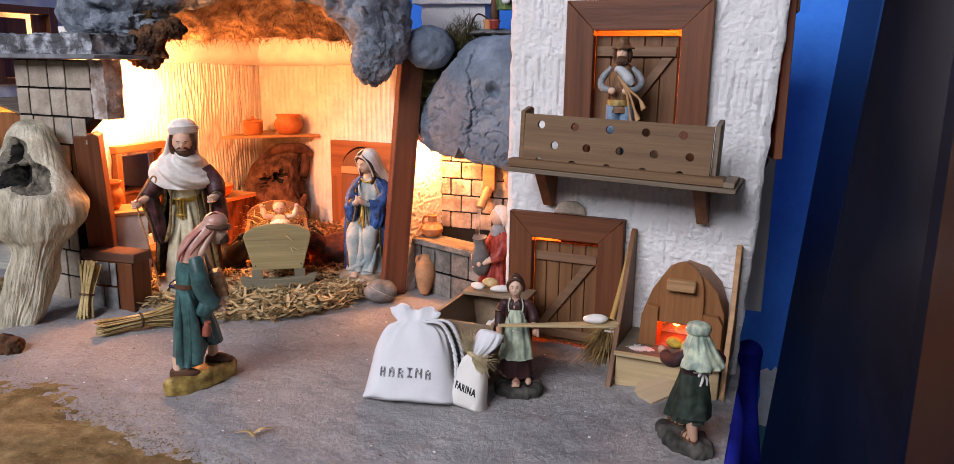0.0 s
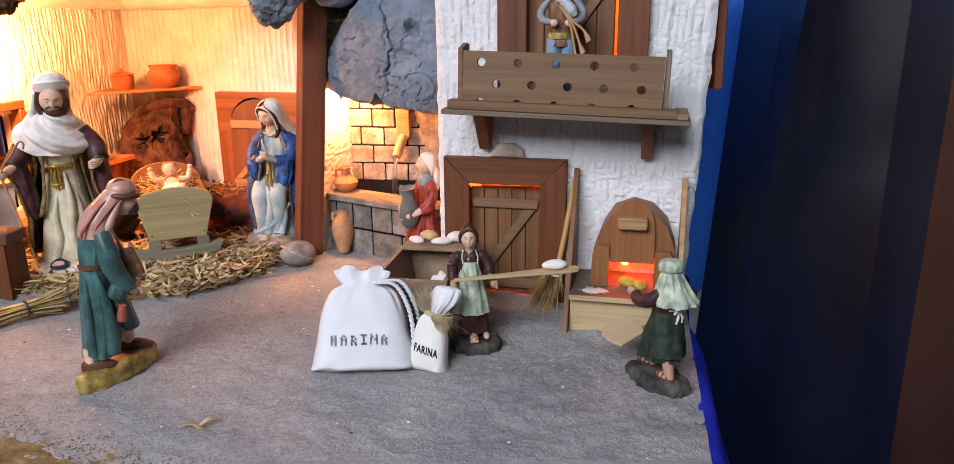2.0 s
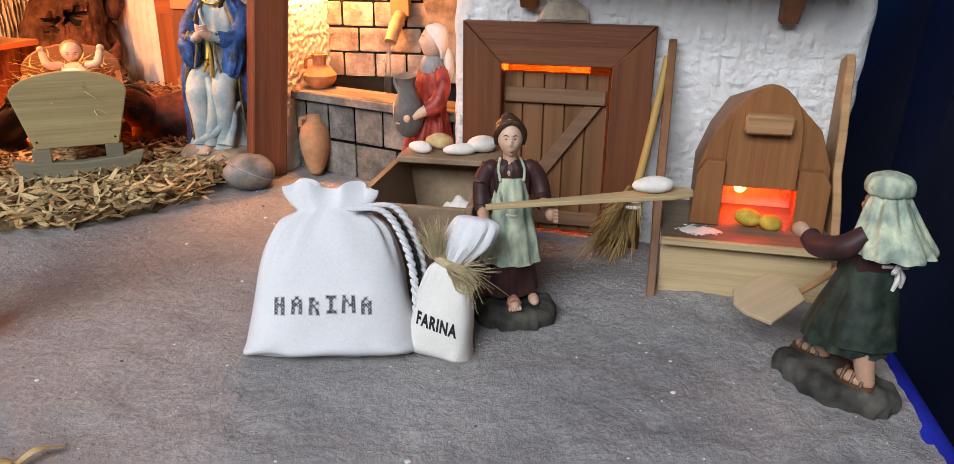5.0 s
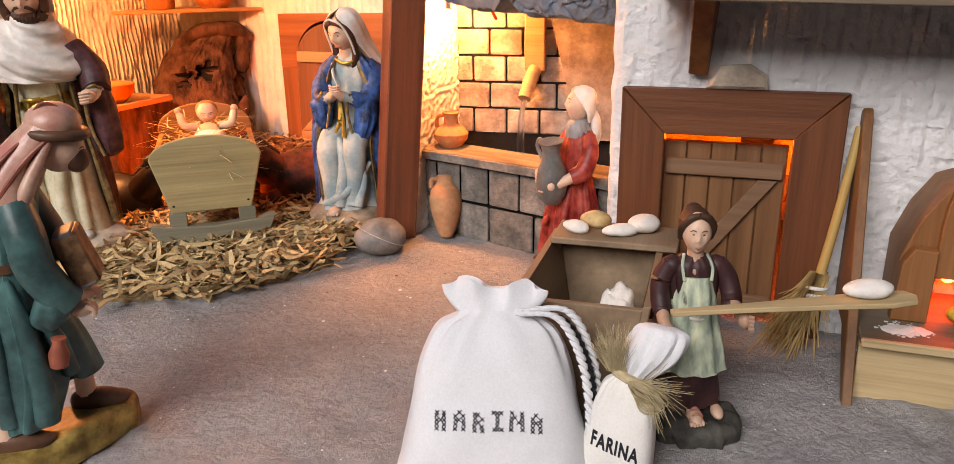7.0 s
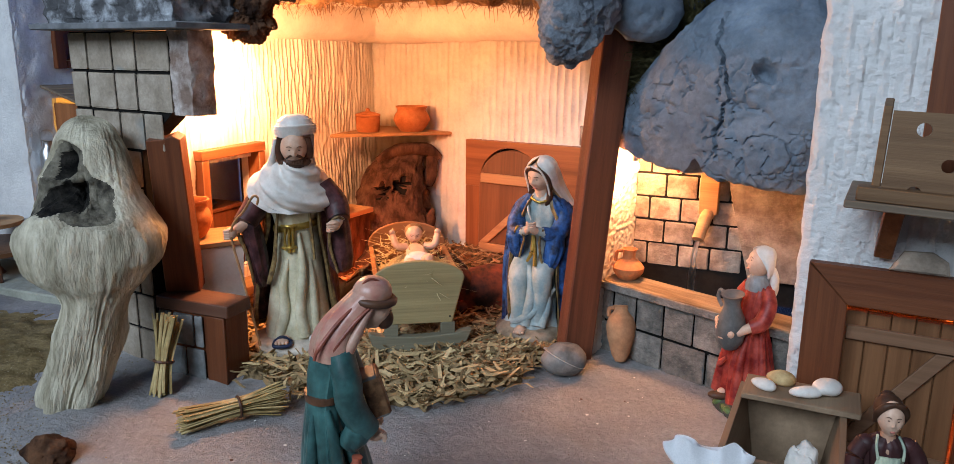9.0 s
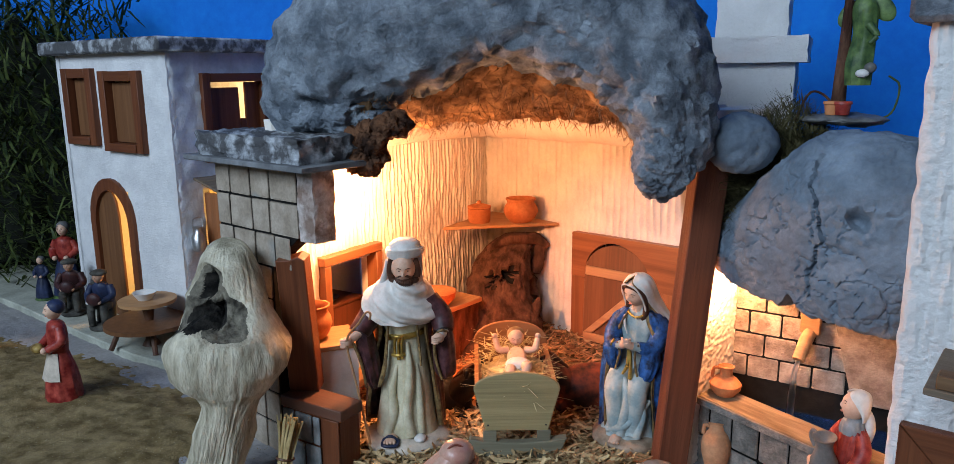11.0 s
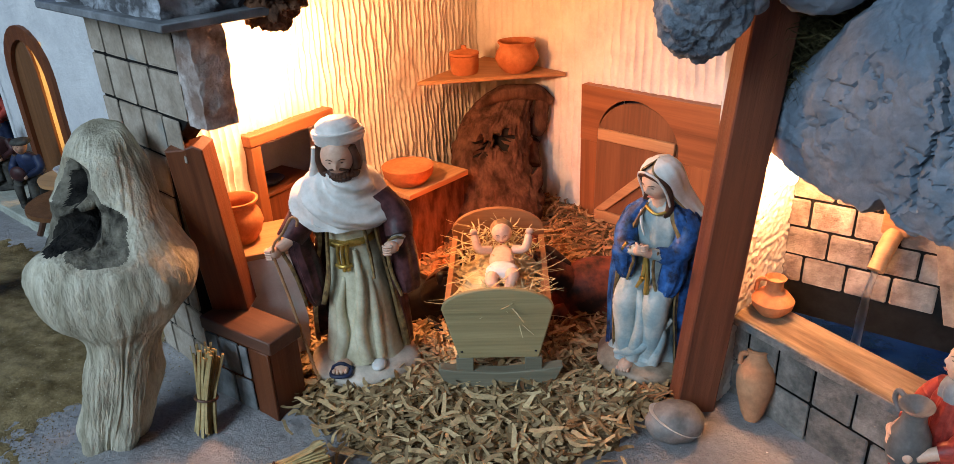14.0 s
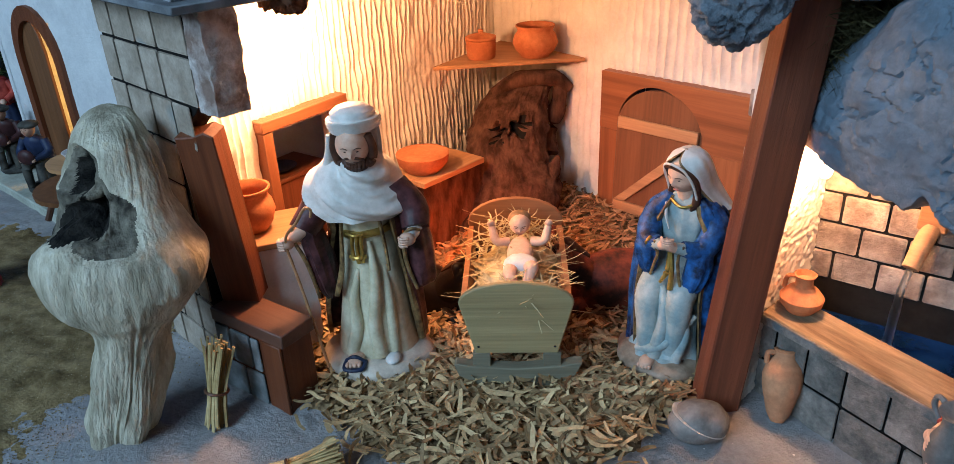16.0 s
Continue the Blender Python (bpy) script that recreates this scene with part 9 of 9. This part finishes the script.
for x1, z1 in ((0.022, 0.04), (0.0275, 0.049), (0.034, 0.06)):
    g.tube([(-0.002, -0.0225, 0.097), (x1 * 0.45, -0.025, 0.08), (x1 * 0.8, -0.026, z1 + 0.011), (x1, -0.0265, z1)], [0.0017, 0.0017, 0.0015, 0.0038], SHELFWOOD, 10)
g.head(0, -0.002, 0.1235, 0.0112, SKIN, 0, 0, BROWNP)
for q in range(7):
    u = (q - 3) / 3
    g.tube([(0.0075 * u, -0.0105 + 0.004 * u * u, 0.1185), (0.0072 * u, -0.0135 + 0.004 * u * u, 0.1135), (0.005 * u, -0.0115, 0.108 + 0.002 * abs(u))], [0.0016, 0.0024, 0.0012], BROWNP, 7)
for q in (-1, 1):
    g.tube([(0, -0.0118, 0.1195), (q * 0.004, -0.0112, 0.1188), (q * 0.0068, -0.0088, 0.117)], [0.0009, 0.0014, 0.0009], BROWNP, 6)
    g.tube([(q * 0.0088, -0.004, 0.13), (q * 0.0112, -0.002, 0.122), (q * 0.0098, 0.0, 0.113)], [0.003, 0.004, 0.0028], HAIR, 10)
g.ball((0, 0.0035, 0.1255), (0.0108, 0.0102, 0.0112), HAIR)
g.loft([(0, 0.0, 0.1285, 0.0168, 0.0165), (0, 0.0, 0.1298, 0.0165, 0.0162), (0, 0.001, 0.1325, 0.0112, 0.0112), (0, 0.001, 0.139, 0.0082, 0.0082), (0, 0.001, 0.1425, 0.003, 0.003)], VESTP, 5, 0.0006, 36)
for v in g.bm.verts:
    if v.co.z > 0.066:
        v.co.z = 0.066 + (v.co.z - 0.066) * 0.82
    if v.co.z > 0.096:
        v.co.x *= 0.88
g.done("piper_figurine", "resin bagpiper in brown vest and blue trousers", MH @ pose(0.142, -0.04, 0.2265, 0, 0, 6) @ Matrix.Diagonal((0.78, 0.82, 1.04, 1)))

# ---- figures by the left house ----


def villager(name, label, m, skirt, top, head_cover, h=0.13, apron=None, group="villagers"):
    f = Figure()
    k_ = h / 0.13
    f.ball((0, 0, 0.003 * k_), (0.026 * k_, 0.024 * k_, 0.007 * k_), GREENP)
    f.loft([(0, 0, 0.008 * k_, 0.023 * k_, 0.02 * k_), (0, 0, 0.04 * k_, 0.019 * k_, 0.017 * k_), (0, 0, 0.066 * k_, 0.0125 * k_, 0.01 * k_)], skirt, 8, 0.0014 * k_, 40)
    f.loft([(0, 0, 0.064 * k_, 0.0125 * k_, 0.0105 * k_), (0, 0, 0.085 * k_, 0.0145 * k_, 0.011 * k_), (0, 0, 0.099 * k_, 0.013 * k_, 0.0095 * k_), (0, 0, 0.104 * k_, 0.005 * k_, 0.005 * k_)], top, 4, 0.0006 * k_, 36)
    if apron:
        f.loft([(0, -0.001, 0.034 * k_, 0.0215 * k_, 0.0195 * k_), (0, -0.001, 0.066 * k_, 0.0138 * k_, 0.0118 * k_)], apron, 6, 0.0008 * k_, 30, -70, 70, 0.0014 * k_)
    for q in (-1, 1):
        f.tube([(q * 0.0125 * k_, 0, 0.097 * k_), (q * 0.019 * k_, -0.002, 0.082 * k_), (q * 0.012 * k_, -0.015 * k_, 0.073 * k_)], [0.0055 * k_, 0.006 * k_, 0.0045 * k_], top, 12)
        f.ball((q * 0.009 * k_, -0.018 * k_, 0.072 * k_), 0.004 * k_, SKIN)
    f.head(0, -0.001, 0.116 * k_, 0.0105 * k_, SKIN)
    f.ball((0, 0.0022 * k_, 0.1195 * k_), (0.0102 * k_, 0.0105 * k_, 0.0095 * k_), head_cover)
    if apron:
        f.ball((0.0, -0.022 * k_, 0.074 * k_), (0.01 * k_, 0.007 * k_, 0.006 * k_), OCHRE)
    return f.done(name, label, m, "figurine", group)


villager("maid_figurine", "resin maid in red dress and cream apron on the sand", pose(-0.876, 1.02, 0.002, 0, 0, -30), REDDRESS, REDDRESS, NAVY, 0.142, BASECREAM)
villager("villager_figurine", "resin villager woman in red top and navy skirt", pose(-1.225, 1.385, 0.011, 0, 0, 20), NAVY, REDDRESS, GREYP, 0.15)
villager("child_figurine", "small resin child in navy beside a woman", pose(-1.266, 1.365, 0.011, 0, 0, 10), NAVY, NAVY, GREYP, 0.085)


def sitter(name, label, m, top, legs):
    f = Figure()
    f.ball((0, 0.0, 0.004), (0.024, 0.026, 0.008), DARKBASE, rough=0.2)
    f.loft([(0, 0.006, 0.006, 0.016, 0.014), (0, 0.006, 0.034, 0.015, 0.013)], DARKBASE, 3, 0.001, 28)
    f.loft([(0, 0.006, 0.034, 0.0155, 0.013), (0, 0.004, 0.052, 0.0165, 0.0125), (0, -0.001, 0.072, 0.016, 0.011), (0, -0.004, 0.08, 0.006, 0.006)], top, 4, 0.001, 36)
    for q in (-1, 1):
        f.tube([(q * 0.008, 0.0, 0.04), (q * 0.011, -0.018, 0.04), (q * 0.011, -0.02, 0.01)], [0.008, 0.007, 0.005], legs, 12)
        f.tube([(q * 0.015, -0.002, 0.074), (q * 0.021, -0.008, 0.058), (q * 0.01, -0.024, 0.052)], [0.006, 0.006, 0.004], top, 12)
        f.ball((q * 0.008, -0.026, 0.052), 0.0042, SKIN)
    f.ball((0, -0.027, 0.056), (0.012, 0.006, 0.011), MAROON)
    f.head(0, -0.008, 0.09, 0.0105, SKIN_D)
    f.ball((0, -0.005, 0.096), (0.0135, 0.0135, 0.0055), DARKBASE)
    return f.done(name, label, m, "figurine", "villagers")


sitter("seated_musician_figurine", "seated resin musician in blue shirt and dark cap", pose(-1.03, 1.262, 0.011, 0, 0, 12), NAVY, DARKBASE)
sitter("seated_musician_figurine", "seated resin musician in dark red with dark cap", pose(-1.14, 1.31, 0.011, 0, 0, 25), MAROON, DARKBASE)


# ---- crumbs of plaster and dust on the ground ----
def speckles(n, seed):
    rng, bm = random.Random(seed), bmesh.new()
    while n:
        x, y = rng.uniform(-0.42, 0.24), rng.uniform(0.5, 1.02)
        if sand_line(x, y) > -0.01 or x > right_edge(y) - 0.01 or (x > 0.0 and y > 0.86):
            continue
        n -= 1
        r = 0.0004 + 0.0011 * rng.random() ** 5
        bmesh.ops.create_icosphere(bm, subdivisions=1, radius=r, matrix=Matrix.Translation((x, y, ground_height(x, y) + r * 0.3)) @ Matrix.Diagonal((1.3, 1, 0.6, 1)))
    return bm


single("plaster_crumbs", speckles(300, 71), FLOUR, "tiny white plaster crumbs scattered over the ground", "crumbs", kind="stuff")
single("bark_crumbs", speckles(70, 72), BROWNP, "tiny brown bark crumbs scattered over the ground", "crumbs", kind="stuff")

# ---- single bricks and planks, linked last ----
for name, parent, mesh, m in PIECES:
    ob = new(name, mesh)
    ob.parent = parent
    ob.matrix_local = m
